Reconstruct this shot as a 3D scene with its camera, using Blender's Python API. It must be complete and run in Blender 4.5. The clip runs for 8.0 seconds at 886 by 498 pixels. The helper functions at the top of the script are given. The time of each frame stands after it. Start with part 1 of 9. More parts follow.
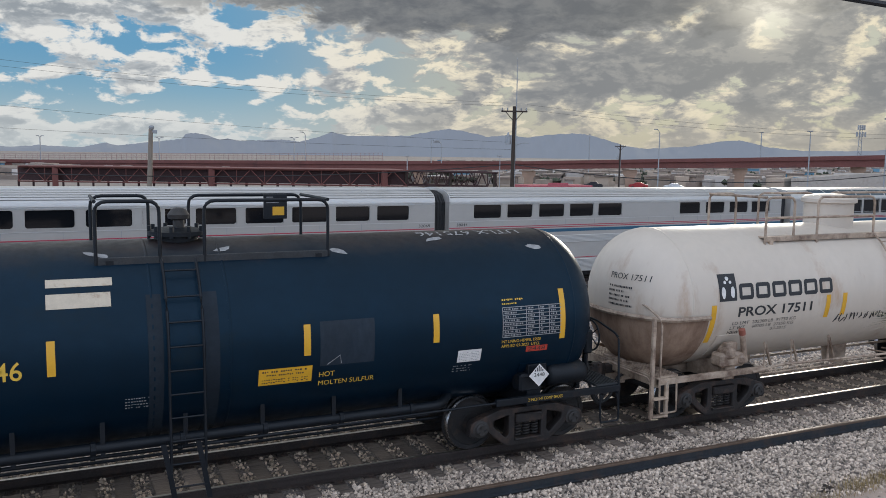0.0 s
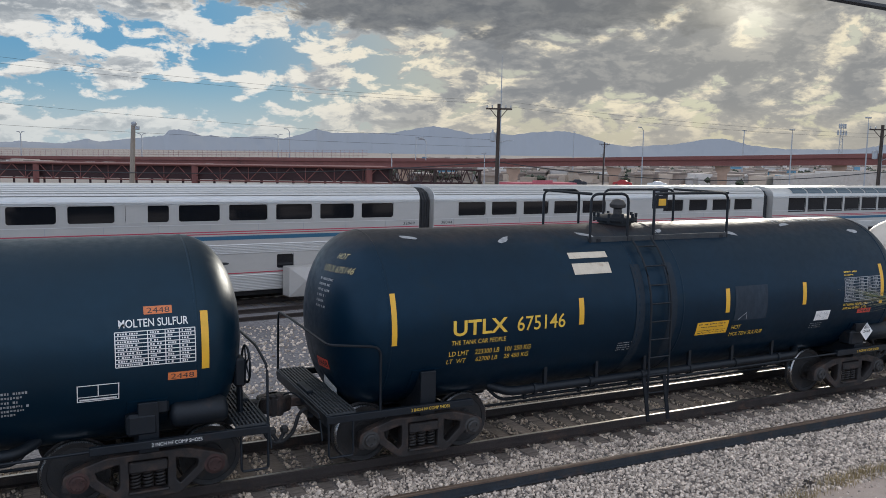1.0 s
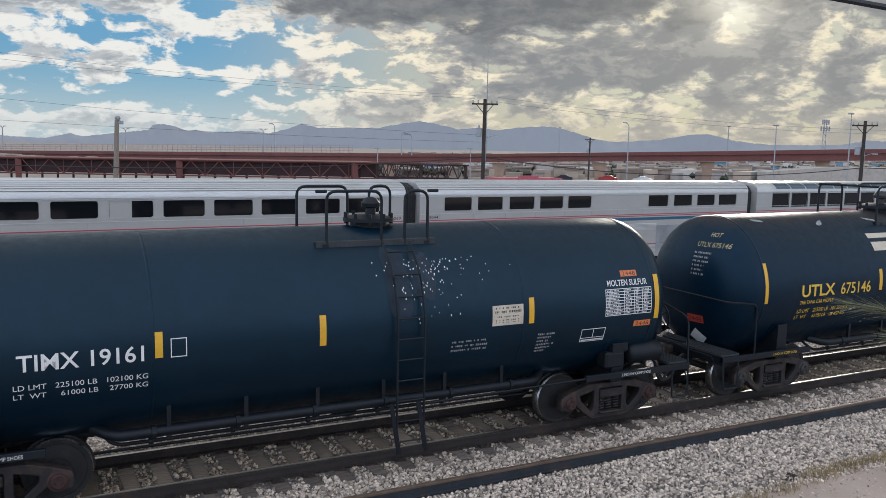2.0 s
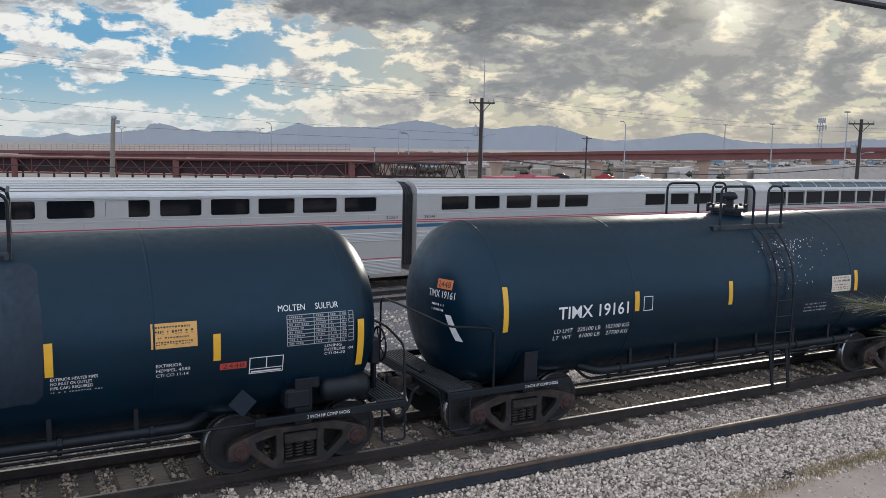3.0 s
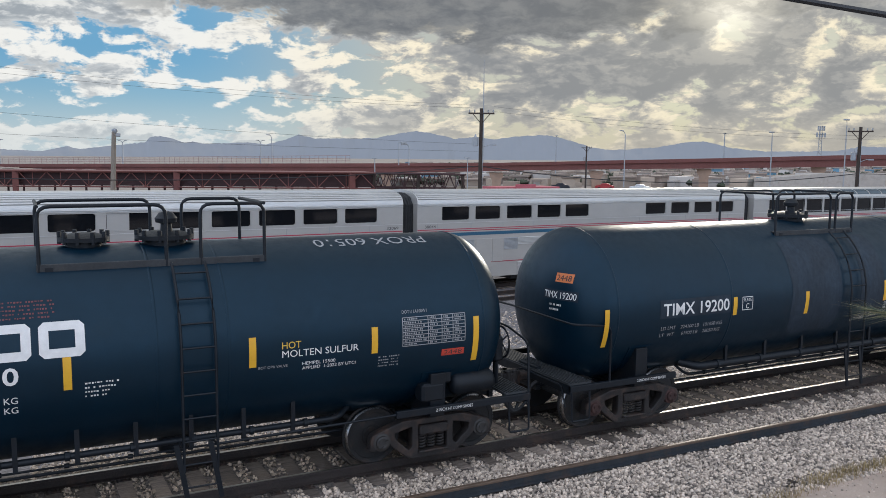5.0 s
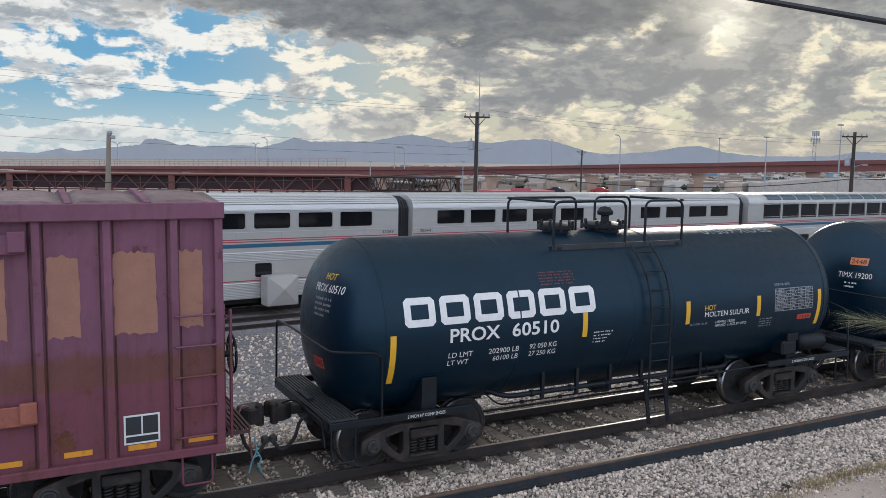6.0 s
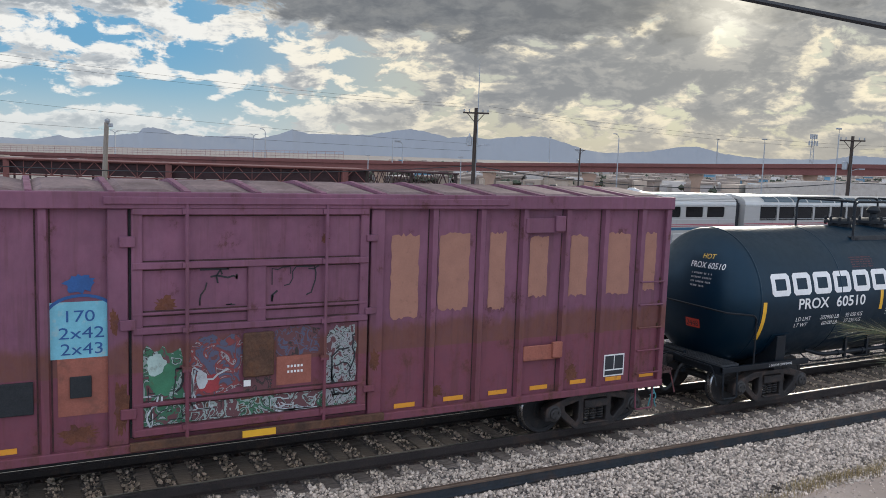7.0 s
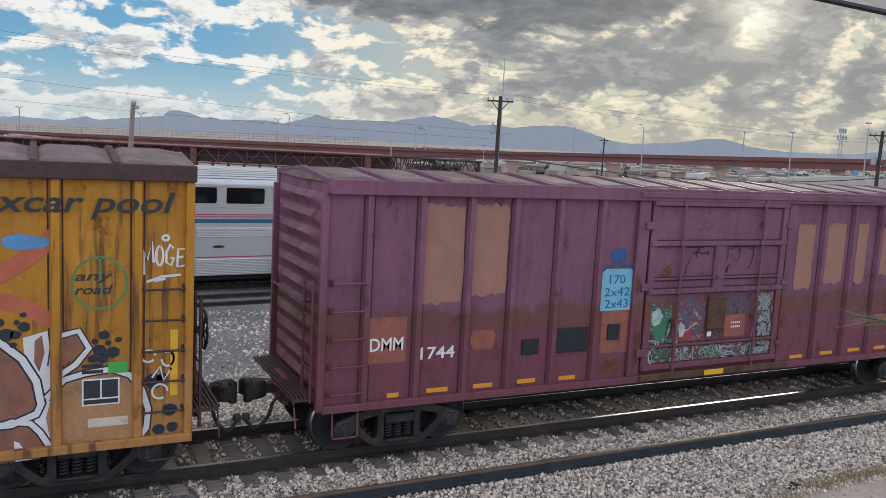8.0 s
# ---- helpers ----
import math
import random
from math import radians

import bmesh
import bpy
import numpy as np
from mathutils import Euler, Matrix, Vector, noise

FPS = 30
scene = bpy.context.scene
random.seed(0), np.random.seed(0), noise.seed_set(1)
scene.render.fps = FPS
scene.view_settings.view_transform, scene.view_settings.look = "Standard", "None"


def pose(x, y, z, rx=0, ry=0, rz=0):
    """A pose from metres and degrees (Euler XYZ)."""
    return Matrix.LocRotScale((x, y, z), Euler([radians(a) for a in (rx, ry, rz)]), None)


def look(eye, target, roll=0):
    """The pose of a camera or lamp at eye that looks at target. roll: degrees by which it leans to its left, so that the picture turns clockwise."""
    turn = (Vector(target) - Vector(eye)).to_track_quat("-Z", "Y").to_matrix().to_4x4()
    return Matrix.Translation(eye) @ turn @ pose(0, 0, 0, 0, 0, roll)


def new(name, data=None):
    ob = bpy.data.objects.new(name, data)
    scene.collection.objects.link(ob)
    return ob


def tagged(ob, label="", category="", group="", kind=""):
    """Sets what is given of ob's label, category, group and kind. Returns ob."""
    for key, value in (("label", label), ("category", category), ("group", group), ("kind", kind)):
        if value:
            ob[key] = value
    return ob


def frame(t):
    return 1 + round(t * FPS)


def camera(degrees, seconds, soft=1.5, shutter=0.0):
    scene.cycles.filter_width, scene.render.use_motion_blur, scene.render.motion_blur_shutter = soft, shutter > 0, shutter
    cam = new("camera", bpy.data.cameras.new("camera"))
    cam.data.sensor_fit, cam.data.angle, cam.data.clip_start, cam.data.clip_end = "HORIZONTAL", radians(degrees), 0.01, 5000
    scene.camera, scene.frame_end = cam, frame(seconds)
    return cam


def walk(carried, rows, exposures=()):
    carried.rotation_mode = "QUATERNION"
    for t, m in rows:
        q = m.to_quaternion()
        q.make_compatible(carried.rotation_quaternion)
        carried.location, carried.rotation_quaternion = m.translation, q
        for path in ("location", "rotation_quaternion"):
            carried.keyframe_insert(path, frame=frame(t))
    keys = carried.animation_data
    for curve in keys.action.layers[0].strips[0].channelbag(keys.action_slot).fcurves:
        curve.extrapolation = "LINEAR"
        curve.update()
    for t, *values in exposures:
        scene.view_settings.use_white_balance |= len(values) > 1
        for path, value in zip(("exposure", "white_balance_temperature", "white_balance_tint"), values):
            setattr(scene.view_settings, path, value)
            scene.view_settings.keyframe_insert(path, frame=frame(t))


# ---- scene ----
cam = camera(56.5, 8.0, soft=0.6)
EYE_Z = 4.89
TRACK_Y = 12.68          # centre line of the freight track


def aim(yaw, pitch, roll):
    return pose(0, 0, EYE_Z, 90 + pitch, 0, yaw) @ pose(0, 0, 0, 0, 0, roll)


walk(cam, [
    (0.0, aim(-25.057, -6.495, 0.808)),
    (0.5, aim(-25.442, -6.523, 0.710)),
    (1.0, aim(-26.139, -6.667, 0.961)),
    (1.5, aim(-26.781, -6.856, 1.095)),
    (3.0, aim(-27.323, -7.051, 0.957)),
    (3.5, aim(-27.217, -6.938, 0.878)),
    (4.0, aim(-27.133, -6.761, 0.747)),
    (5.5, aim(-27.346, -6.185, 0.496)),
    (6.0, aim(-27.593, -6.079, 0.757)),
    (6.5, aim(-27.833, -6.080, 1.102)),
    (7.0, aim(-27.870, -6.402, 1.987)),
    (7.5, aim(-27.382, -6.837, 2.625)),
    (8.0, aim(-26.432, -7.312, 3.010)),
], exposures=[(0.0, -0.24), (1.5, -0.12), (3.5, -0.06), (5.5, -0.02), (8.0, -0.02)])

# how far the freight train has rolled along its track, in metres
ROLLED = [
    (0.0, -8.295), (0.5, -4.138), (1.0, -0.000), (1.5, 4.073), (3.0, 16.312), (3.5, 20.398), (4.0, 24.469), (5.5, 36.664), (6.0, 40.775), (6.5, 44.820), (7.0, 48.920), (7.5, 53.026), (8.0, 57.224),
]

# ---- world and sun ----
SUN_AZ, SUN_EL = 46.0, 10.5
world = bpy.data.worlds.new("sky")
scene.world = world
world.use_nodes = True


def build_sky():
    nt = world.node_tree
    n, l = nt.nodes, nt.links
    n.clear()
    out = n.new("ShaderNodeOutputWorld")
    co = n.new("ShaderNodeTexCoord")
    sep = n.new("ShaderNodeSeparateXYZ")
    l.new(co.outputs["Generated"], sep.inputs[0])

    def m(op, a, b=None, c=None, clamp=False):
        q = n.new("ShaderNodeMath")
        q.operation, q.use_clamp = op, clamp
        for i, v in enumerate((a, b, c)):
            if v is None:
                continue
            if isinstance(v, (int, float)):
                q.inputs[i].default_value = v
            else:
                l.new(v, q.inputs[i])
        return q.outputs[0]

    def mix(f, a, b):
        q = n.new("ShaderNodeMix")
        q.data_type = "RGBA"
        for i, v in ((0, f), (6, a), (7, b)):
            if isinstance(v, (int, float)):
                q.inputs[i].default_value = v
            elif isinstance(v, tuple):
                q.inputs[i].default_value = (*v, 1)
            else:
                l.new(v, q.inputs[i])
        return q.outputs[2]

    sky = n.new("ShaderNodeTexSky")
    sky.sky_type, sky.sun_disc = "NISHITA", False
    sky.sun_elevation, sky.sun_rotation = radians(SUN_EL), radians(SUN_AZ)
    sky.air_density, sky.dust_density = 1.2, 1.0
    skyc = n.new("ShaderNodeMix")
    skyc.data_type, skyc.blend_type = "RGBA", "MULTIPLY"
    skyc.inputs[0].default_value = 1
    l.new(sky.outputs[0], skyc.inputs[6])
    skyc.inputs[7].default_value = SKY_BLUE

    # cloud deck: noise over the direction, flattened towards the horizon
    comb = n.new("ShaderNodeCombineXYZ")
    l.new(sep.outputs[0], comb.inputs[0])
    l.new(sep.outputs[1], comb.inputs[1])
    l.new(m("MULTIPLY", sep.outputs[2], 2.3), comb.inputs[2])

    def fbm(scale, detail, rough, off, dist=0.0):
        mp = n.new("ShaderNodeMapping")
        mp.inputs["Location"].default_value = off
        l.new(comb.outputs[0], mp.inputs[0])
        t = n.new("ShaderNodeTexNoise")
        t.inputs["Scale"].default_value, t.inputs["Detail"].default_value = scale, detail
        t.inputs["Roughness"].default_value, t.inputs["Distortion"].default_value = rough, dist
        l.new(mp.outputs[0], t.inputs["Vector"])
        return t.outputs["Fac"]

    def smooth(v, a, b, lo=0.0, hi=1.0):
        q = n.new("ShaderNodeMapRange")
        q.interpolation_type = "SMOOTHSTEP"
        l.new(v, q.inputs[0])
        for i, x in enumerate((a, b, lo, hi)):
            q.inputs[i + 1].default_value = x
        return q.outputs[0]

    az = m("MULTIPLY", m("ARCTAN2", sep.outputs[0], sep.outputs[1]), 180 / math.pi)
    el = m("MULTIPLY", m("ARCSINE", sep.outputs[2]), 180 / math.pi)

    def hump(a, e, ra, re, k):
        """A broad, soft swelling (or hole) of the cloud deck round one direction."""
        u = m("POWER", m("ABSOLUTE", m("MULTIPLY", m("SUBTRACT", az, a), 1 / ra)), 2.0)
        v = m("POWER", m("ABSOLUTE", m("MULTIPLY", m("SUBTRACT", el, e), 1 / re)), 2.0)
        return m("MULTIPLY", m("EXPONENT", m("MULTIPLY", m("ADD", u, v), -1.0)), k)

    sd = Vector((math.sin(radians(SUN_AZ)) * math.cos(radians(SUN_EL)), math.cos(radians(SUN_AZ)) * math.cos(radians(SUN_EL)), math.sin(radians(SUN_EL))))
    dot = n.new("ShaderNodeVectorMath")
    dot.operation = "DOT_PRODUCT"
    l.new(co.outputs["Generated"], dot.inputs[0])
    dot.inputs[1].default_value = sd
    facing = dot.outputs["Value"]
    near = smooth(facing, 0.80, 0.975)
    # the deck's thickness, and the same a little way towards the sun
    lean = Vector((0.71, -0.36, 1.5)) * 0.016

    def deck(o):
        puff = fbm(17.0, 12, 0.60, Vector((CLOUD_X, CLOUD_Y, 1.0)) + o, 0.25)
        broad = fbm(3.6, 4, 0.5, Vector((4.1, 2.3, 0.4)) + o)
        return m("ADD", m("MULTIPLY", puff, 0.76), m("MULTIPLY", broad, 0.24))

    here, sunward = deck(Vector((0, 0, 0))), deck(lean)
    bias = m("MULTIPLY", near, 0.075)
    for a, e, ra, re, k in HUMPS:
        bias = m("ADD", bias, hump(a, e, ra, re, k))
    bias = m("ADD", bias, smooth(el, 8.2, 11.5, 0.0, 0.10))
    dens = m("ADD", here, bias)
    cover = smooth(dens, 0.475, 0.535)
    thick = smooth(dens, 0.50, 0.66)
    relief = smooth(m("SUBTRACT", here, sunward), -0.065, 0.075)
    fine = fbm(30.0, 8, 0.62, (7.7, 3.1, 5.0), 0.3)
    lit = mix(near, (0.90, 0.90, 0.87), (1.0, 0.90, 0.68))
    half = mix(near, (0.60, 0.63, 0.65), (0.42, 0.42, 0.41))
    dark = mix(near, (0.36, 0.40, 0.44), (0.272, 0.285, 0.300))
    shade = m("ADD", m("MULTIPLY", thick, 0.62), m("MULTIPLY", m("SUBTRACT", 0.55, relief), m("SUBTRACT", 0.85, m("MULTIPLY", near, 0.25))))
    shade = m("ADD", shade, m("MULTIPLY", m("SUBTRACT", 0.5, fine), 0.22))
    shade = m("ADD", shade, m("MULTIPLY", near, 0.21), clamp=True)
    cloud = mix(smooth(shade, 0.30, 1.0), mix(smooth(shade, 0.0, 0.62), lit, half), dark)
    # the heavy slate bank overhead, its under-edge ragged and glowing
    edge = m("ADD", el, m("MULTIPLY", m("SUBTRACT", here, 0.5), 10.0))
    edge = m("SUBTRACT", edge, m("MULTIPLY", m("POWER", m("MULTIPLY", m("SUBTRACT", az, 28.0), 1 / 21.0), 2.0), 1.6))
    bank = m("MULTIPLY", smooth(edge, 7.4, 8.6), smooth(facing, 0.70, 0.86))
    cloud = mix(m("MULTIPLY", bank, 0.86), cloud, mix(smooth(fine, 0.35, 0.66), (0.150, 0.163, 0.182), (0.235, 0.245, 0.255)))
    cover = m("ADD", cover, bank, clamp=True)
    blue = mix(smooth(el, 1.0, 7.0), (0.40, 0.61, 0.74), (0.18, 0.45, 0.72))
    clear = mix(0.80, skyc.outputs[2], mix(near, blue, (0.62, 0.60, 0.52)))
    col = mix(cover, clear, cloud)
    # brightness round the veiled sun
    ahead = m("MAXIMUM", facing, 0.0)
    col = mix(m("MULTIPLY", m("POWER", ahead, 1100.0), m("SUBTRACT", 0.95, m("MULTIPLY", shade, 0.55)), clamp=True), col, (1.5, 1.42, 1.2))
    col = mix(m("MULTIPLY", m("POWER", ahead, 70.0), 0.10, clamp=True), col, (1.0, 0.90, 0.66))
    # pale air over the horizon, warmer on the sun's side
    low = smooth(el, 0.0, 4.2, 1.0, 0.0)
    air = mix(near, (0.60, 0.66, 0.68), (0.56, 0.515, 0.43))
    col = mix(m("MULTIPLY", low, 0.62), col, air)
    # clouds away from the sun are lit from the front and much brighter
    lift = n.new("ShaderNodeMix")
    lift.data_type, lift.blend_type = "RGBA", "MULTIPLY"
    lift.inputs[0].default_value = 1
    l.new(col, lift.inputs[6])
    l.new(mix(smooth(facing, 0.62, -0.10), (1.0, 1.0, 1.0), FRONT_LIT), lift.inputs[7])
    col = lift.outputs[2]
    bg = n.new("ShaderNodeBackground")
    l.new(col, bg.inputs[0])
    bg.inputs[1].default_value = SKY_GAIN
    l.new(bg.outputs[0], out.inputs[0])


CLOUD_X, CLOUD_Y, SKY_GAIN = 3.0, 1.0, 1.0
# swellings and holes of the deck: azimuth, elevation, their half widths, strength
HUMPS = [(8.5, 6.6, 6.0, 0.8, -0.045), (6.0, 3.2, 9.0, 0.9, -0.075), (5.0, 7.8, 8.0, 1.2, 0.04), (21.6, 5.9, 3.6, 0.7, -0.07), (2.0, 5.0, 4.5, 0.9, 0.06), (1.0, 9.0, 4.0, 1.4, 0.08), (14.5, 5.0, 4.5, 0.8, 0.05), (15.5, 8.2, 4.0, 1.0, 0.06), (2.0, 1.3, 9.0, 0.7, 0.08), (20.0, 3.2, 5.0, 1.0, 0.05), (14.0, 2.2, 4.0, 0.6, -0.05)]
SKY_BLUE = (0.018, 0.030, 0.046, 1)
FRONT_LIT = (1.88, 2.03, 2.46)
build_sky()
sun = new("sun", bpy.data.lights.new("sun", "SUN"))
sun.data.energy, sun.data.angle, sun.data.color = 1.5, radians(10), (1.0, 0.92, 0.80)
sun.matrix_world = look((0, 0, 60), Vector((0, 0, 60)) - Vector((math.sin(radians(SUN_AZ)), math.cos(radians(SUN_AZ)), math.tan(radians(SUN_EL)))))

# ---- materials ----


def pmat(name, col, rough=0.6, metal=0.0, var=0.18, scale=3.0, bump=0.0, bscale=40.0, dirt=None, dirt_amt=0.5, dirt_scale=1.2, stretch=(1, 1, 1), island=0.0, per_object=0.0, spec=0.5, top=None, tint=None):
    """A painted, worn surface: grain, blotches, an optional second colour of dirt, and fine relief."""
    mt = bpy.data.materials.new(name)
    mt.use_nodes = True
    nt = mt.node_tree
    n, l = nt.nodes, nt.links
    b = n["Principled BSDF"]
    b.inputs["Roughness"].default_value, b.inputs["Metallic"].default_value = rough, metal
    b.inputs["Specular IOR Level"].default_value = spec
    if tint:
        b.inputs["Specular Tint"].default_value = (*tint, 1)
    co = n.new("ShaderNodeTexCoord")
    mp = n.new("ShaderNodeMapping")
    mp.inputs["Scale"].default_value = stretch
    l.new(co.outputs["Object"], mp.inputs[0])

    def noise_tex(sc, detail=6, rg=0.6):
        t = n.new("ShaderNodeTexNoise")
        t.inputs["Scale"].default_value, t.inputs["Detail"].default_value, t.inputs["Roughness"].default_value = sc, detail, rg
        l.new(mp.outputs[0], t.inputs["Vector"])
        return t.outputs["Fac"]

    def mixc(f, a, c, kind="MIX"):
        q = n.new("ShaderNodeMix")
        q.data_type, q.blend_type = "RGBA", kind
        for i, v in ((0, f), (6, a), (7, c)):
            if isinstance(v, (int, float)):
                q.inputs[i].default_value = v
            elif isinstance(v, tuple):
                q.inputs[i].default_value = (*v, 1)
            else:
                l.new(v, q.inputs[i])
        return q.outputs[2]

    def remap(v, a, c, lo, hi):
        q = n.new("ShaderNodeMapRange")
        l.new(v, q.inputs[0])
        for i, x in enumerate((a, c, lo, hi)):
            q.inputs[i + 1].default_value = x
        return q.outputs[0]

    g = noise_tex(scale)
    fine = noise_tex(scale * 9, 4)
    c0 = tuple(min(1, x * (1 - var)) for x in col)
    c1 = tuple(min(1, x * (1 + var)) for x in col)
    c = mixc(remap(g, 0.3, 0.7, 0, 1), c0, c1)
    c = mixc(remap(fine, 0.3, 0.7, 0, 0.35), c, tuple(x * (1 - var * 1.6) for x in col))
    if dirt:
        d = noise_tex(dirt_scale, 8, 0.68)
        c = mixc(remap(d, 0.66 - dirt_amt * 0.3, 0.80 - dirt_amt * 0.2, 0, 0.85), c, dirt)
    if top:
        # dust and old product that has settled along the crown
        sp = n.new("ShaderNodeSeparateXYZ")
        l.new(co.outputs["Object"], sp.inputs[0])
        add = n.new("ShaderNodeMath")
        add.operation = "MULTIPLY_ADD"
        l.new(noise_tex(1.6, 8, 0.7), add.inputs[0])
        add.inputs[1].default_value = 0.55
        l.new(sp.outputs[2], add.inputs[2])
        c = mixc(remap(add.outputs[0], top[0], top[1], 0, 0.8), c, top[2])
    if island:
        geo = n.new("ShaderNodeNewGeometry")
        c = mixc(1.0, c, remap(geo.outputs["Random Per Island"], 0, 1, 1 - island, 1 + island), "MULTIPLY")
    if per_object:
        oi = n.new("ShaderNodeObjectInfo")
        c = mixc(1.0, c, remap(oi.outputs["Random"], 0, 1, 1 - per_object, 1 + per_object), "MULTIPLY")
    l.new(c, b.inputs["Base Color"])
    l.new(remap(fine, 0.25, 0.75, max(0, rough - 0.10), min(1, rough + 0.10)), b.inputs["Roughness"])
    if bump:
        bp = n.new("ShaderNodeBump")
        bp.inputs["Strength"].default_value, bp.inputs["Distance"].default_value = bump, 0.02
        l.new(noise_tex(bscale, 5), bp.inputs["Height"])
        l.new(bp.outputs[0], b.inputs["Normal"])
    return mt


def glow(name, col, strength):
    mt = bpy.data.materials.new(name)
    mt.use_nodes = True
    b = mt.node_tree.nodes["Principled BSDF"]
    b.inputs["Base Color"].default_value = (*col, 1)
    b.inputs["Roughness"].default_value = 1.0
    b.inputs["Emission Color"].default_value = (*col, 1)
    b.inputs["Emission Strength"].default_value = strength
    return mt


RUST = (0.085, 0.040, 0.022)
M_NAVY = pmat("navy_tank_paint", (0.0006, 0.0115, 0.0235), 0.38, 0, 0.22, 0.8, 0.06, 3, (0.004, 0.012, 0.020), 0.22, 0.7, spec=0.36, tint=(0.62, 0.85, 1.0))
M_NAVY_OLD = pmat("navy_tank_paint_dusty", (0.0006, 0.0098, 0.0215), 0.40, 0, 0.25, 0.8, 0.06, 3, (0.006, 0.011, 0.014), 0.30, 0.9, spec=0.27, tint=(0.55, 0.80, 1.0), top=(3.62, 3.95, (0.040, 0.026, 0.019)))
M_WHITE = pmat("white_tank_paint", (0.58, 0.505, 0.42), 0.45, 0, 0.07, 0.8, 0.05, 3, (0.36, 0.21, 0.12), 0.30, 1.1, (0.8, 1, 0.30))
M_WHITE_STEEL = pmat("dirty_white_steel", (0.44, 0.34, 0.255), 0.65, 0, 0.25, 2, 0, 40, (0.10, 0.055, 0.035), 0.75, 3)
M_BLACK = pmat("black_steel_paint", (0.0055, 0.0085, 0.0125), 0.5, 0, 0.3, 4, 0, 40, (0.03, 0.02, 0.016), 0.22, 3, spec=0.3)
M_TRUCK = pmat("grimy_cast_steel", (0.0135, 0.0105, 0.0098), 0.62, 0.0, 0.45, 6, 0.4, 60, (0.075, 0.042, 0.028), 0.55, 4)
M_TREAD = pmat("polished_wheel_steel", (0.35, 0.34, 0.33), 0.28, 1.0, 0.15, 8)
M_WHEEL = pmat("wheel_steel", (0.010, 0.009, 0.009), 0.7, 0.0, 0.35, 5, 0.2, 40, (0.06, 0.035, 0.022), 0.4, 3)
M_CAP = pmat("greasy_grey_steel", (0.036, 0.033, 0.031), 0.6, 0.1, 0.3, 12)
M_REDHUB = pmat("red_bearing_paint", (0.050, 0.022, 0.018), 0.8, 0, 0.4, 10)
M_ORANGE_REF = pmat("orange_reflector", (0.66, 0.27, 0.02), 0.45, 0, 0.12, 6, 0, 40, (0.25, 0.09, 0.03), 0.3, 6)
M_YELLOW = pmat("yellow_reflector", (0.70, 0.37, 0.022), 0.4, 0, 0.08, 6)
M_LETTER_Y = pmat("yellow_stencil_paint", (0.70, 0.44, 0.05), 0.6, 0, 0.12, 10)
M_LETTER_W = pmat("white_stencil_paint", (0.70, 0.68, 0.65), 0.6, 0, 0.10, 10)
M_LETTER_K = pmat("black_stencil_paint", (0.02, 0.022, 0.025), 0.6, 0, 0.15, 10)
M_LETTER_PALE = pmat("pale_yellow_stencil_paint", (0.42, 0.34, 0.16), 0.6, 0, 0.15, 10)
M_WRAPPER = pmat("dull_wrapper_plate_paint", (0.013, 0.021, 0.030), 0.6, 0, 0.25, 1.5, spec=0.2)
M_LETTER_FAINT = pmat("faded_stencil_paint", (0.30, 0.30, 0.30), 0.7, 0, 0.3, 14)
M_ORANGE = pmat("orange_placard", (0.62, 0.17, 0.05), 0.5, 0, 0.1, 8)
M_FADEDRED = pmat("faded_red_stencil_paint", (0.16, 0.045, 0.045), 0.7, 0, 0.3, 10)
M_REDPL = pmat("red_placard", (0.45, 0.045, 0.025), 0.5, 0, 0.1, 8)
M_CREAM = pmat("cream_placard", (0.55, 0.47, 0.36), 0.6, 0, 0.12, 5, 0, 40, (0.25, 0.13, 0.07), 0.3, 4)
M_AMBER = pmat("amber_placard", (0.62, 0.33, 0.09), 0.55, 0, 0.1, 5)
M_PRIMER = pmat("grey_patch_paint", (0.017, 0.029, 0.043), 0.55, 0, 0.35, 1.5, 0.1, 6, (0.008, 0.017, 0.028), 0.55, 1.6, (1, 1, 0.5), spec=0.26)
M_TAN = pmat("tan_patch_paint", (0.305, 0.143, 0.098), 0.7, 0, 0.10, 4, 0.1, 20, (0.16, 0.075, 0.045), 0.22, 7)
M_RUSTY = pmat("rusted_steel", RUST, 0.85, 0, 0.45, 3, 0.4, 40, (0.13, 0.05, 0.02), 0.5, 5)
M_REDOX = pmat("red_oxide_primer", (0.275, 0.088, 0.058), 0.75, 0, 0.2, 4, 0.1, 20, (0.12, 0.05, 0.035), 0.4, 3)
M_ROOFBOX = pmat("worn_galvanised_roof", (0.19, 0.125, 0.12), 0.75, 0.0, 0.4, 1.5, 0.2, 20, (0.09, 0.05, 0.048), 0.6, 1.3)
M_DKBROWN = pmat("dark_brown_trim", (0.060, 0.026, 0.023), 0.7, 0, 0.3, 3, 0.2, 30)
M_STAINLESS = pmat("brushed_stainless_steel", (0.58, 0.565, 0.54), 0.36, 0.45, 0.07, 1.2, 0.03, 30, (0.42, 0.40, 0.37), 0.3, 1.5, (0.25, 1, 1))
M_COACHPAINT = pmat("pale_grey_coach_paint", (0.425, 0.398, 0.365), 0.42, 0.05, 0.06, 1.5, 0, 40, (0.40, 0.37, 0.34), 0.30, 1.6, (0.4, 1, 1))
M_RUBBER = pmat("black_rubber", (0.018, 0.018, 0.019), 0.75, 0, 0.3, 4)
M_STRIPE_R = pmat("red_stripe_vinyl", (0.40, 0.035, 0.06), 0.5, 0, 0.08, 4)
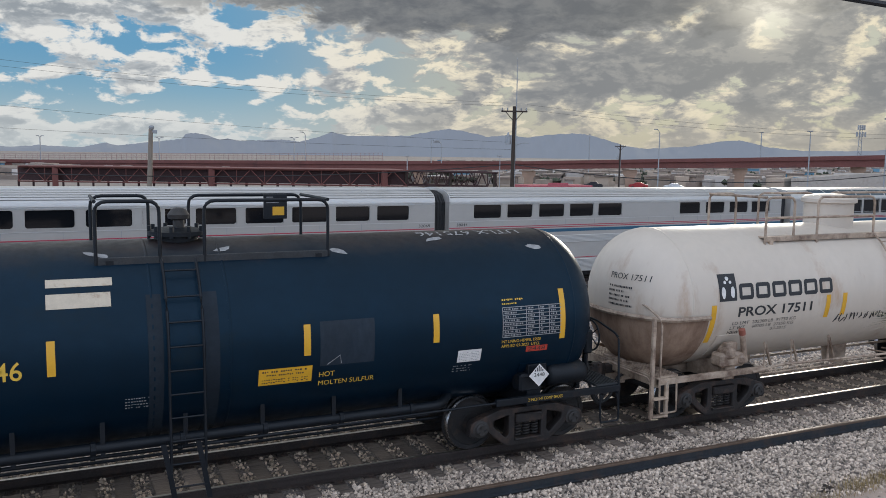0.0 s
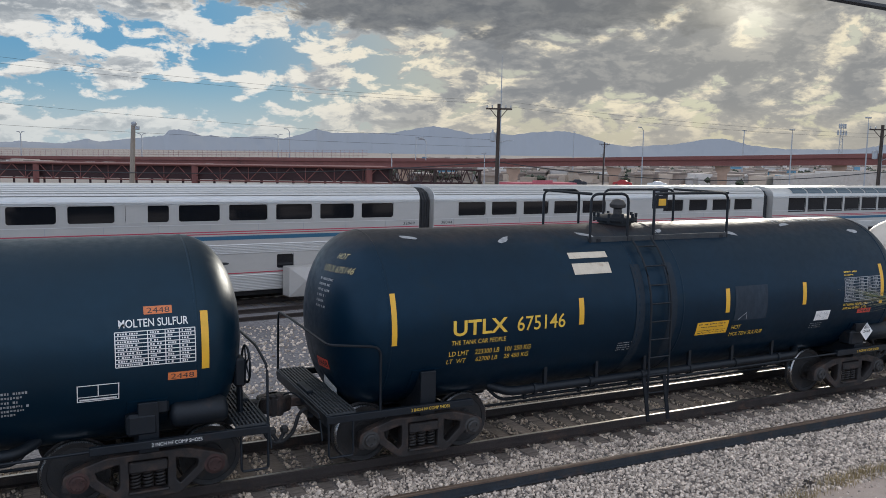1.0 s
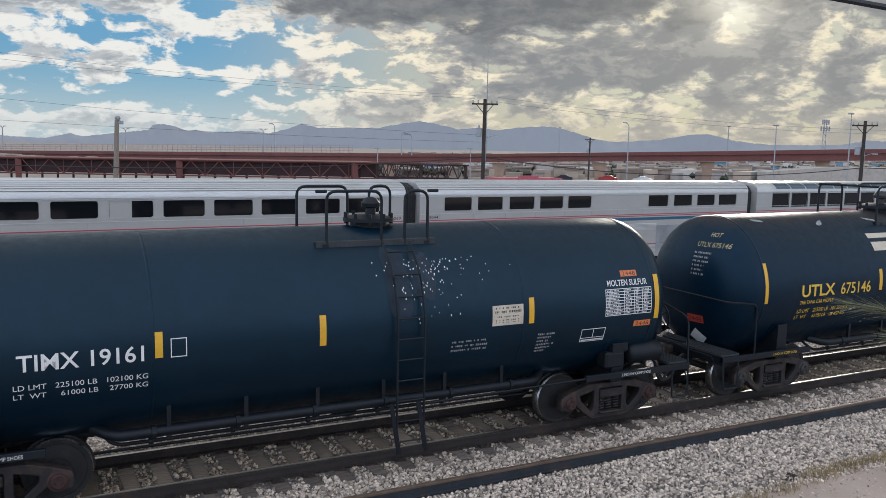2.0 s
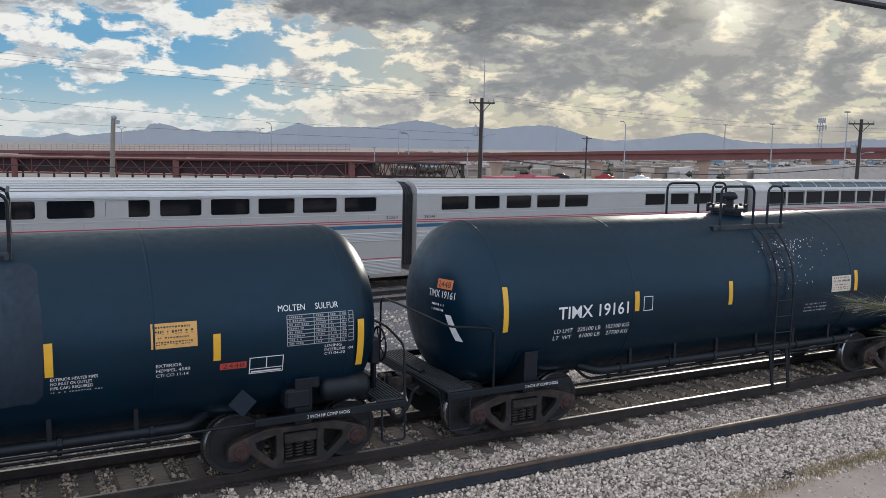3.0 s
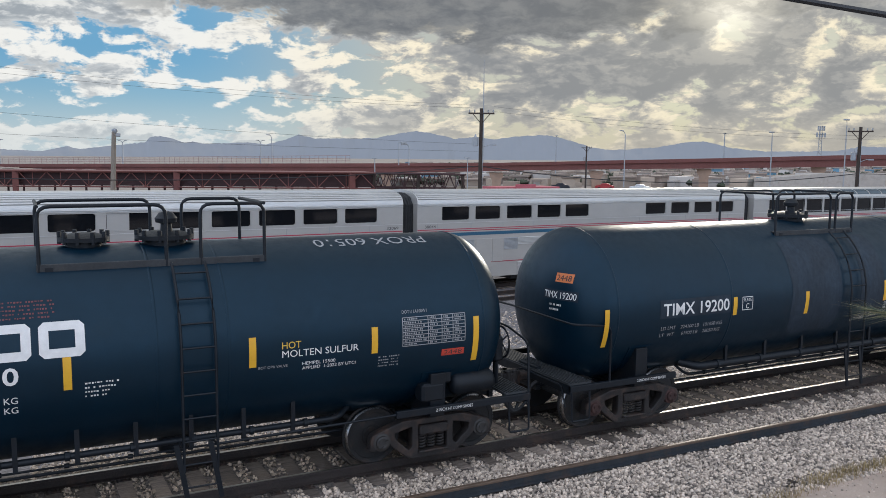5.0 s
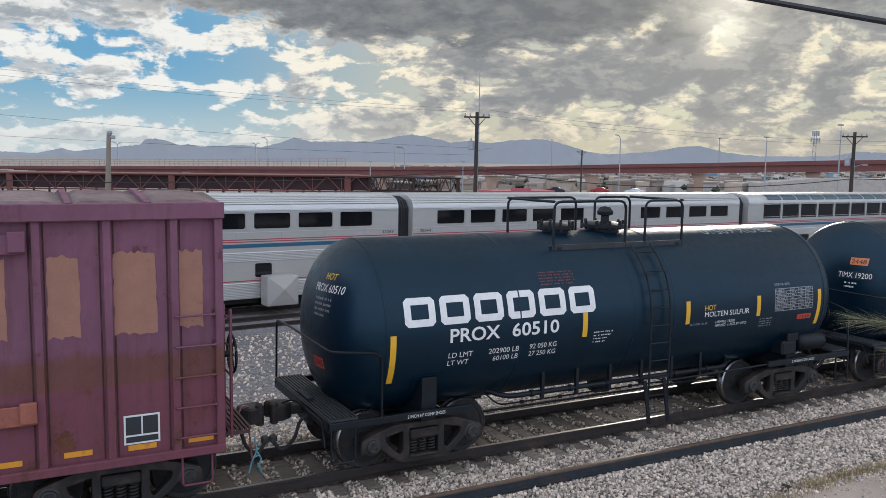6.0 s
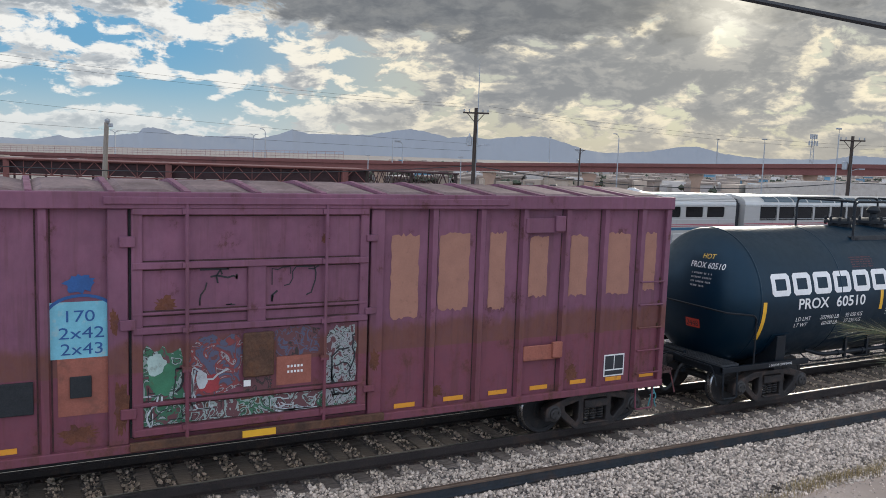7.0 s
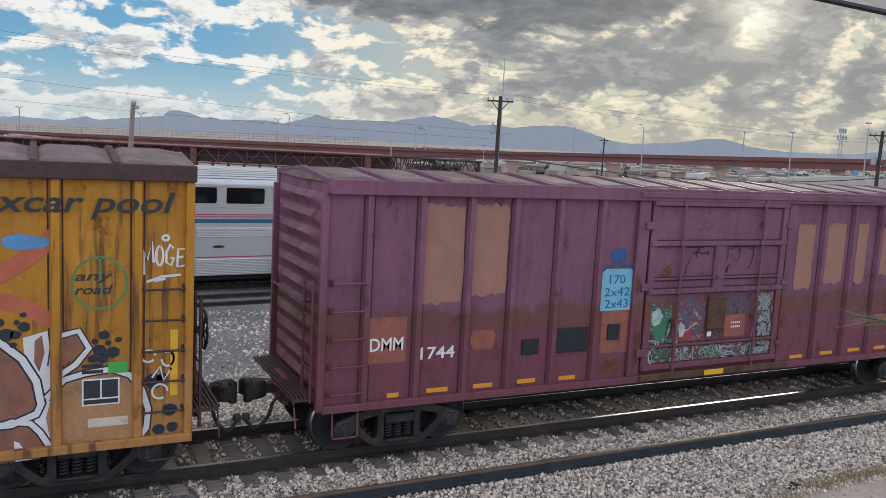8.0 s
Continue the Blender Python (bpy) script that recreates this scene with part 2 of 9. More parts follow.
M_STRIPE_B = pmat("blue_stripe_vinyl", (0.02, 0.10, 0.17), 0.5, 0, 0.08, 4)
M_UNDER = pmat("dark_running_gear", (0.018, 0.017, 0.017), 0.8, 0, 0.4, 4)
M_CONC = pmat("pale_concrete", (0.42, 0.37, 0.32), 0.85, 0, 0.12, 1.5, 0.2, 30, (0.28, 0.23, 0.19), 0.4, 0.8)
M_PIER = pmat("tan_pier_concrete", (0.36, 0.24, 0.17), 0.85, 0, 0.12, 0.6, 0.1, 10)
M_GIRDER = pmat("oxide_red_bridge_paint", (0.165, 0.058, 0.048), 0.8, 0, 0.12, 0.3, 0.05, 4, (0.105, 0.043, 0.038), 0.35, 0.2)
# dark red steel; the same near-black also plays the shade inside the canopy
M_CANOPY = pmat("dark_canopy_steel_and_shade", (0.040, 0.014, 0.014), 0.75, 0, 0.2, 0.5)
M_TIMBER = pmat("weathered_pole_timber", (0.05, 0.036, 0.028), 0.9, 0, 0.3, 6, 0.6, 30, (0.09, 0.07, 0.055), 0.4, 3, (4, 4, 0.4))
M_PALEPOLE = pmat("sun_bleached_timber", (0.24, 0.20, 0.16), 0.9, 0, 0.2, 6, 0.5, 30, None, 0, 1, (4, 4, 0.4))
M_GALV = pmat("galvanised_steel", (0.34, 0.35, 0.36), 0.5, 0.4, 0.12, 4)
M_WIRE = pmat("black_cable", (0.02, 0.02, 0.022), 0.6, 0, 0.1, 8)
M_TIE = pmat("creosoted_tie_timber", (0.235, 0.186, 0.150), 0.9, 0, 0.4, 6, 0.7, 40, (0.10, 0.075, 0.060), 0.5, 5, (0.6, 3, 3), 0, 0.45)
M_RAIL = pmat("brown_rail_steel", (0.036, 0.026, 0.022), 0.75, 0.1, 0.3, 4, 0.25, 50, (0.09, 0.05, 0.032), 0.4, 3)
M_RAILTOP = pmat("polished_rail_head", (0.46, 0.43, 0.39), 0.36, 1.0, 0.2, 4, 0, 40, (0.20, 0.16, 0.13), 0.42, 2.2, (0.5, 8, 1))
M_STONE = pmat("ballast_stone", (0.56, 0.46, 0.372), 0.85, 0, 0.3, 25, 0.3, 120, (0.15, 0.125, 0.11), 0.42, 7, (1, 1, 1), 0.55)
M_STONE_DK = pmat("sooty_ballast_stone", (0.50, 0.40, 0.305), 0.9, 0, 0.3, 25, 0.3, 120, (0.07, 0.06, 0.05), 0.45, 3, (1, 1, 1), 0.6)
M_WALK = pmat("dull_walkway_steel", (0.028, 0.031, 0.034), 0.7, 0.0, 0.3, 4, 0, 40, (0.05, 0.045, 0.04), 0.4, 3)


def weather_mat(name, top, band, low, streak, z_low, z_band, amount):
    """Boxcar paint: a faded upper coat, a ragged rusty band, a darker lower coat, and rust that runs down in streaks."""
    mt = bpy.data.materials.new(name)
    mt.use_nodes = True
    nt = mt.node_tree
    n, l = nt.nodes, nt.links
    b = n["Principled BSDF"]
    co = n.new("ShaderNodeTexCoord")
    sep = n.new("ShaderNodeSeparateXYZ")
    l.new(co.outputs["Object"], sep.inputs[0])

    def nz(sc, stretch, detail=8, rough=0.62):
        mp = n.new("ShaderNodeMapping")
        mp.inputs["Scale"].default_value = stretch
        l.new(co.outputs["Object"], mp.inputs[0])
        t = n.new("ShaderNodeTexNoise")
        t.inputs["Scale"].default_value, t.inputs["Detail"].default_value, t.inputs["Roughness"].default_value = sc, detail, rough
        l.new(mp.outputs[0], t.inputs["Vector"])
        return t.outputs["Fac"]

    def rng_(v, a, c, lo=0.0, hi=1.0):
        q = n.new("ShaderNodeMapRange")
        q.interpolation_type = "SMOOTHSTEP"
        l.new(v, q.inputs[0])
        for i, x in enumerate((a, c, lo, hi)):
            q.inputs[i + 1].default_value = x
        return q.outputs[0]

    def mth(op, a, c):
        q = n.new("ShaderNodeMath")
        q.operation = op
        for i, v in enumerate((a, c)):
            if isinstance(v, (int, float)):
                q.inputs[i].default_value = v
            else:
                l.new(v, q.inputs[i])
        return q.outputs[0]

    def mixc(f, a, c):
        q = n.new("ShaderNodeMix")
        q.data_type = "RGBA"
        for i, v in ((0, f), (6, a), (7, c)):
            if isinstance(v, (int, float)):
                q.inputs[i].default_value = v
            elif isinstance(v, tuple):
                q.inputs[i].default_value = (*v, 1)
            else:
                l.new(v, q.inputs[i])
        return q.outputs[2]

    broad, grain = nz(0.55, (1, 1, 1)), nz(9.0, (1, 1, 0.5), 6)
    run, spots = nz(3.2, (2.2, 2.2, 0.16)), nz(2.2, (1, 1, 0.8), 10, 0.72)
    edge = mth("ADD", sep.outputs[2], mth("MULTIPLY", mth("SUBTRACT", nz(1.6, (1, 1, 0.5)), 0.5), 0.75))
    coat = mixc(rng_(broad, 0.35, 0.65), tuple(x * 0.86 for x in top), tuple(min(1, x * 1.14) for x in top))
    c = mixc(rng_(edge, z_band + 0.10, z_band - 0.10, 0, 0.9), coat, band)
    c = mixc(rng_(sep.outputs[2], z_low + 0.012, z_low - 0.012, 0, 0.88), c, mixc(rng_(spots, 0.50, 0.70), low, band))
    c = mixc(mth("MULTIPLY", rng_(run, 0.50, 0.64), amount), c, streak)
    c = mixc(mth("MULTIPLY", rng_(spots, 0.565, 0.68), 0.85), c, streak)
    c = mixc(rng_(grain, 0.30, 0.70, 0.0, 0.30), c, tuple(x * 0.55 for x in top))
    l.new(c, b.inputs["Base Color"])
    l.new(rng_(spots, 0.35, 0.7, 0.52, 0.88), b.inputs["Roughness"])
    b.inputs["Specular IOR Level"].default_value = 0.35
    bp = n.new("ShaderNodeBump")
    bp.inputs["Strength"].default_value, bp.inputs["Distance"].default_value = 0.25, 0.01
    l.new(spots, bp.inputs["Height"])
    l.new(bp.outputs[0], b.inputs["Normal"])
    return mt


M_PURPLE = weather_mat("weathered_purple_paint", (0.188, 0.074, 0.112), (0.135, 0.050, 0.031), (0.165, 0.045, 0.066), (0.085, 0.034, 0.023), 1.90, 2.30, 0.32)
M_MUSTARD = weather_mat("weathered_yellow_boxcar_paint", (0.46, 0.200, 0.018), (0.37, 0.15, 0.03), (0.40, 0.185, 0.06), (0.10, 0.040, 0.018), 1.62, 1.9, 0.9)


def spray_mat(name, stops, scale):
    """Layers of old spray paint: ragged fields of several colours."""
    mt = bpy.data.materials.new(name)
    mt.use_nodes = True
    nt = mt.node_tree
    n, l = nt.nodes, nt.links
    b = n["Principled BSDF"]
    b.inputs["Roughness"].default_value = 0.6
    co = n.new("ShaderNodeTexCoord")
    t = n.new("ShaderNodeTexNoise")
    t.inputs["Scale"].default_value, t.inputs["Detail"].default_value, t.inputs["Distortion"].default_value = scale, 7, 1.4
    l.new(co.outputs["Object"], t.inputs["Vector"])
    r = n.new("ShaderNodeValToRGB")
    r.color_ramp.interpolation = "CONSTANT"
    e = r.color_ramp.elements
    while len(e) < len(stops):
        e.new(0.5)
    for el, (p, c) in zip(e, stops):
        el.position, el.color = p, (*c, 1)
    l.new(t.outputs["Fac"], r.inputs[0])
    l.new(r.outputs[0], b.inputs["Base Color"])
    return mt


def ground_mat(name, c1, c2, c3, cell, bump):
    """Loose ground: cells of stone or grit in three tones with broad stains."""
    mt = bpy.data.materials.new(name)
    mt.use_nodes = True
    nt = mt.node_tree
    n, l = nt.nodes, nt.links
    b = n["Principled BSDF"]
    b.inputs["Roughness"].default_value = 0.95
    co = n.new("ShaderNodeTexCoord")
    v = n.new("ShaderNodeTexVoronoi")
    v.inputs["Scale"].default_value = cell
    l.new(co.outputs["Object"], v.inputs["Vector"])
    nz = n.new("ShaderNodeTexNoise")
    nz.inputs["Scale"].default_value, nz.inputs["Detail"].default_value = 0.35, 9
    l.new(co.outputs["Object"], nz.inputs["Vector"])
    sep = n.new("ShaderNodeSeparateColor")
    l.new(v.outputs["Color"], sep.inputs[0])
    r = n.new("ShaderNodeValToRGB")
    for el, (p, c) in zip((r.color_ramp.elements[0], r.color_ramp.elements[1]), ((0.0, c1), (1.0, c2))):
        el.position, el.color = p, (*c, 1)
    l.new(sep.outputs[0], r.inputs[0])
    mr = n.new("ShaderNodeMapRange")
    l.new(nz.outputs["Fac"], mr.inputs[0])
    mr.inputs[1].default_value, mr.inputs[2].default_value = 0.42, 0.66
    mx = n.new("ShaderNodeMix")
    mx.data_type = "RGBA"
    l.new(mr.outputs[0], mx.inputs[0])
    l.new(r.outputs[0], mx.inputs[6])
    mx.inputs[7].default_value = (*c3, 1)
    l.new(mx.outputs[2], b.inputs["Base Color"])
    bp = n.new("ShaderNodeBump")
    bp.inputs["Strength"].default_value, bp.inputs["Distance"].default_value = bump, 0.03
    bp.invert = True
    l.new(v.outputs["Distance"], bp.inputs["Height"])
    l.new(bp.outputs[0], b.inputs["Normal"])
    return mt


# ballast sheet darkened to stand for the shade between the loose stones
M_BALLAST = ground_mat("grey_ballast_with_gap_shade", (0.05, 0.043, 0.038), (0.24, 0.20, 0.175), (0.13, 0.11, 0.096), 26, 0.9)
M_YARD = ground_mat("dark_yard_gravel", (0.09, 0.08, 0.08), (0.27, 0.25, 0.245), (0.13, 0.12, 0.12), 16, 0.8)
M_DIRT = ground_mat("pale_sandy_dirt", (0.43, 0.33, 0.265), (0.52, 0.41, 0.335), (0.37, 0.285, 0.225), 60, 0.25)
M_PLAIN = ground_mat("dry_city_ground", (0.25, 0.20, 0.165), (0.36, 0.30, 0.25), (0.22, 0.19, 0.16), 0.05, 0.0)


def glass_mat(name, tint, rough):
    mt = bpy.data.materials.new(name)
    mt.use_nodes = True
    b = mt.node_tree.nodes["Principled BSDF"]
    b.inputs["Base Color"].default_value = (*tint, 1)
    b.inputs["Roughness"].default_value, b.inputs["IOR"].default_value = rough, 1.5
    return mt


M_GLASS = glass_mat("dark_tinted_coach_glass", (0.008, 0.009, 0.011), 0.06)
M_SKYGLASS = glass_mat("blue_tinted_roof_glass", (0.05, 0.085, 0.11), 0.08)

# ---- mesh helpers ----


def box(bm, x0, x1, y0, y1, z0, z1):
    vs = [bm.verts.new((x, y, z)) for x in (x0, x1) for y in (y0, y1) for z in (z0, z1)]
    for f in ((0, 1, 3, 2), (4, 6, 7, 5), (0, 4, 5, 1), (2, 3, 7, 6), (0, 2, 6, 4), (1, 5, 7, 3)):
        bm.faces.new([vs[i] for i in f])
    return vs


def loft(bm, rings, closed=True, caps=True):
    rows = [[bm.verts.new(p) for p in r] for r in rings]
    k = len(rows[0])
    for a, b in zip(rows, rows[1:]):
        for i in range(k if closed else k - 1):
            j = (i + 1) % k
            bm.faces.new((a[i], a[j], b[j], b[i]))
    if caps and closed:
        bm.faces.new(rows[0][::-1])
        bm.faces.new(rows[-1])
    return rows


def tube(bm, pts, r, n=8, caps=True):
    """A round bar along a line of points."""
    pts = [Vector(p) for p in pts]
    rings = []
    for i, p in enumerate(pts):
        d = (pts[min(i + 1, len(pts) - 1)] - pts[max(i - 1, 0)]).normalized()
        side = d.cross(Vector((0, 0, 1)) if abs(d.z) < 0.9 else Vector((0, 1, 0))).normalized()
        up = side.cross(d)
        rad = r[i] if isinstance(r, (list, tuple)) else r
        rings.append([p + rad * (math.cos(2 * math.pi * k / n) * side + math.sin(2 * math.pi * k / n) * up) for k in range(n)])
    loft(bm, rings, True, caps)


def bent(pts, rad=0.12, n=4):
    """The line of points with its corners rounded off."""
    pts = [Vector(p) for p in pts]
    out = [pts[0]]
    for a, b, c in zip(pts, pts[1:], pts[2:]):
        d0, d1 = (a - b), (c - b)
        e = min(rad, d0.length * 0.45, d1.length * 0.45)
        p0, p1 = b + d0.normalized() * e, b + d1.normalized() * e
        for k in range(n + 1):
            t = k / n
            out.append((1 - t) ** 2 * p0 + 2 * t * (1 - t) * b + t * t * p1)
    out.append(pts[-1])
    return out


def lathe_x(bm, prof, n=48, cy=0.0, cz=0.0):
    """A profile of (x, radius) turned round the x axis at (cy, cz)."""
    loft(bm, [[(x, cy + r * math.cos(2 * math.pi * k / n), cz + r * math.sin(2 * math.pi * k / n)) for k in range(n)] for x, r in prof])


def lathe_y(bm, prof, n=32, cx=0.0, cz=0.0):
    loft(bm, [[(cx + r * math.cos(2 * math.pi * k / n), y, cz + r * math.sin(2 * math.pi * k / n)) for k in range(n)] for y, r in prof])


def lathe_z(bm, prof, n=24, cx=0.0, cy=0.0):
    loft(bm, [[(cx + r * math.cos(2 * math.pi * k / n), cy + r * math.sin(2 * math.pi * k / n), z) for k in range(n)] for z, r in prof])


def mesh_of(name, bm, material, smooth=None, bevel=0.0):
    if bevel:
        bmesh.ops.bevel(bm, geom=list(bm.edges), offset=bevel, segments=1, affect="EDGES", profile=0.5)
    bmesh.ops.recalc_face_normals(bm, faces=bm.faces)
    me = bpy.data.meshes.new(name)
    bm.to_mesh(me)
    bm.free()
    for mt in material if isinstance(material, (list, tuple)) else (material,):
        me.materials.append(mt)
    if smooth:
        me.shade_smooth()
        me.set_sharp_from_angle(angle=radians(smooth))
    return me


def part(name, bm, material, parent, label="", smooth=None, bevel=0.0):
    """Links a bmesh as one mesh object under a thing or a part."""
    ob = new(name, mesh_of(name, bm, material, smooth, bevel))
    ob.parent = parent
    return tagged(ob, label)


def thing(name, label, category, group="", kind="", m=None):
    ob = new(name)
    if m is not None:
        ob.matrix_world = m
    return tagged(ob, label, category, group, kind)


def solid(name, bm, material, label, category, group="", kind="", smooth=None, bevel=0.0, m=None):
    ob = new(name, mesh_of(name, bm, material, smooth, bevel))
    if m is not None:
        ob.matrix_world = m
    return tagged(ob, label, category, group, kind)


def from_curve(splines, depth, bevel=0.0):
    """A plate cut from closed 2D outlines (the first is the rim, the others holes), as a bmesh in its x-y plane."""
    cu = bpy.data.curves.new("plate", "CURVE")
    cu.dimensions, cu.fill_mode, cu.extrude, cu.bevel_depth, cu.bevel_resolution = "2D", "BOTH", depth, bevel, 1
    for pts in splines:
        s = cu.splines.new("POLY")
        s.points.add(len(pts) - 1)
        for p, q in zip(s.points, pts):
            p.co = (*q, 0, 1)
        s.use_cyclic_u = True
    ob = bpy.data.objects.new("plate", cu)
    scene.collection.objects.link(ob)
    dg = bpy.context.evaluated_depsgraph_get()
    me = bpy.data.meshes.new_from_object(ob.evaluated_get(dg), depsgraph=dg)
    bm = bmesh.new()
    bm.from_mesh(me)
    bpy.data.objects.remove(ob)
    bpy.data.meshes.remove(me)
    bpy.data.curves.remove(cu)
    return bm


def text_bm(body, height, width=None, bold=0.0, slant=0.0):
    """Lettering in the built-in font as a flat bmesh: baseline at 0, capitals of that height, stretched to that width."""
    cu = bpy.data.curves.new("lettering", "FONT")
    cu.body, cu.size, cu.offset, cu.shear = body, 1.0, bold, slant
    cu.resolution_u = 3
    ob = bpy.data.objects.new("lettering", cu)
    scene.collection.objects.link(ob)
    dg = bpy.context.evaluated_depsgraph_get()
    me = bpy.data.meshes.new_from_object(ob.evaluated_get(dg), depsgraph=dg)
    bm = bmesh.new()
    bm.from_mesh(me)
    bpy.data.objects.remove(ob)
    bpy.data.meshes.remove(me)
    bpy.data.curves.remove(cu)
    x0, x1 = min(v.co.x for v in bm.verts), max(v.co.x for v in bm.verts)
    k = height / 0.70
    kx = width / (x1 - x0) if width else k * 0.92
    for v in bm.verts:
        v.co.x, v.co.y, v.co.z = (v.co.x - x0) * kx, v.co.y * k, 0
    return bm


def letters(bm, mt, parent, label="", each=True):
    """Large lettering letter by letter; small print stays one piece of stuff."""
    if not each:
        return tagged(part("lettering", bm, mt, parent, label), kind="stuff")
    left = set(bm.verts)
    while left:
        seed = left.pop()
        island, edge = {seed}, [seed]
        while edge:
            for e in edge.pop().link_edges:
                for v in e.verts:
                    if v in left:
                        left.discard(v)
                        island.add(v)
                        edge.append(v)
        one = bmesh.new()
        twin = {v: one.verts.new(v.co) for v in island}
        for f in {f for v in island for f in v.link_faces}:
            one.faces.new([twin[v] for v in f.verts])
        part("letter", one, mt, parent, label)
    bm.free()


def quad(bm, x0, x1, y0, y1):
    return bm.faces.new([bm.verts.new(p) for p in ((x0, y0, 0), (x1, y0, 0), (x1, y1, 0), (x0, y1, 0))])


def blob(bm, cx, cy, rx, ry, n=18, rough=0.15, seed=0, square=0.0):
    """An uneven painted patch."""
    rng = random.Random(seed)
    pts = []
    for k in range(n):
        a = 2 * math.pi * k / n
        c, s = math.cos(a), math.sin(a)
        q = max(abs(c), abs(s)) ** square
        w = 1 + rng.uniform(-rough, rough)
        pts.append((cx + rx * c / q * w, cy + ry * s / q * w, 0))
    return bm.faces.new([bm.verts.new(p) for p in pts])


def stroke(bm, pts, w):
    """A flat brush stroke along a line."""
    pts = [Vector((*p, 0)) for p in pts]
    L, R = [], []
    for i, p in enumerate(pts):
        d = (pts[min(i + 1, len(pts) - 1)] - pts[max(i - 1, 0)]).normalized()
        nn = Vector((-d.y, d.x, 0)) * w / 2
        L.append(bm.verts.new(p + nn))
        R.append(bm.verts.new(p - nn))
    for i in range(len(pts) - 1):
        bm.faces.new((R[i], R[i + 1], L[i + 1], L[i]))


def arc_pts(cx, cy, rx, ry, a0, a1, n=14):
    return [(cx + rx * math.cos(radians(a0 + (a1 - a0) * k / n)), cy + ry * math.sin(radians(a0 + (a1 - a0) * k / n))) for k in range(n + 1)]


def wrap_tank(bm, x, z, r, zax, off=0.004):
    """Lays a flat bmesh on the camera's side of a tank, its origin at x and height z."""
    ys = [v.co.y for v in bm.verts]
    lo, hi = min(ys), max(ys)
    k = int((hi - lo) / 0.07)
    for i in range(1, k + 1):
        bmesh.ops.bisect_plane(bm, geom=bm.verts[:] + bm.edges[:] + bm.faces[:], plane_co=(0, lo + (hi - lo) * i / (k + 1), 0), plane_no=(0, 1, 0))
    a0 = math.asin(max(-1, min(1, (z - zax) / r)))
    for v in bm.verts:
        a = a0 + v.co.y / r
        v.co = Vector((x + v.co.x, -(r + off) * math.cos(a), zax + (r + off) * math.sin(a)))


def wrap_flat(bm, x, z, y):
    """Stands a flat bmesh up against a wall at y that faces the camera."""
    for v in bm.verts:
        v.co = Vector((x + v.co.x, y, z + v.co.y))


def wrap_head(bm, y, z, r, zax, xend, depth, sign, off=0.006):
    """Lays a flat bmesh on a dished tank head; sign -1 is the head at the lower x."""
    ys = [v.co.y for v in bm.verts]
    xs = [v.co.x for v in bm.verts]
    for lo, hi, no in ((min(ys), max(ys), (0, 1, 0)), (min(xs), max(xs), (1, 0, 0))):
        k = int((hi - lo) / 0.10)
        for i in range(1, k + 1):
            c = lo + (hi - lo) * i / (k + 1)
            bmesh.ops.bisect_plane(bm, geom=bm.verts[:] + bm.edges[:] + bm.faces[:], plane_co=(c * no[0], c * no[1], 0), plane_no=no)
    for v in bm.verts:
        yy, zz = (y - v.co.x if sign < 0 else y + v.co.x), z + v.co.y
        q = min(0.995, (math.hypot(yy, zz - zax) / r) ** (2 / 0.86))
        v.co = Vector((xend + sign * (depth * math.sqrt(1 - q) - depth + off), yy, zz))

# ---- the ground ----
COACH_YAW = math.degrees(math.atan(0.13))
COACH = pose(0.4, 33.0, -1.42, 0, 0.57, COACH_YAW)     # near side of the coaches at their rail's height
PROFILE = [(-4000, -0.9, 2), (-60, -0.6, 2), (2, -0.42, 2), (7.6, -0.40, 2), (8.75, -0.36, 0), (10.2, -0.26, 0), (11.2, -0.20, 0), (14.3, -0.20, 0), (15.4, -0.55, 1), (17.5, -1.00, 1), (21.5, -1.42, 1), (27, -1.55, 1), (34, -1.66, 1), (44, -1.75, 3), (60, -2.3, 3), (120, -2.6, 3), (400, -3.0, 3), (1200, -3.0, 3), (2400, -3.0, 3), (4200, -3.0, 3)]


def ground_z(x, y):
    for (a, za, _), (b, zb, _) in zip(PROFILE, PROFILE[1:]):
        if a <= y <= b:
            z = za + (zb - za) * (y - a) / (b - a)
            break
    else:
        z = PROFILE[-1][1]
    k = min(1.0, max(0.0, (y - 16) / 12))
    return z - 0.00995 * max(-60, min(90, x - 0.13 * y)) * k * k * (3 - 2 * k) * (1.0 if y < 50 else max(0.0, 1 - (y - 50) / 150))


def build_ground():
    bm = bmesh.new()
    xs = [-4000, -1500, -500, -200, -100] + list(range(-60, 96, 6)) + [120, 200, 500, 1500, 4000]
    rows = [[bm.verts.new((x, y, ground_z(x, y))) for x in xs] for y, _, _ in PROFILE]
    for j in range(len(rows) - 1):
        for i in range(len(xs) - 1):
            bm.faces.new((rows[j][i], rows[j][i + 1], rows[j + 1][i + 1], rows[j + 1][i])).material_index = PROFILE[j][2]
    solid("ground", bm, (M_BALLAST, M_YARD, M_DIRT, M_PLAIN), "grey ballast, sandy dirt and dry yard gravel", "ground", kind="structure")


build_ground()

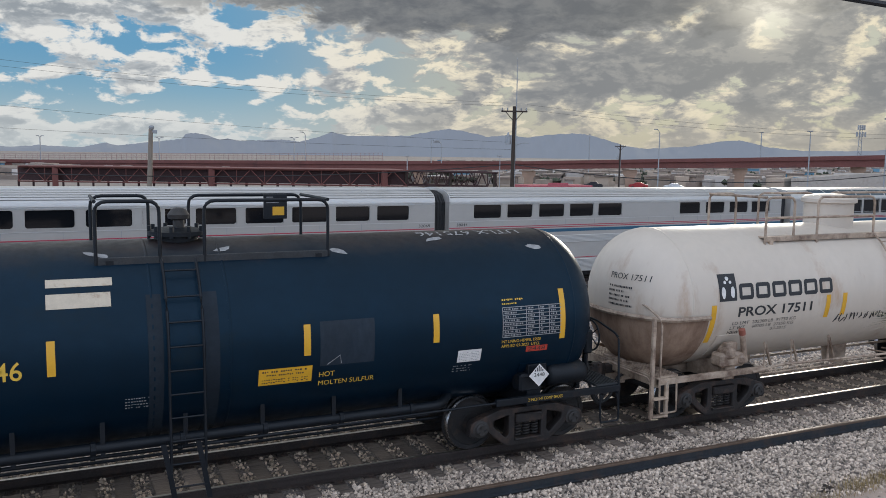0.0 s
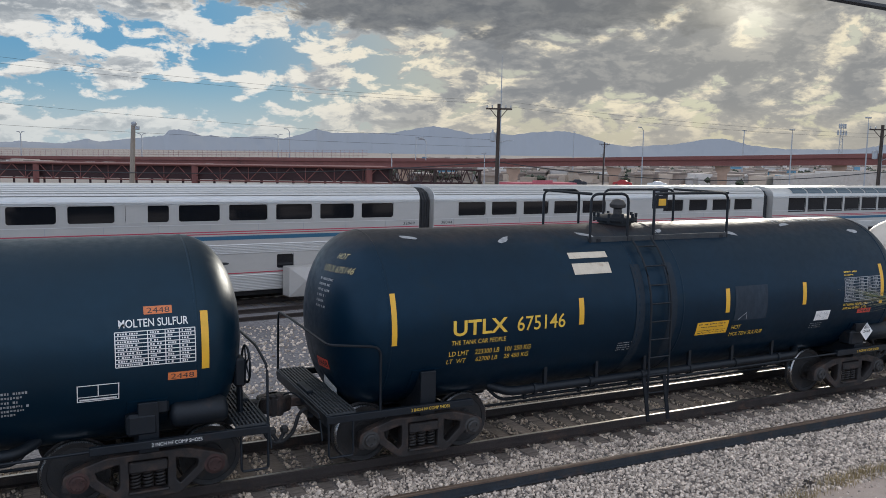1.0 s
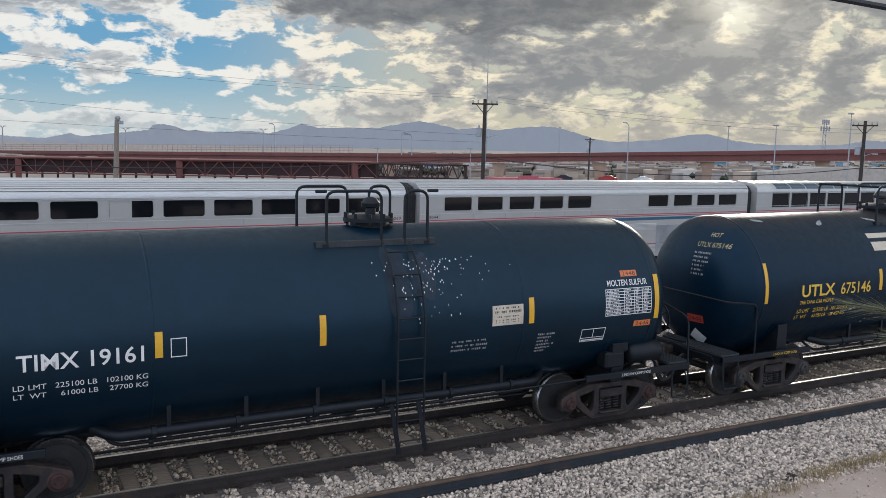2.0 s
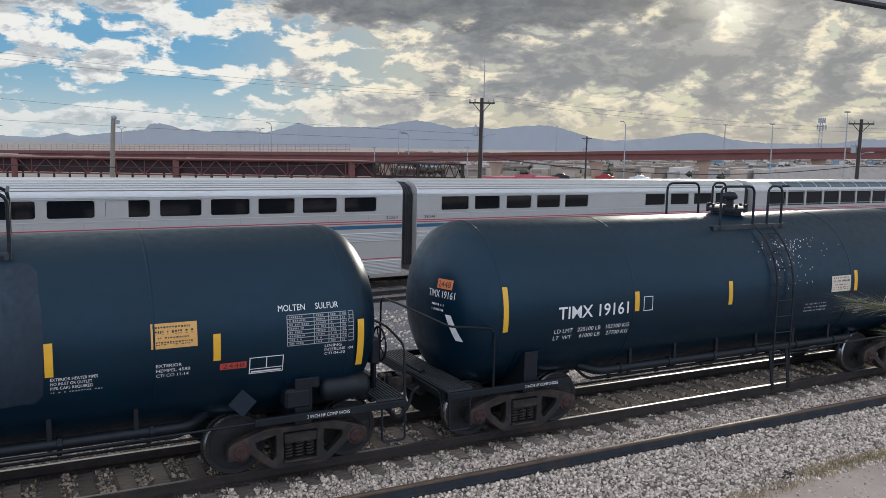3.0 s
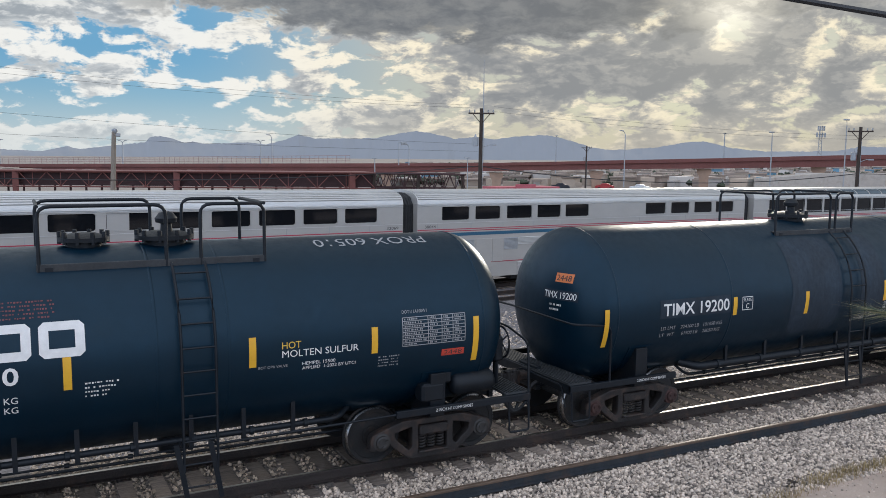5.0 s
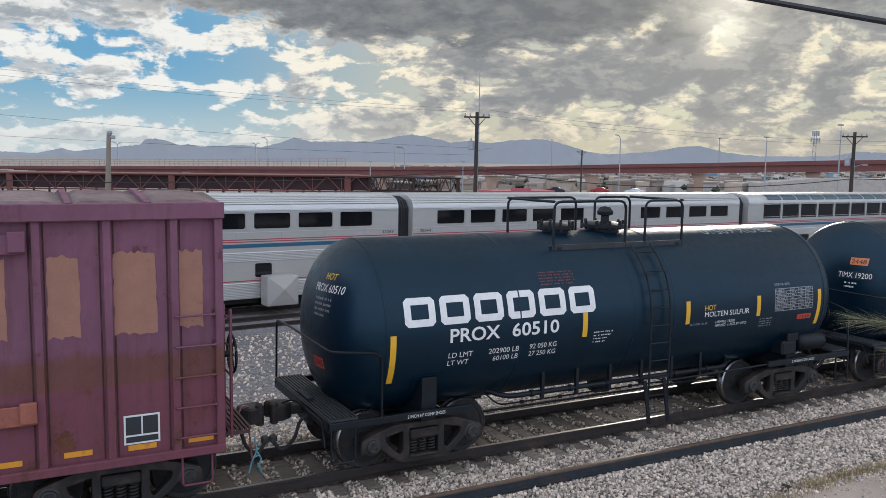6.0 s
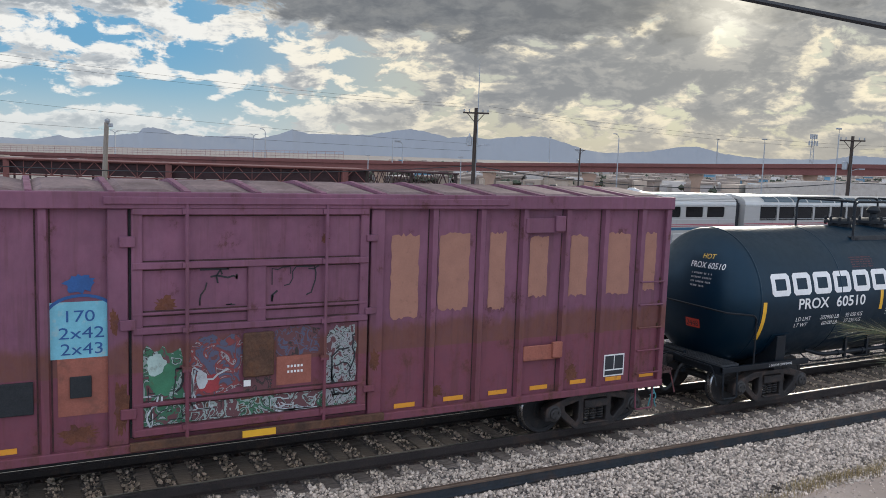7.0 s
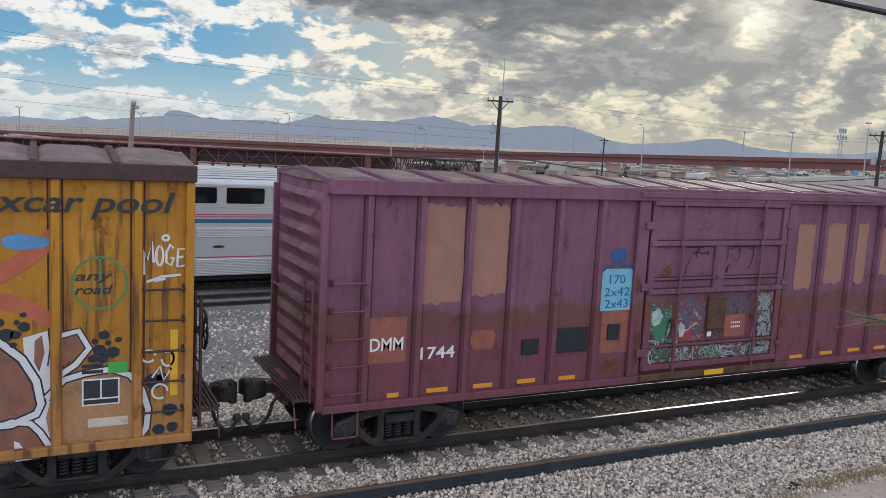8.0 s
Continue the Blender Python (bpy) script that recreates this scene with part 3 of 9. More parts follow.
def rail_bm(x0, x1, y, strip=-0.001):
    """A flat-bottomed rail, its running face a strip of its own."""
    bm = bmesh.new()
    pts = [(-0.019, 0.0), (0.019, 0.0), (0.034, -0.003), (0.037, -0.012), (0.037, -0.040), (0.010, -0.052), (0.009, -0.145), (0.070, -0.160), (0.070, -0.172), (-0.070, -0.172), (-0.070, -0.160), (-0.009, -0.145), (-0.010, -0.052), (-0.037, -0.040), (-0.037, -0.012), (-0.034, -0.003)]
    n = max(2, int((x1 - x0) / 12))
    loft(bm, [[(x0 + (x1 - x0) * k / n, y + a, b) for a, b in pts] for k in range(n + 1)])
    bm.faces.ensure_lookup_table()
    for f in bm.faces:
        if all(v.co.z > strip for v in f.verts):
            f.material_index = 1
    return bm


def build_track(name, label, m, cy, x0, x1, tie_x0, tie_x1, top_dull=False):
    tr = thing(name, label, "railway track", kind="structure", m=m)
    for s in (-0.752, 0.752):
        part("rail", rail_bm(x0, x1, cy + s, -0.004), (M_RAIL, M_RAIL if top_dull else M_RAILTOP), tr, "steel rail with a polished running face")
    rng = random.Random(4)
    metas = []
    for k in range(4):
        bm = bmesh.new()
        vs = box(bm, -0.115, 0.115, -1.30, 1.30, -0.17, 0.0)
        for v in vs:
            v.co += Vector((rng.uniform(-0.012, 0.012), rng.uniform(-0.06, 0.06), rng.uniform(-0.012, 0.006) if v.co.z > -0.1 else 0))
        metas.append(mesh_of("tie", bm, M_TIE, bevel=0.008))
    bp = bmesh.new()
    box(bp, -0.10, 0.10, -0.16, 0.16, 0, 0.014)
    for a in (-0.06, 0.06):
        for b in (-0.105, 0.105):
            box(bp, a - 0.015, a + 0.015, b - 0.018, b + 0.018, 0.014, 0.040)
    plate = mesh_of("tie_plate", bp, M_RAIL)
    x = tie_x0
    while x < tie_x1:
        t = new("tie", metas[rng.randrange(4)])
        t.parent = tr
        t.matrix_local = pose(x + rng.uniform(-0.03, 0.03), cy + rng.uniform(-0.05, 0.05), -0.186, 0, 0, rng.uniform(-1.5, 1.5))
        if name == "freight_track" and -2 < x < 26:
            for s in (-0.752, 0.752):
                p = new("tie_plate", plate)
                p.parent = t
                p.matrix_local = pose(0, s, 0.0)
        x += 0.51
    return tr


build_track("freight_track", "freight track with timber ties and brown rails", pose(0, 0, 0), TRACK_Y, -90, 140, -12, 62)
build_track("yard_track", "empty yard track of dull rails on dark gravel", COACH, -1.95, -60, 130, -8, 50, True)
build_track("coach_track", "track under the parked passenger coaches", COACH, 1.55, -60, 130, -6, 50, True)

# spare rails laid end to end on the ballast beside the track
M_SPARE = pmat("brown_mill_scale", (0.13, 0.085, 0.058), 0.5, 0.2, 0.3, 3)
M_SPAREWEB = pmat("blue_grey_rail_steel", (0.030, 0.036, 0.043), 0.5, 0.2, 0.3, 3, 0, 40, (0.075, 0.045, 0.032), 0.45, 2)
for k in range(-1, 2):
    solid("spare_rail", rail_bm(0, 23.99, 0, -0.041), (M_SPAREWEB, M_SPARE), "rusty spare rail laid on the ballast shoulder", "rail", "spare rails", m=pose(24 * k - 0.5, 10.52, -0.045))


# loose stones
def stones(name, label, n, xr, yr, size, material, seed, skip=None, m=None, z_of=ground_z):
    """A bed of loose broken stone, each with its own shape and turn."""
    rng = np.random.default_rng(seed)
    g = (1 + 5 ** 0.5) / 2
    V = np.array([(-1, g, 0), (1, g, 0), (-1, -g, 0), (1, -g, 0), (0, -1, g), (0, 1, g), (0, -1, -g), (0, 1, -g), (g, 0, -1), (g, 0, 1), (-g, 0, -1), (-g, 0, 1)]) / 1.9
    F = np.array([(0, 11, 5), (0, 5, 1), (0, 1, 7), (0, 7, 10), (0, 10, 11), (1, 5, 9), (5, 11, 4), (11, 10, 2), (10, 7, 6), (7, 1, 8), (3, 9, 4), (3, 4, 2), (3, 2, 6), (3, 6, 8), (3, 8, 9), (4, 9, 5), (2, 4, 11), (6, 2, 10), (8, 6, 7), (9, 8, 1)])
    x, y = rng.uniform(*xr, n), rng.uniform(*yr, n)
    if skip is not None:
        keep = ~skip(x, y)
        x, y = x[keep], y[keep]
        n = len(x)
    s = rng.uniform(size[0], size[1], n)[:, None, None] * rng.uniform(0.45, 1.30, (n, 1, 3))
    P = V[None] * s * rng.uniform(0.52, 1.30, (n, 12, 1))
    a, b = rng.uniform(0, 6.28, n), rng.uniform(-0.7, 0.7, n)
    ca, sa, cb, sb = np.cos(a), np.sin(a), np.cos(b), np.sin(b)
    Rz = np.zeros((n, 3, 3))
    Rz[:, 0, 0], Rz[:, 0, 1], Rz[:, 1, 0], Rz[:, 1, 1], Rz[:, 2, 2] = ca, -sa, sa, ca, 1
    Rx = np.zeros((n, 3, 3))
    Rx[:, 0, 0], Rx[:, 1, 1], Rx[:, 1, 2], Rx[:, 2, 1], Rx[:, 2, 2] = 1, cb, -sb, sb, cb
    P = np.einsum("nij,nkj->nki", np.einsum("nij,njk->nik", Rz, Rx), P)
    z = np.array([z_of(i, j) for i, j in zip(x, y)])
    P += np.stack([x, y, z + s[:, 0, 2] * 0.15 + rng.uniform(-0.005, 0.012, n)], 1)[:, None]
    me = bpy.data.meshes.new(name)
    faces = (F[None] + 12 * np.arange(n)[:, None, None]).reshape(-1, 3)
    me.vertices.add(12 * n)
    me.vertices.foreach_set("co", P.reshape(-1).astype(np.float32))
    me.loops.add(len(faces) * 3)
    me.loops.foreach_set("vertex_index", faces.reshape(-1).astype(np.int32))
    me.polygons.add(len(faces))
    me.polygons.foreach_set("loop_start", np.arange(0, len(faces) * 3, 3, dtype=np.int32))
    me.update(calc_edges=True)
    me.materials.append(material)
    ob = new(name, me)
    if m is not None:
        ob.matrix_world = m
    return tagged(ob, label, "ballast", kind="stuff")


def off_rails(x, y):
    return (np.abs(y - TRACK_Y + 0.752) < 0.09) | (np.abs(y - TRACK_Y - 0.752) < 0.09) | (np.abs(y - 10.52) < 0.085) | ((np.abs((x + 12) % 0.51 - 0.0) < 0.14) & (np.abs(y - TRACK_Y) < 1.3)) | ((np.abs((x + 12) % 0.51 - 0.51) < 0.14) & (np.abs(y - TRACK_Y) < 1.3))


stones("shoulder_ballast", "pale broken stone ballast beside the track", 38000, (2, 22), (8.6, 11.6), (0.018, 0.042), M_STONE, 11, off_rails)
stones("track_ballast", "sooty stone ballast between the ties", 18000, (-1, 24), (11.4, 14.2), (0.020, 0.040), M_STONE_DK, 12, off_rails)
stones("far_ballast", "grey stone ballast beyond the track", 12000, (0, 32), (14.1, 17.5), (0.025, 0.05), M_STONE, 13)
stones("yard_gravel", "coarse grey gravel between the tracks", 9000, (-1, 26), (17.5, 30), (0.03, 0.07), M_STONE, 14)
stones("dirt_pebbles", "pebbles strewn over sandy dirt", 900, (8, 18), (7.6, 8.7), (0.008, 0.024), M_STONE, 15)


def scrap_plate():
    """A worn-out tie plate left on the dirt at the ballast's foot."""
    m = pose(10.96, 8.84, ground_z(10.96, 8.84) + 0.012, 6, -8, 35)
    bm = bmesh.new()
    box(bm, -0.14, 0.14, -0.085, 0.085, 0.0, 0.02)
    for y in (-0.04, 0.04):
        box(bm, -0.14, 0.14, y - 0.008, y + 0.008, 0.018, 0.032)
    solid("tie_plate", bm, M_RAIL, "rusty discarded tie plate on sandy dirt", "tie plate", bevel=0.003, m=m)


scrap_plate()


def grass_tufts():
    rng = random.Random(9)
    bm = bmesh.new()
    for cx, cy, n, h in ((9.6, 8.55, 60, 0.13), (10.6, 8.62, 60, 0.14), (11.5, 8.72, 90, 0.16), (12.3, 8.8, 110, 0.18), (13.2, 8.75, 110, 0.16), (14.1, 8.9, 60, 0.13), (8.9, 8.6, 40, 0.1)):
        for _ in range(n * 3):
            x, y = cx + rng.gauss(0, 0.30), cy + rng.gauss(0, 0.09)
            z = ground_z(x, y)
            a, t = rng.uniform(0, 6.28), rng.uniform(0.2, 0.9)
            hh = h * rng.uniform(0.5, 1.1)
            d = Vector((math.cos(a), math.sin(a), 0))
            s = Vector((-d.y, d.x, 0)) * 0.0035
            p = Vector((x, y, z - 0.005))
            q, e = p + d * hh * t * 0.4 + Vector((0, 0, hh * 0.7)), p + d * hh * t + Vector((0, 0, hh * 0.85))
            a0, a1, b0, b1, c0 = (bm.verts.new(v) for v in (p - s, p + s, q - s * 0.8, q + s * 0.8, e))
            bm.faces.new((a0, a1, b1, b0))
            bm.faces.new((b0, b1, c0))
    solid("dry_grass", bm, pmat("straw_grass", (0.34, 0.25, 0.12), 0.9, 0, 0.3, 6, island=0.4), "dry straw-coloured grass at the gravel's edge", "grass", kind="stuff")


grass_tufts()

# ---- the distance ----


def far_point(az, el, r):
    return Vector((r * math.sin(radians(az)), r * math.cos(radians(az)), EYE_Z + r * math.tan(radians(el))))


def mountain_range(name, ridge, r, material, seed, spread):
    """A range seen against the sky: crest heights in degrees by azimuth, with spurs that run down towards the plain."""
    rng = random.Random(seed)
    bm = bmesh.new()
    rows = []
    az0, az1 = ridge[0][0], ridge[-1][0]
    n = int((az1 - az0) / 0.07)
    for j, (k, dist) in enumerate(((1.0, 1.0), (0.80, 0.985), (0.52, 0.965), (0.25, 0.94), (-0.35, 0.90))):
        row = []
        for i in range(n + 1):
            az = az0 + (az1 - az0) * i / n
            for (a, ea), (b, eb) in zip(ridge, ridge[1:]):
                if a <= az <= b:
                    t = (az - a) / (b - a)
                    e = ea + (eb - ea) * t
                    break
            e += noise.noise((az * 1.7, seed, j * 0.4)) * 0.05 + noise.noise((az * 5.5, seed, j * 0.7)) * 0.035 * (1 if j < 4 else 0) + noise.noise((az * 15, seed, j)) * 0.012 * (1 if j < 4 else 0)
            dd = dist + noise.noise((az * 1.3, seed + 5, j)) * spread * (0 if j == 0 else 1)
            row.append(bm.verts.new(far_point(az, e * k if k > 0 else k, r * dd)))
        rows.append(row)
    for a, b in zip(rows, rows[1:]):
        for i in range(n):
            bm.faces.new((a[i], a[i + 1], b[i + 1], b[i]))
    return solid(name, bm, material, "rocky desert mountains, bluish haze put into their colour and glow", "mountain", kind="structure", smooth=60)


RIDGE = [(-16, 0.35), (-6, 0.28), (-2.2, 0.15), (-1.2, 0.28), (1.4, 0.18), (2.9, 0.5), (3.6, 0.33), (6.6, 0.72), (7.5, 0.8), (7.75, 1.14), (8.4, 1.24), (9.2, 1.08), (9.9, 0.8), (10.4, 0.9), (11.2, 0.76), (14.0, 0.9), (15.2, 0.78), (16.6, 1.15), (17.3, 1.46), (18.4, 1.22), (22.4, 1.27), (24.4, 1.66), (25.3, 1.8), (26.6, 1.62), (28.0, 1.3), (29.6, 1.42), (30.6, 1.28), (32.8, 1.54), (34.4, 1.58), (35.4, 1.38), (37.2, 0.82), (38.6, 0.6), (41.6, 0.8), (43.4, 1.14), (44.6, 1.22), (45.6, 1.0), (46.4, 0.78), (48.4, 0.58), (52.5, 0.62), (54.0, 0.92), (60, 0.7), (80, 0.3)]
# bluish colour and a weak glow stand in for the haze of distance
M_MOUNT = glow("mountain_rock_painted_haze", (0.150, 0.164, 0.186), 0.62)
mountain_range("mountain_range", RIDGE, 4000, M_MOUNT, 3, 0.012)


def far_town():
    """A low desert town on the plain: plain blocks and dark tree clumps that thin out with distance."""
    rng = random.Random(21)
    cols = [pmat("town_wall_" + c, v, 0.9, 0, 0.1, 0.2, island=0.3) for c, v in (("sand", (0.42, 0.34, 0.27)), ("pale", (0.52, 0.48, 0.44)), ("dust", (0.30, 0.24, 0.20)), ("blue", (0.12, 0.24, 0.32)), ("trees", (0.055, 0.065, 0.04)))]
    bms = [bmesh.new() for _ in cols]
    for _ in range(3400):
        r = 235 + 750 * rng.random() ** 1.2
        az = rng.uniform(-14, 66)
        if az < 24:
            r = 235 + 200 * rng.random()
        p = far_point(az, 0, r)
        z = -3.0
        k = rng.choices(range(5), (30, 22, 26, 3, 32))[0]
        w, d, h = rng.uniform(2.0, 5.5), rng.uniform(4, 8), rng.uniform(1.2, 3.2)
        if r > 1200:
            w, h = w * 1.6, h * 0.9
        a = rng.uniform(-0.4, 0.4) + radians(-az)
        m = Matrix.Translation((p.x, p.y, z)) @ Matrix.Rotation(a, 4, "Z")
        if k == 4:
            for _ in range(5):
                c = m @ Vector((rng.uniform(-w, w) * 0.5, rng.uniform(-2, 2), rng.uniform(0.8, h * 0.7)))
                s = rng.uniform(0.7, 1.5)
                o = [bms[4].verts.new(c + Vector(q) * s * rng.uniform(0.7, 1.2)) for q in ((1.2, 0, 0), (0, 1, 0), (-1.2, 0, 0), (0, -1, 0), (0, 0, 0.8), (0, 0, -0.8))]
                for i in range(4):
                    bms[4].faces.new((o[i], o[(i + 1) % 4], o[4]))
                    bms[4].faces.new((o[(i + 1) % 4], o[i], o[5]))
        else:
            for v in box(bms[k], -w / 2, w / 2, -d / 2, d / 2, 0, h):
                v.co = m @ v.co
            if rng.random() < 0.5:
                for v in box(bms[2], -w / 2 - 0.3, w / 2 + 0.3, -d / 2 - 0.3, d / 2 + 0.3, h, h + 0.5):
                    v.co = m @ v.co
    for bm, mt, what in zip(bms, cols, ("sand-coloured houses", "pale flat-roofed houses", "dusty brown houses", "blue-painted sheds", "dark scrubby trees")):
        solid("far_town", bm, mt, what + " of a desert town far across the plain", "town", kind="stuff")


far_town()


# overpass: deck on girders and flared piers, rising as it goes
DECK = [(-24, -0.62, 400, 2.4), (-2, -0.64, 330, 2.4), (10, -0.55, 262, 2.4), (22.8, -0.43, 222, 2.3), (30.5, -0.34, 206, 1.75), (38, -0.12, 205, 1.8), (46, 0.12, 212, 2.1), (54, 0.39, 224, 2.4), (62, 0.55, 245, 2.5), (75, 0.75, 300, 2.5)]


def build_overpass():
    ov = thing("overpass", "oxide-red steel girder road overpass on concrete piers", "bridge", kind="structure")
    pts = [(far_point(a, e, r), d) for a, e, r, d in DECK]
    line = []
    for (p, d), (q, e) in zip(pts, pts[1:]):
        for k in range(8):
            t = k / 8
            line.append((p.lerp(q, t), d + (e - d) * t))

    def strip(name, top, bottom, y0, y1, mt, label):
        bm = bmesh.new()
        rings = []
        for i, (p, d) in enumerate(line):
            a, b = line[max(0, i - 1)][0], line[min(len(line) - 1, i + 1)][0]
            t = (b - a).to_2d().normalized()
            nn = Vector((-t.y, t.x, 0))
            if nn.y < 0:
                nn = -nn
            rings.append([p + nn * y + Vector((0, 0, z * d / 2.4)) for y, z in ((y0, top), (y1, top), (y1, bottom), (y0, bottom))])
        loft(bm, rings)
        part(name, bm, mt, ov, label)

    strip("parapet", 0.0, -0.75, 0.0, 0.35, M_GIRDER, "weathered red parapet")
    strip("deck", -0.75, -0.95, -0.30, 11.0, M_GIRDER, "weathered red deck edge")
    strip("girder", -0.95, -2.75, 0.15, 0.55, M_GIRDER, "")
    strip("girder", -1.05, -2.45, 8.5, 8.9, M_GIRDER, "")
    strip("parapet", 0.0, -0.75, 10.6, 11.0, M_GIRDER, "weathered red parapet")
    for az in (-9, -3, 3.5, 10.2, 16.5, 23.3, 30.9, 37.7, 44.7, 51.6, 58.5):
        for (a, e, r, d), (b, e2, r2, d2) in zip(DECK, DECK[1:]):
            if a <= az <= b:
                t = (az - a) / (b - a)
                p = far_point(az, e + (e2 - e) * t, r + (r2 - r) * t)
                d = d + (d2 - d) * t
        bm = bmesh.new()
        top = p.z - 2.4 * d / 2.4
        rot = Matrix.Translation((p.x, p.y, 0)) @ Matrix.Rotation(radians(-az), 4, "Z")
        rings = []
        for z, w in ((top, 1.75), (top - 1.0, 1.65), (top - 1.7, 1.15), (-3.2, 1.05)):
            rings.append([rot @ Vector((x, y, z)) for x, y in ((-w, 1.0), (w, 1.0), (w, 8.5), (-w, 8.5))])
        loft(bm, rings)
        part("pier", bm, M_PIER, ov, "flared tan concrete pier")
    return line


build_overpass()


def post_fence(name, label, az0, az1, el, r, h, n, mt):
    """A thin mesh fence along the bridge's edge: posts and rails."""
    bm = bmesh.new()
    for k in range(n + 1):
        p = far_point(az0 + (az1 - az0) * k / n, el(az0 + (az1 - az0) * k / n), r(az0 + (az1 - az0) * k / n))
        tube(bm, [p, p + Vector((0, 0, h))], 0.05, 4)
    for z in (0.33, 0.66, 1.0):
        tube(bm, [far_point(az0 + (az1 - az0) * k / n, el(az0 + (az1 - az0) * k / n), r(az0 + (az1 - az0) * k / n)) + Vector((0, 0, h * z)) for k in range(n + 1)], 0.05, 4)
    solid(name, bm, mt, label, "fence")


post_fence("bridge_fence", "reddish safety fence along the overpass", -3.5, 20.8, lambda a: -0.64 + (a + 2) * 0.0085, lambda a: 330 - (a + 2) * 5.0 + (a + 2) ** 2 * 0.018, 2.1, 80, pmat("faded_red_mesh", (0.34, 0.22, 0.21), 0.8))


def build_canopy():
    """A long open freight canopy: flat roof on lattice girders and columns, with a bare lattice bay at its end."""
    R = 128.0
    cn = thing("truss_canopy", "dark red steel canopy with lattice girders and a flat roof", "canopy", kind="structure")
    a0, a1 = -2.2, 22.6
    A, B = far_point(a0, -1.00, 150), far_point(a1, -1.06, R)
    bm = bmesh.new()
    depth = Vector((4, 16, 0))
    loft(bm, [[p, p + depth + Vector((0, 0, -0.10)), p + depth + Vector((0, 0, -0.14)), p + Vector((0, 0, -0.14))] for p in (A, B)])
    part("roof", bm, M_GIRDER, cn, "flat oxide-red roof edge")
    # a solid dark block stands in for the shaded interior between the trusses
    bm = bmesh.new()
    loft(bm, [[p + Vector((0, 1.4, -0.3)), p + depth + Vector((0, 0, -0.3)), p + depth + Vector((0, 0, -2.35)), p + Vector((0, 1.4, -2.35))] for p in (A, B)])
    part("roof_space", bm, M_CANOPY, cn, "dark block standing for the canopy's shaded interior")
    C = far_point(28.8, -1.12, 121)

    def lattice(p, q, h, bays, mt, rad):
        bm = bmesh.new()
        for z in (-0.1, -h):
            tube(bm, [p + Vector((0, 0, z)), q + Vector((0, 0, z))], rad * 1.5, 4)
        for k in range(bays):
            a, b = p.lerp(q, k / bays), p.lerp(q, (k + 0.5) / bays)
            c = p.lerp(q, (k + 1) / bays)
            tube(bm, [a + Vector((0, 0, -h)), b + Vector((0, 0, -0.1))], rad, 4)
            tube(bm, [b + Vector((0, 0, -0.1)), c + Vector((0, 0, -h))], rad, 4)
            tube(bm, [a + Vector((0, 0, -h)), a + Vector((0, 0, -0.1))], rad * 0.8, 4)
        part("lattice_girder", bm, mt, cn, "steel lattice girder")

    A2, B2 = A + Vector((0, 0.4, -0.10)), B + Vector((0, 0.4, -0.10))
    lattice(A2, B2, 2.4, 14, M_GIRDER, 0.075)
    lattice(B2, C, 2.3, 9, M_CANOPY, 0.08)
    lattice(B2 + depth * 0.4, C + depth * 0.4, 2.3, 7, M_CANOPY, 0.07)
    for k in range(26):
        p = A2.lerp(B2, k / 25)
        bm = bmesh.new()
        w = 0.16
        box(bm, p.x - w, p.x + w, p.y + 0.9, p.y + 1.3, -3.2, p.z - 2.25)
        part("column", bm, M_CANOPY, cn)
    for az in (0.2, 10.4, 21.25):
        p = A2.lerp(B2, (math.tan(radians(az - 10)) - math.tan(radians(a0 - 10))) / (math.tan(radians(a1 - 10)) - math.tan(radians(a0 - 10))))
        bm = bmesh.new()
        box(bm, p.x - 0.45, p.x + 0.45, p.y - 0.15, p.y + 0.55, -3.2, p.z - 0.02)
        part("column", bm, M_GIRDER, cn, "broad oxide-red column")
    for t in (0.0, 0.5, 0.98):
        p = B2.lerp(C, t)
        bm = bmesh.new()
        box(bm, p.x - 0.2, p.x + 0.2, p.y + 0.2, p.y + 0.6, -3.2, p.z - 0.1)
        part("column", bm, M_TIMBER, cn)


build_canopy()


def street_lamp(az, el, r, arm, label="slender galvanised street lamp on the overpass"):
    top = far_point(az, el, r)
    sl = thing("street_lamp", label, "street lamp", "street lamps")
    bm = bmesh.new()
    base = -3.0
    tube(bm, [(top.x, top.y, base), (top.x, top.y, top.z - 0.8)], [0.17 * r / 200, 0.11 * r / 200], 6)
    part("pole", bm, M_GALV, sl)
    for s in ((arm,) if isinstance(arm, (int, float)) else arm):
        bm = bmesh.new()
        tube(bm, [(top.x, top.y, top.z - 0.8), (top.x + s * 0.4, top.y, top.z - 0.2), (top.x + s * 1.1, top.y, top.z)], 0.07 * r / 200, 5)
        part("arm", bm, M_GALV, sl)
        bm = bmesh.new()
        box(bm, top.x + s * 1.1 - 0.5, top.x + s * 1.1 + 0.5, top.y - 0.15, top.y + 0.15, top.z - 0.1, top.z + 0.12)
        part("lamp_head", bm, M_GALV, sl, bevel=0.03)


for az, el, r, arm in ((39.55, 1.9, 190, -1), (15.55, 1.42, 250, -1), (14.8, 1.05, 300, (-1, 1)), (6.1, 0.90, 320, (-1, 1)), (45.9, 1.75, 300, (-0.3, 0.4)), (34.95, 1.55, 300, 0.1), (-0.9, 0.85, 330, (-0.7, 0.7))):
    street_lamp(az, el, r, arm)
for az, el, r in ((48.78, 1.80, 150), (53.05, 2.55, 130), (22.5, -0.1, 180), (28.9, 0.0, 160)):
    street_lamp(az, el, r, (-0.12,), "steel mast with a box floodlight")


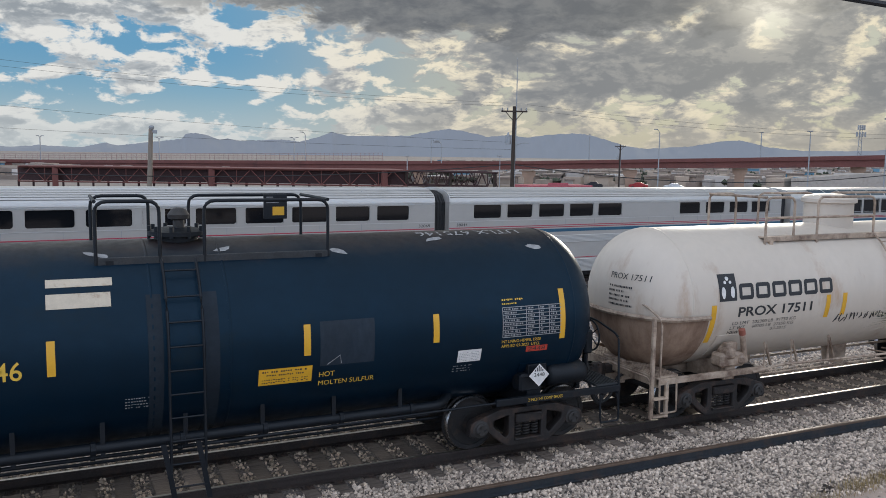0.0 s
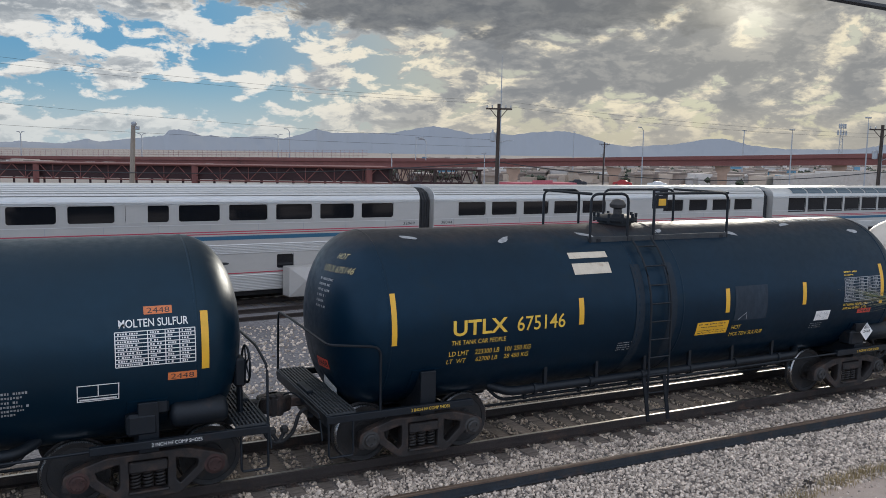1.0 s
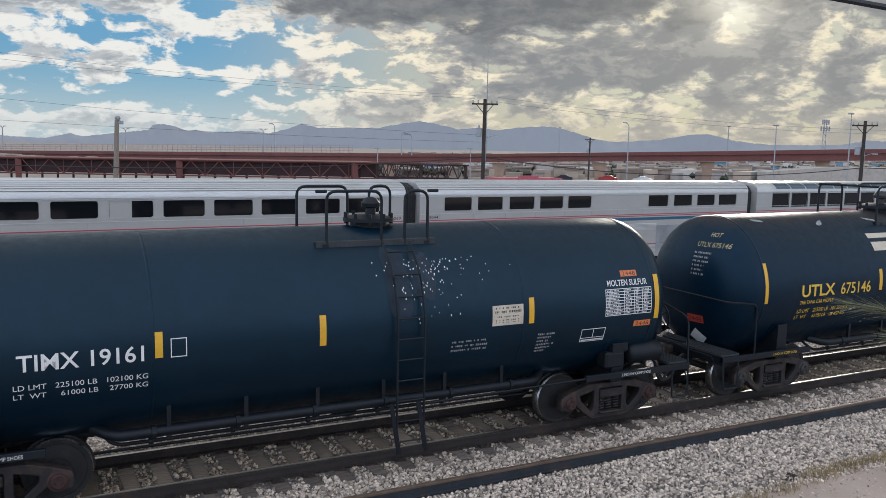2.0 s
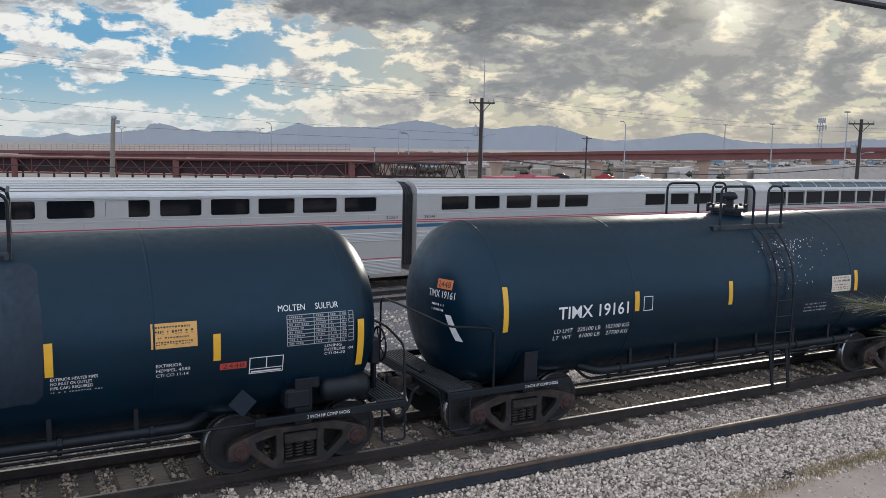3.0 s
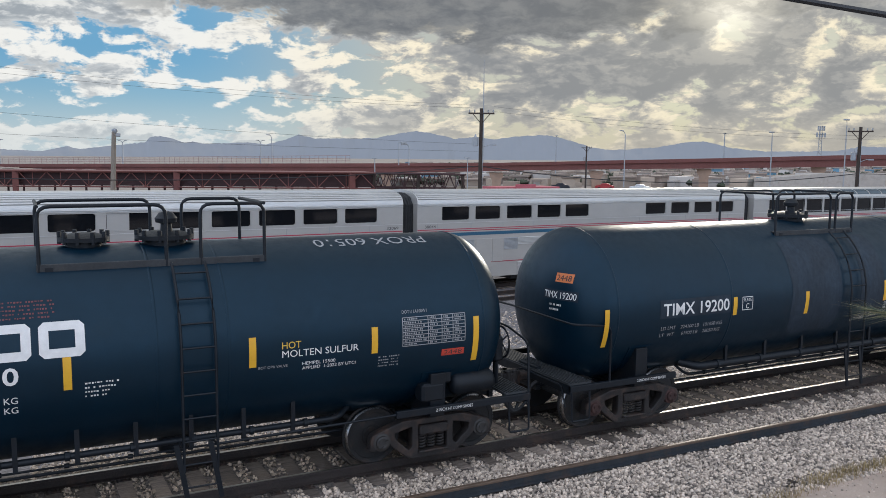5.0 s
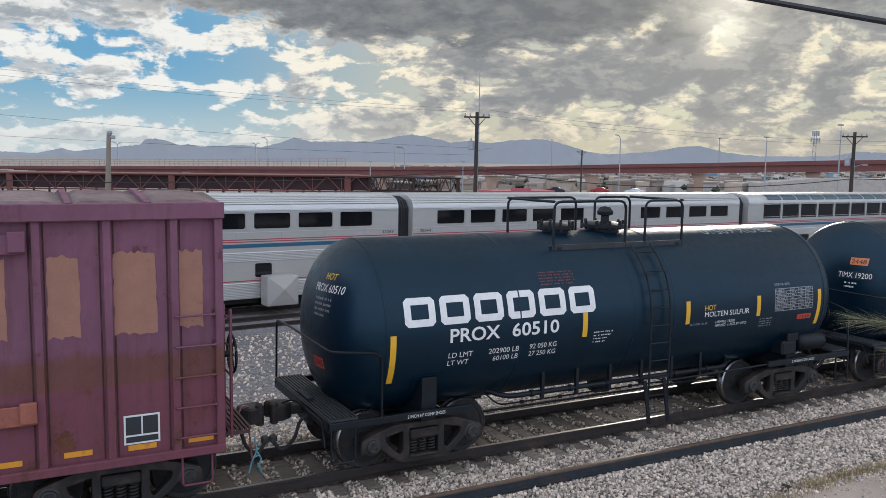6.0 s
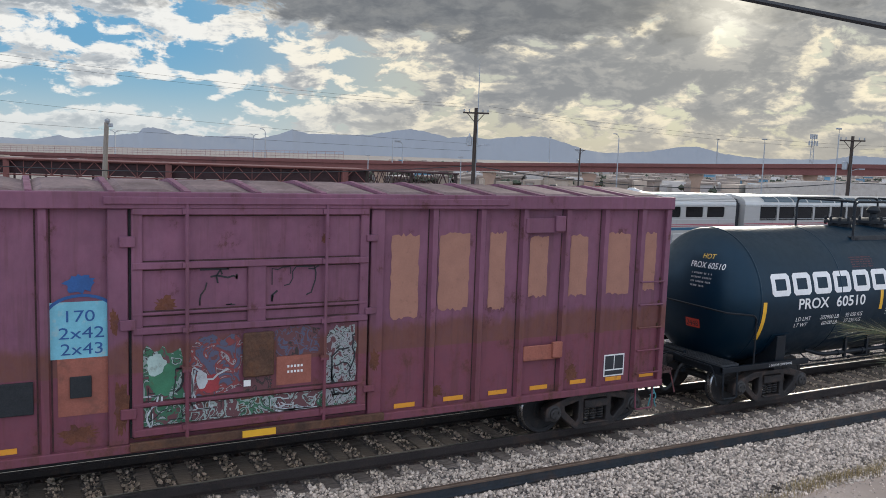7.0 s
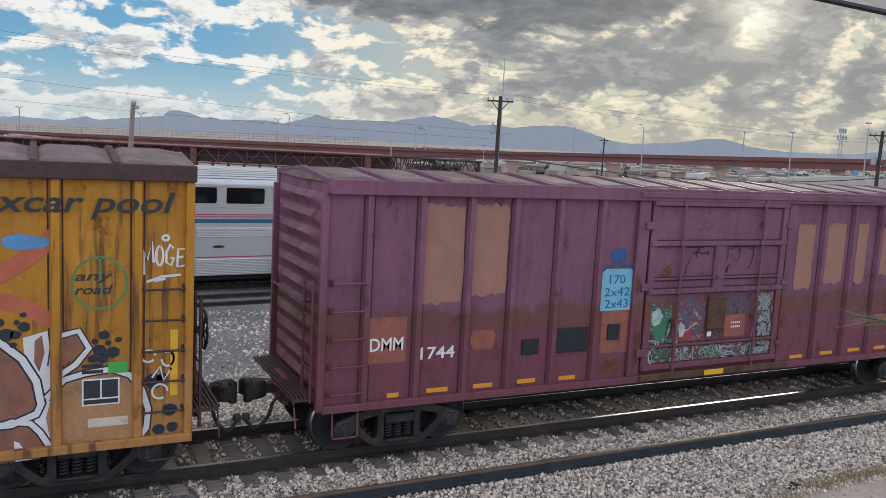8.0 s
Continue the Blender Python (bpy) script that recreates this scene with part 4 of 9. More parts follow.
def build_signal():
    sg = thing("traffic_signal", "twin galvanised posts with overhead lamps on the overpass", "signal")
    bm = bmesh.new()
    p, q = far_point(24.15, 1.0, 200), far_point(24.85, 0.72, 200)
    tube(bm, [(p.x, p.y, 3), (p.x, p.y, p.z), (p.x + 0.9, p.y, p.z + 0.15)], 0.12, 6)
    tube(bm, [(q.x, q.y, 3), (q.x, q.y, q.z), (q.x - 0.5, q.y, q.z + 0.6), (q.x - 1.6, q.y, q.z + 0.9)], 0.12, 6)
    part("post", bm, M_GALV, sg)
    bm = bmesh.new()
    box(bm, p.x + 0.6, p.x + 2.0, p.y - 0.3, p.y + 0.3, p.z - 0.5, p.z + 0.1)
    part("lamp_box", bm, M_GALV, sg, bevel=0.05)


build_signal()


def cell_tower():
    tw = thing("cell_tower", "grey lattice mobile phone mast with antenna panels", "tower")
    p = far_point(51.6, 2.2, 420)
    bm = bmesh.new()
    for s in (-1, 1):
        tube(bm, [(p.x + s * 1.6, p.y, -3), (p.x + s * 0.7, p.y, p.z)], 0.16, 5)
    for k in range(16):
        t, u = k / 16, (k + 1) / 16
        w0, w1 = 1.6 - 0.9 * t, 1.6 - 0.9 * u
        z0, z1 = -3 + (p.z + 3) * t, -3 + (p.z + 3) * u
        s = 1 if k % 2 else -1
        tube(bm, [(p.x + s * w0, p.y, z0), (p.x - s * w1, p.y, z1)], 0.11, 4)
    part("mast", bm, M_GALV, tw)
    for dz, w in ((-1.2, 2.0), (-4.2, 2.7)):
        for s in (-1, -0.35, 0.35, 1):
            bm = bmesh.new()
            box(bm, p.x + s * w - 0.35, p.x + s * w + 0.35, p.y - 0.5, p.y, p.z + dz - 1.1, p.z + dz + 1.1)
            part("antenna_panel", bm, M_GALV, tw, bevel=0.06)


cell_tower()


def utility_pole(az, el, r, arms=True, label="weathered timber utility pole with crossarm and transformer"):
    top = far_point(az, el, r)
    up = thing("utility_pole", label, "utility pole", "utility poles", m=Matrix.Translation((top.x, top.y, 0)) @ Matrix.Rotation(radians(-az), 4, "Z") @ pose(0, 0, 0, 0, 0.35, 0))
    bm = bmesh.new()
    tube(bm, [(0, 0, -3.0), (0, 0, top.z + 0.1)], [0.23, 0.15], 10)
    part("pole", bm, M_TIMBER, up, smooth=50)
    z = top.z - 0.35
    bm = bmesh.new()
    box(bm, -1.15, 1.15, -0.18, -0.08, z - 0.07, z + 0.07)
    part("crossarm", bm, M_TIMBER, up, bevel=0.01)
    for s in (-1, 1):
        bm = bmesh.new()
        tube(bm, [(s * 0.75, -0.12, z - 0.05), (s * 0.05, -0.12, z - 0.85)], 0.035, 5)
        part("brace", bm, M_TIMBER, up)
    for x in (-1.05, -0.6, 0.6, 1.05):
        bm = bmesh.new()
        lathe_z(bm, [(z + 0.07, 0.03), (z + 0.16, 0.075), (z + 0.22, 0.05), (z + 0.30, 0.07), (z + 0.33, 0.03)], 8, x, -0.13)
        part("insulator", bm, M_GALV, up, smooth=40)
    bm = bmesh.new()
    lathe_z(bm, [(z - 2.9, 0.05), (z - 2.85, 0.26), (z - 2.1, 0.27), (z - 2.05, 0.12), (z - 1.8, 0.05)], 12, -0.48, -0.05)
    part("transformer", bm, M_GALV, up, "grey transformer can", smooth=40)
    bm = bmesh.new()
    tube(bm, bent([(0.1, 0, z - 3.0), (0.7, 0, z - 2.75), (1.05, 0, z - 2.75)]), 0.035, 5)
    box(bm, 0.85, 1.35, -0.09, 0.09, z - 2.82, z - 2.70)
    part("lamp_arm", bm, M_GALV, up)
    bm = bmesh.new()
    for k in range(3):
        tube(bm, [(0.2, 0.1 * k - 0.1, -2), (0.16, 0.1 * k - 0.1, z - 1.0)], 0.022, 5)
    part("riser_conduit", bm, M_GALV, up)
    return top


P1 = utility_pole(29.77, 3.30, 74)
P2 = utility_pole(53.80, 2.05, 92)
P3 = utility_pole(37.0, 0.85, 190, label="distant timber utility pole")


def light_pole():
    top = far_point(5.62, 1.42, 62)
    lp = thing("light_pole", "sun-bleached leaning timber pole with a small lamp on top", "pole", m=Matrix.Translation((top.x, top.y, 0)) @ pose(0, 0, 0, 0, 2.6, 0))
    bm = bmesh.new()
    tube(bm, [(-0.3, 0, -2.6), (-0.3, 0, top.z)], [0.21, 0.15], 10)
    part("pole", bm, M_PALEPOLE, lp, smooth=50)
    bm = bmesh.new()
    lathe_z(bm, [(top.z - 0.05, 0.12), (top.z + 0.08, 0.2), (top.z + 0.2, 0.18), (top.z + 0.26, 0.05)], 10, -0.26, -0.05)
    part("lamp_head", bm, M_GALV, lp, smooth=40)
    bm = bmesh.new()
    box(bm, -0.22, 0.12, -0.12, 0.12, top.z - 0.30, top.z - 0.05)
    part("bracket", bm, M_GALV, lp, bevel=0.03)


light_pole()


def radio_mast():
    p = far_point(29.95, 6.6, 330)
    bm = bmesh.new()
    tube(bm, [(p.x, p.y, -3), (p.x, p.y, p.z - 9), (p.x, p.y, p.z)], [0.25, 0.2, 0.06], 5)
    solid("radio_mast", bm, M_GALV, "thin grey radio mast far behind the pole", "mast")


radio_mast()


def wire(name, a, b, sag, r, label="thin black overhead wire"):
    bm = bmesh.new()
    tube(bm, [a.lerp(b, k / 24) - Vector((0, 0, sag * 4 * (k / 24) * (1 - k / 24))) for k in range(25)], r, 5)
    solid(name, bm, M_WIRE, label, "wire", "overhead wires")


for (a0, e0, r0), (a1, e1, r1), sag in (((-4.77, 5.47, 66), (29.12, 3.59, 74), 0.4), ((-4.79, 5.08, 66), (29.12, 3.40, 74), 0.4), ((-4.88, 2.76, 66), (29.49, 0.94, 74), 0.3), ((-4.94, 1.35, 66), (29.70, 0.45, 74), 0.2), ((30.67, 3.50, 74), (59.61, 1.51, 100), 0.8), ((30.52, 3.19, 74), (59.62, 1.30, 100), 0.8)):
    wire("overhead_wire", far_point(a0, e0, r0), far_point(a1, e1, r1), sag, 0.009)
wire("telephone_cable", far_point(-6, -1.30, 60), far_point(29.7, -0.55, 74), 0.7, 0.035, "thick black telephone cable")
wire("telephone_cable", far_point(29.7, -0.55, 74), far_point(53.8, -0.75, 92), 1.2, 0.04, "thick black telephone cable")
wire("telephone_cable", far_point(53.8, -0.75, 92), far_point(66, -0.2, 100), 0.3, 0.04, "thick black telephone cable")
wire("service_cable", far_point(39.37, 12.13, 9), far_point(64.51, 6.16, 7.4), 0.0, 0.026, "heavy black service cable close overhead")


def far_wall():
    bm = bmesh.new()
    A, B, C = far_point(48.5, -1.15, 185), far_point(52, -0.75, 180), far_point(72, -0.5, 175)
    for p, q in ((A, B), (B, C)):
        loft(bm, [[p, p + Vector((0, 3, 0)), Vector((p.x, p.y + 3, -3.2)), Vector((p.x, p.y, -3.2))], [q, q + Vector((0, 3, 0)), Vector((q.x, q.y + 3, -3.2)), Vector((q.x, q.y, -3.2))]])
    solid("retaining_wall", bm, M_CONC, "pale concrete retaining wall and ramp", "wall", kind="structure")
    bm = bmesh.new()
    p = far_point(33.2, -1.95, 160)
    box(bm, p.x - 7, p.x + 7, p.y, p.y + 6, -3.2, p.z)
    box(bm, p.x - 3.2, p.x + 1.2, p.y - 0.3, p.y, p.z - 0.3, p.z + 0.5)
    solid("red_shop", bm, pmat("red_shop_paint", (0.45, 0.10, 0.12), 0.7), "low red-painted shop building", "building")
    for az, el, w, c in ((35.3, -1.75, 2.3, (0.02, 0.02, 0.025)), (38.3, -1.72, 2.3, (0.35, 0.03, 0.03)), (40.6, -1.75, 2.4, (0.6, 0.6, 0.6)), (49.2, -1.45, 2.2, (0.65, 0.65, 0.65))):
        p = far_point(az, el, 205)
        car = thing("parked_car", "small parked car beyond the tracks", "car", "parked cars", m=Matrix.Translation((p.x, p.y, p.z)) @ Matrix.Rotation(radians(-az), 4, "Z"))
        bm = bmesh.new()
        loft(bm, [[(x, y, z) for x, z in ((-w, -0.9), (-w, -0.35), (-w * 0.85, -0.2), (-w * 0.5, -0.15), (-w * 0.28, 0.32), (w * 0.3, 0.32), (w * 0.55, -0.12), (w * 0.95, -0.25), (w, -0.9))] for y in (-0.85, 0.85)])
        part("body", bm, pmat("car_paint", c, 0.3), car, bevel=0.04)
        for x in (-w * 0.6, w * 0.6):
            bm = bmesh.new()
            lathe_y(bm, [(-0.88, 0.32), (-0.7, 0.32)], 12, x, -0.9)
            part("wheel", bm, M_RUBBER, car)


far_wall()

# ---- passenger coaches ----
SIDE_TOP, CROWN, WIDE = 4.28, 4.93, 3.10


def opened_wall(bm, x0, x1, z0, z1, holes, depth=0.05, y=0.0):
    """A wall face with openings and their reveals."""
    xs = sorted({x0, x1, *(h[0] for h in holes), *(h[1] for h in holes)})
    zs = sorted({z0, z1, *(h[2] for h in holes), *(h[3] for h in holes)})
    for a, b in zip(xs, xs[1:]):
        for c, d in zip(zs, zs[1:]):
            mx, mz = (a + b) / 2, (c + d) / 2
            if any(h[0] < mx < h[1] and h[2] < mz < h[3] for h in holes):
                continue
            bm.faces.new([bm.verts.new(p) for p in ((a, y, c), (b, y, c), (b, y, d), (a, y, d))])
    for a, b, c, d in holes:
        q = [(a, c), (b, c), (b, d), (a, d)]
        for (p, r), (s, t) in zip(q, q[1:] + q[:1]):
            bm.faces.new([bm.verts.new(v) for v in ((p, y, r), (s, y, t), (s, y + depth, t), (p, y + depth, r))])


def flutes(x0, x1, z0, z1, pitch, proud=0.022):
    bm = bmesh.new()
    n = max(1, round((z1 - z0) / pitch))
    p = (z1 - z0) / n
    prof = [(0.0, z0)]
    for k in range(n):
        z = z0 + k * p
        prof += [(-0.002, z + 0.008), (-proud, z + p * 0.30), (-proud, z + p * 0.62), (-0.002, z + p - 0.006)]
    prof.append((0.0, z1))
    loft(bm, [[(x, y, z) for y, z in prof] for x in (x0, x1)], closed=False)
    return bm


def coach(u0, u1, upper, lower, doors=(), panels=(), louvers=(), sky=False, number="", up_z=(3.48, 4.13), label="", shade=None):
    co = thing("passenger_coach", label, "train coach", "parked passenger train", m=COACH.copy())
    holes = [(a, b, *up_z) for a, b in upper] + [(a, b, *(c or (1.34, 2.0))) for a, b, c in lower]
    bm = bmesh.new()
    opened_wall(bm, u0, u1, 0.54, SIDE_TOP, holes)
    # far side, ends and floor
    for q in (((u0, WIDE, 0.54), (u0, WIDE, SIDE_TOP), (u1, WIDE, SIDE_TOP), (u1, WIDE, 0.54)), ((u0, 0, 0.54), (u0, 0, SIDE_TOP), (u0, WIDE, SIDE_TOP), (u0, WIDE, 0.54)), ((u1, 0, 0.54), (u1, WIDE, 0.54), (u1, WIDE, SIDE_TOP), (u1, 0, SIDE_TOP)), ((u0, 0, 0.54), (u0, WIDE, 0.54), (u1, WIDE, 0.54), (u1, 0, 0.54))):
        bm.faces.new([bm.verts.new(p) for p in q])
    part("body", bm, M_COACHPAINT, co, "pale grey painted steel body side")
    # roof
    arc = [(WIDE / 2 - WIDE / 2 * math.cos(math.pi * k / 20), SIDE_TOP + (CROWN - SIDE_TOP) * math.sin(math.pi * k / 20) ** 0.72) for k in range(21)]
    bm = bmesh.new()
    s, e = u0, u1
    loft(bm, [[(x, y, z) for y, z in arc] for x in [s + (e - s) * k / 10 for k in range(11)]], closed=False)
    for x in (s, e):
        bm.faces.new([bm.verts.new((x, y, z)) for y, z in arc])
    part("roof", bm, M_STAINLESS, co, "rounded stainless steel roof", smooth=50)
    bm = bmesh.new()
    for k in range(3, 9) if not sky else ():
        (y0, z0), (y1, z1) = arc[k - 2], arc[k - 1]
        mid = ((y0 + y1) / 2, (z0 + z1) / 2)
        tube(bm, [(u0 + 0.05, mid[0] - 0.012, mid[1] + 0.010), (u1 - 0.05, mid[0] - 0.012, mid[1] + 0.010)], 0.034, 6)
    if not sky:
        part("roof_rib", bm, M_STAINLESS, co, "stainless roof ribs", smooth=60)
    part("fluting", flutes(u0 + 0.04, u1 - 0.04, 4.17, 4.27, 0.05), M_STAINLESS, co, smooth=40)
    cut = sorted(list(doors) + list(louvers) + list(panels))
    spans, x = [], u0 + 0.04
    for a, b, *_ in cut:
        if a > x:
            spans.append((x, a - 0.03))
        x = b + 0.03
    spans.append((x, u1 - 0.04))
    for a, b in spans:
        if b - a > 0.2:
            part("fluting", flutes(a, b, 2.10, 2.50, 0.066), M_STAINLESS, co, "bright fluted stainless panel", smooth=40)
            part("fluting", flutes(a, b, 0.56, 1.22, 0.066), M_STAINLESS, co, "bright fluted stainless panel", smooth=40)
    for z in (3.33, 4.165):
        bm = bmesh.new()
        box(bm, u0 + 0.02, u1 - 0.02, -0.012, 0.0, z, z + 0.022)
        part("belt_rail", bm, M_STAINLESS, co)
    x = u0 + 1.15
    while x < u1 - 0.5:
        bm = bmesh.new()
        box(bm, x - 0.008, x + 0.008, -0.006, 0.0, 3.06, 3.33)
        part("panel_seam", bm, M_GALV, co)
        x += 2.02
    for z0, z1, mt, lab in ((3.01, 3.05, M_STRIPE_R, "thin red stripe"), (2.92, 2.96, M_STRIPE_R, "thin red stripe"), (2.69, 2.85, M_STRIPE_B, "dark blue stripe"), (1.28, 1.32, M_STRIPE_R, "thin red stripe")):
        bm = bmesh.new()
        box(bm, u0 + 0.02, u1 - 0.02, -0.005, 0.0, z0, z1)
        part("stripe", bm, mt, co, lab)
    for a, b, c, d in holes:
        bm = bmesh.new()
        box(bm, a - 0.01, b + 0.01, 0.035, 0.05, c - 0.01, d + 0.01)
        w = part("window", bm, M_GLASS, co, "dark tinted window pane")
        bm = bmesh.new()
        for q in ((a - 0.05, b + 0.05, d, d + 0.045), (a - 0.05, b + 0.05, c - 0.045, c), (a - 0.05, a, c, d), (b, b + 0.05, c, d)):
            box(bm, q[0], q[1], -0.012, 0.02, q[2], q[3])
        for p_, q_, u_, v_ in ((a, c, 1, 1), (b, c, -1, 1), (b, d, -1, -1), (a, d, 1, -1)):
            f_ = [bm.verts.new((p_ + x, 0.034, q_ + z)) for x, z in ((0, 0), (u_ * 0.09, 0), (u_ * 0.03, v_ * 0.03), (0, v_ * 0.09))]
            bm.faces.new(f_)
        part("window_frame", bm, M_RUBBER if sky else M_COACHPAINT, w)
    if shade:
        bm = bmesh.new()
        box(bm, shade[0], shade[1], 0.02, 0.03, up_z[0], up_z[1])
        part("window_blind", bm, M_COACHPAINT, co, "pale drawn window blind")
    for a, b in doors:
        bm = bmesh.new()
        box(bm, a, b, -0.02, 0.0, 0.60, 2.48)
        dr = part("door", bm, M_COACHPAINT, co, "pale steel vestibule door", bevel=0.012)
        bm = bmesh.new()
        box(bm, a + 0.28, b - 0.18, -0.028, -0.02, 1.75, 2.38)
        part("door_window", bm, M_GLASS, dr, bevel=0.003)
        bm = bmesh.new()
        tube(bm, [(a - 0.06, -0.07, 0.8), (a - 0.06, -0.07, 2.1)], 0.018, 6)
        part("grab_rail", bm, M_STAINLESS, dr)
    for a, b, z0, z1 in panels:
        bm = bmesh.new()
        box(bm, a, b, -0.025, 0.0, z0, z1)
        part("equipment_door", bm, M_COACHPAINT, co, "pale steel equipment door", bevel=0.012)
    for a, b, z0, z1 in louvers:
        bm = bmesh.new()
        for k in range(int((z1 - z0) / 0.06)):
            z = z0 + 0.06 * k
            loft(bm, [[(x, 0.0, z), (x, -0.03, z + 0.01), (x, 0.0, z + 0.05)] for x in (a, b)], closed=False)
        part("louver", bm, M_GALV, co, "slatted ventilation louver")
    if sky:
        k0, k1 = 1, 6
        n = 12
        w = (u1 - u0 - 4.2) / n
        for k in range(n):
            a, b = u0 + 2.0 + k * w + 0.08, u0 + 2.0 + (k + 1) * w - 0.08
            bm = bmesh.new()
            loft(bm, [[(x, arc[j][0] - 0.015, arc[j][1] + 0.018) for j in range(k0, k1)] for x in (a, b)], closed=False)
            part("skylight", bm, M_SKYGLASS, co, "curved blue-tinted roof window", smooth=60)
    # running gear
    for c in (u0 + 3.2, u1 - 3.2):
        for dx in (-1.25, 1.25):
            bm = bmesh.new()
            lathe_y(bm, [(0.62, 0.40), (0.65, 0.455), (0.77, 0.455), (0.78, 0.50)], 20, c + dx, 0.455)
            part("wheel", bm, M_UNDER, co)
        bm = bmesh.new()
        box(bm, c - 1.7, c + 1.7, 0.35, 0.55, 0.35, 0.60)
        box(bm, c - 0.4, c + 0.4, 0.30, 2.8, 0.22, 0.55)
        part("truck_frame", bm, M_UNDER, co, "dark truck frame", bevel=0.03)
    bm = bmesh.new()
    box(bm, u0 + 6, u1 - 6, 0.25, 2.85, 0.30, 0.54)
    part("underframe", bm, M_UNDER, co, bevel=0.02)
    if number:
        for x, body in number:
            bm = text_bm(body, 0.13, 0.62)
            wrap_flat(bm, x, 3.12, -0.006)
            part("lettering", bm, M_LETTER_K, co, "black car number")
    return co


coach(-9.55, 15.62, [(-7.62 + 2.02 * k, -5.98 + 2.02 * k) for k in range(11)], [(-1.75, 0.07, None), (0.45, 2.07, None), (8.58, 9.34, (1.43, 2.02)), (-4.6, -3.0, None)], doors=[(4.41, 5.32)], number=[(14.75, "32069")], label="silver double-deck passenger coach with red and blue stripes", shade=(2.50, 3.32))
coach(16.42, 41.52, [(17.83, 19.46), (19.84, 21.41), (21.85, 23.51), (23.9, 25.53), (25.89, 27.61), (32.19, 33.9), (34.41, 36.05), (36.53, 38.2), (38.59, 40.34)], [(29.9, 31.0, None)], panels=[(17.2, 18.1, 1.30, 2.50), (18.15, 18.9, 1.30, 2.50), (19.9, 20.9, 1.00, 2.50), (20.95, 21.6, 1.30, 2.50)], louvers=[(19.0, 19.8, 1.9, 2.50), (21.7, 22.6, 1.9, 2.5), (33.0, 35.4, 0.9, 2.45)], number=[(16.85, "38044")], label="silver double-deck dining coach with small upper windows")
coach(42.48, 67.6, [(44.22 + 2.17 * k, 46.02 + 2.17 * k) for k in range(10)], [(45 + 3 * k, 46.6 + 3 * k, None) for k in range(6)], sky=True, up_z=(3.29, 4.22), label="silver double-deck lounge coach with curved roof windows")

for c in (16.02, 42.0):
    bm = bmesh.new()
    pts = [(0.35, 0.9), (0.35, 4.25), (0.6, 4.6), (1.1, 4.78), (2.0, 4.78), (2.5, 4.6), (2.75, 4.25), (2.75, 0.9)]
    for k in range(5):
        x = c - 0.40 + 0.16 * k
        loft(bm, [[(x + d, 1.55 + (y - 1.55) * q, z if q == 1 else 0.9 + (z - 0.9) * 0.985) for y, z in pts] for d, q in ((0.0, 0.97), (0.04, 1), (0.12, 1), (0.16, 0.97))])
    solid("coach_diaphragm", bm, M_RUBBER, "black ribbed rubber diaphragm between coaches", "diaphragm", m=COACH.copy())

# lettering stand-ins on the coach sides
for u in (2.62, 27.8):
    bm = bmesh.new()
    for k in range(3):
        stroke(bm, [(0.08 + 0.10 * k, 0.02 + 0.02 * k), (0.42 + 0.12 * k, 0.12 + 0.02 * k), (0.86, 0.24 - 0.02 * k)], 0.045)
    wrap_flat(bm, u, 1.46, -0.008)
    ob = solid("coach_emblem", bm, M_STRIPE_B, "dark blue three-stroke emblem on the coach side", "emblem", m=COACH.copy())
bm = bmesh.new()
blob(bm, 0, 0, 0.26, 0.06, 16, 0.0)
wrap_flat(bm, 6.25, 1.72, -0.006)
solid("coach_plate", bm, M_LETTER_K, "small oval dark plate on the coach side", "plate", m=COACH.copy())


def cabinet():
    m = COACH @ pose(8.80, -0.80, 0.28)
    cb = thing("relay_cabinet", "pale grey sheet metal cabinet with folded sides", "cabinet", m=m)
    bm = bmesh.new()
    rings = [[(x, y, z) for x, y in ((0, 0), (1.40, 0), (1.40, 0.7), (0, 0.7))] for z in (0.0, 1.25)]
    loft(bm, rings)
    part("body", bm, M_COACHPAINT, cb, bevel=0.02)
    bm = bmesh.new()
    v = [bm.verts.new(p) for p in ((0.03, -0.005, 0.03), (1.37, -0.005, 0.03), (1.37, -0.005, 1.22), (0.03, -0.005, 1.22), (0.70, -0.16, 0.70))]
    for i in range(4):
        bm.faces.new((v[i], v[(i + 1) % 4], v[4]))
    part("front_panel", bm, M_COACHPAINT, cb, "cross-folded front panel")


cabinet()

# ---- freight cars: shared running gear ----
SHARED = {}


def shared(key, make):
    if key not in SHARED:
        SHARED[key] = make()
    return SHARED[key]


def put(name, me, parent, m, label=""):
    ob = new(name, me)
    ob.parent = parent
    ob.matrix_local = m
    return tagged(ob, label)


def ring2(pts, rad=0.05):
    return [(p.x, p.y) for p in bent([(*p, 0) for p in pts + pts[:1]], rad, 3)][:-1]


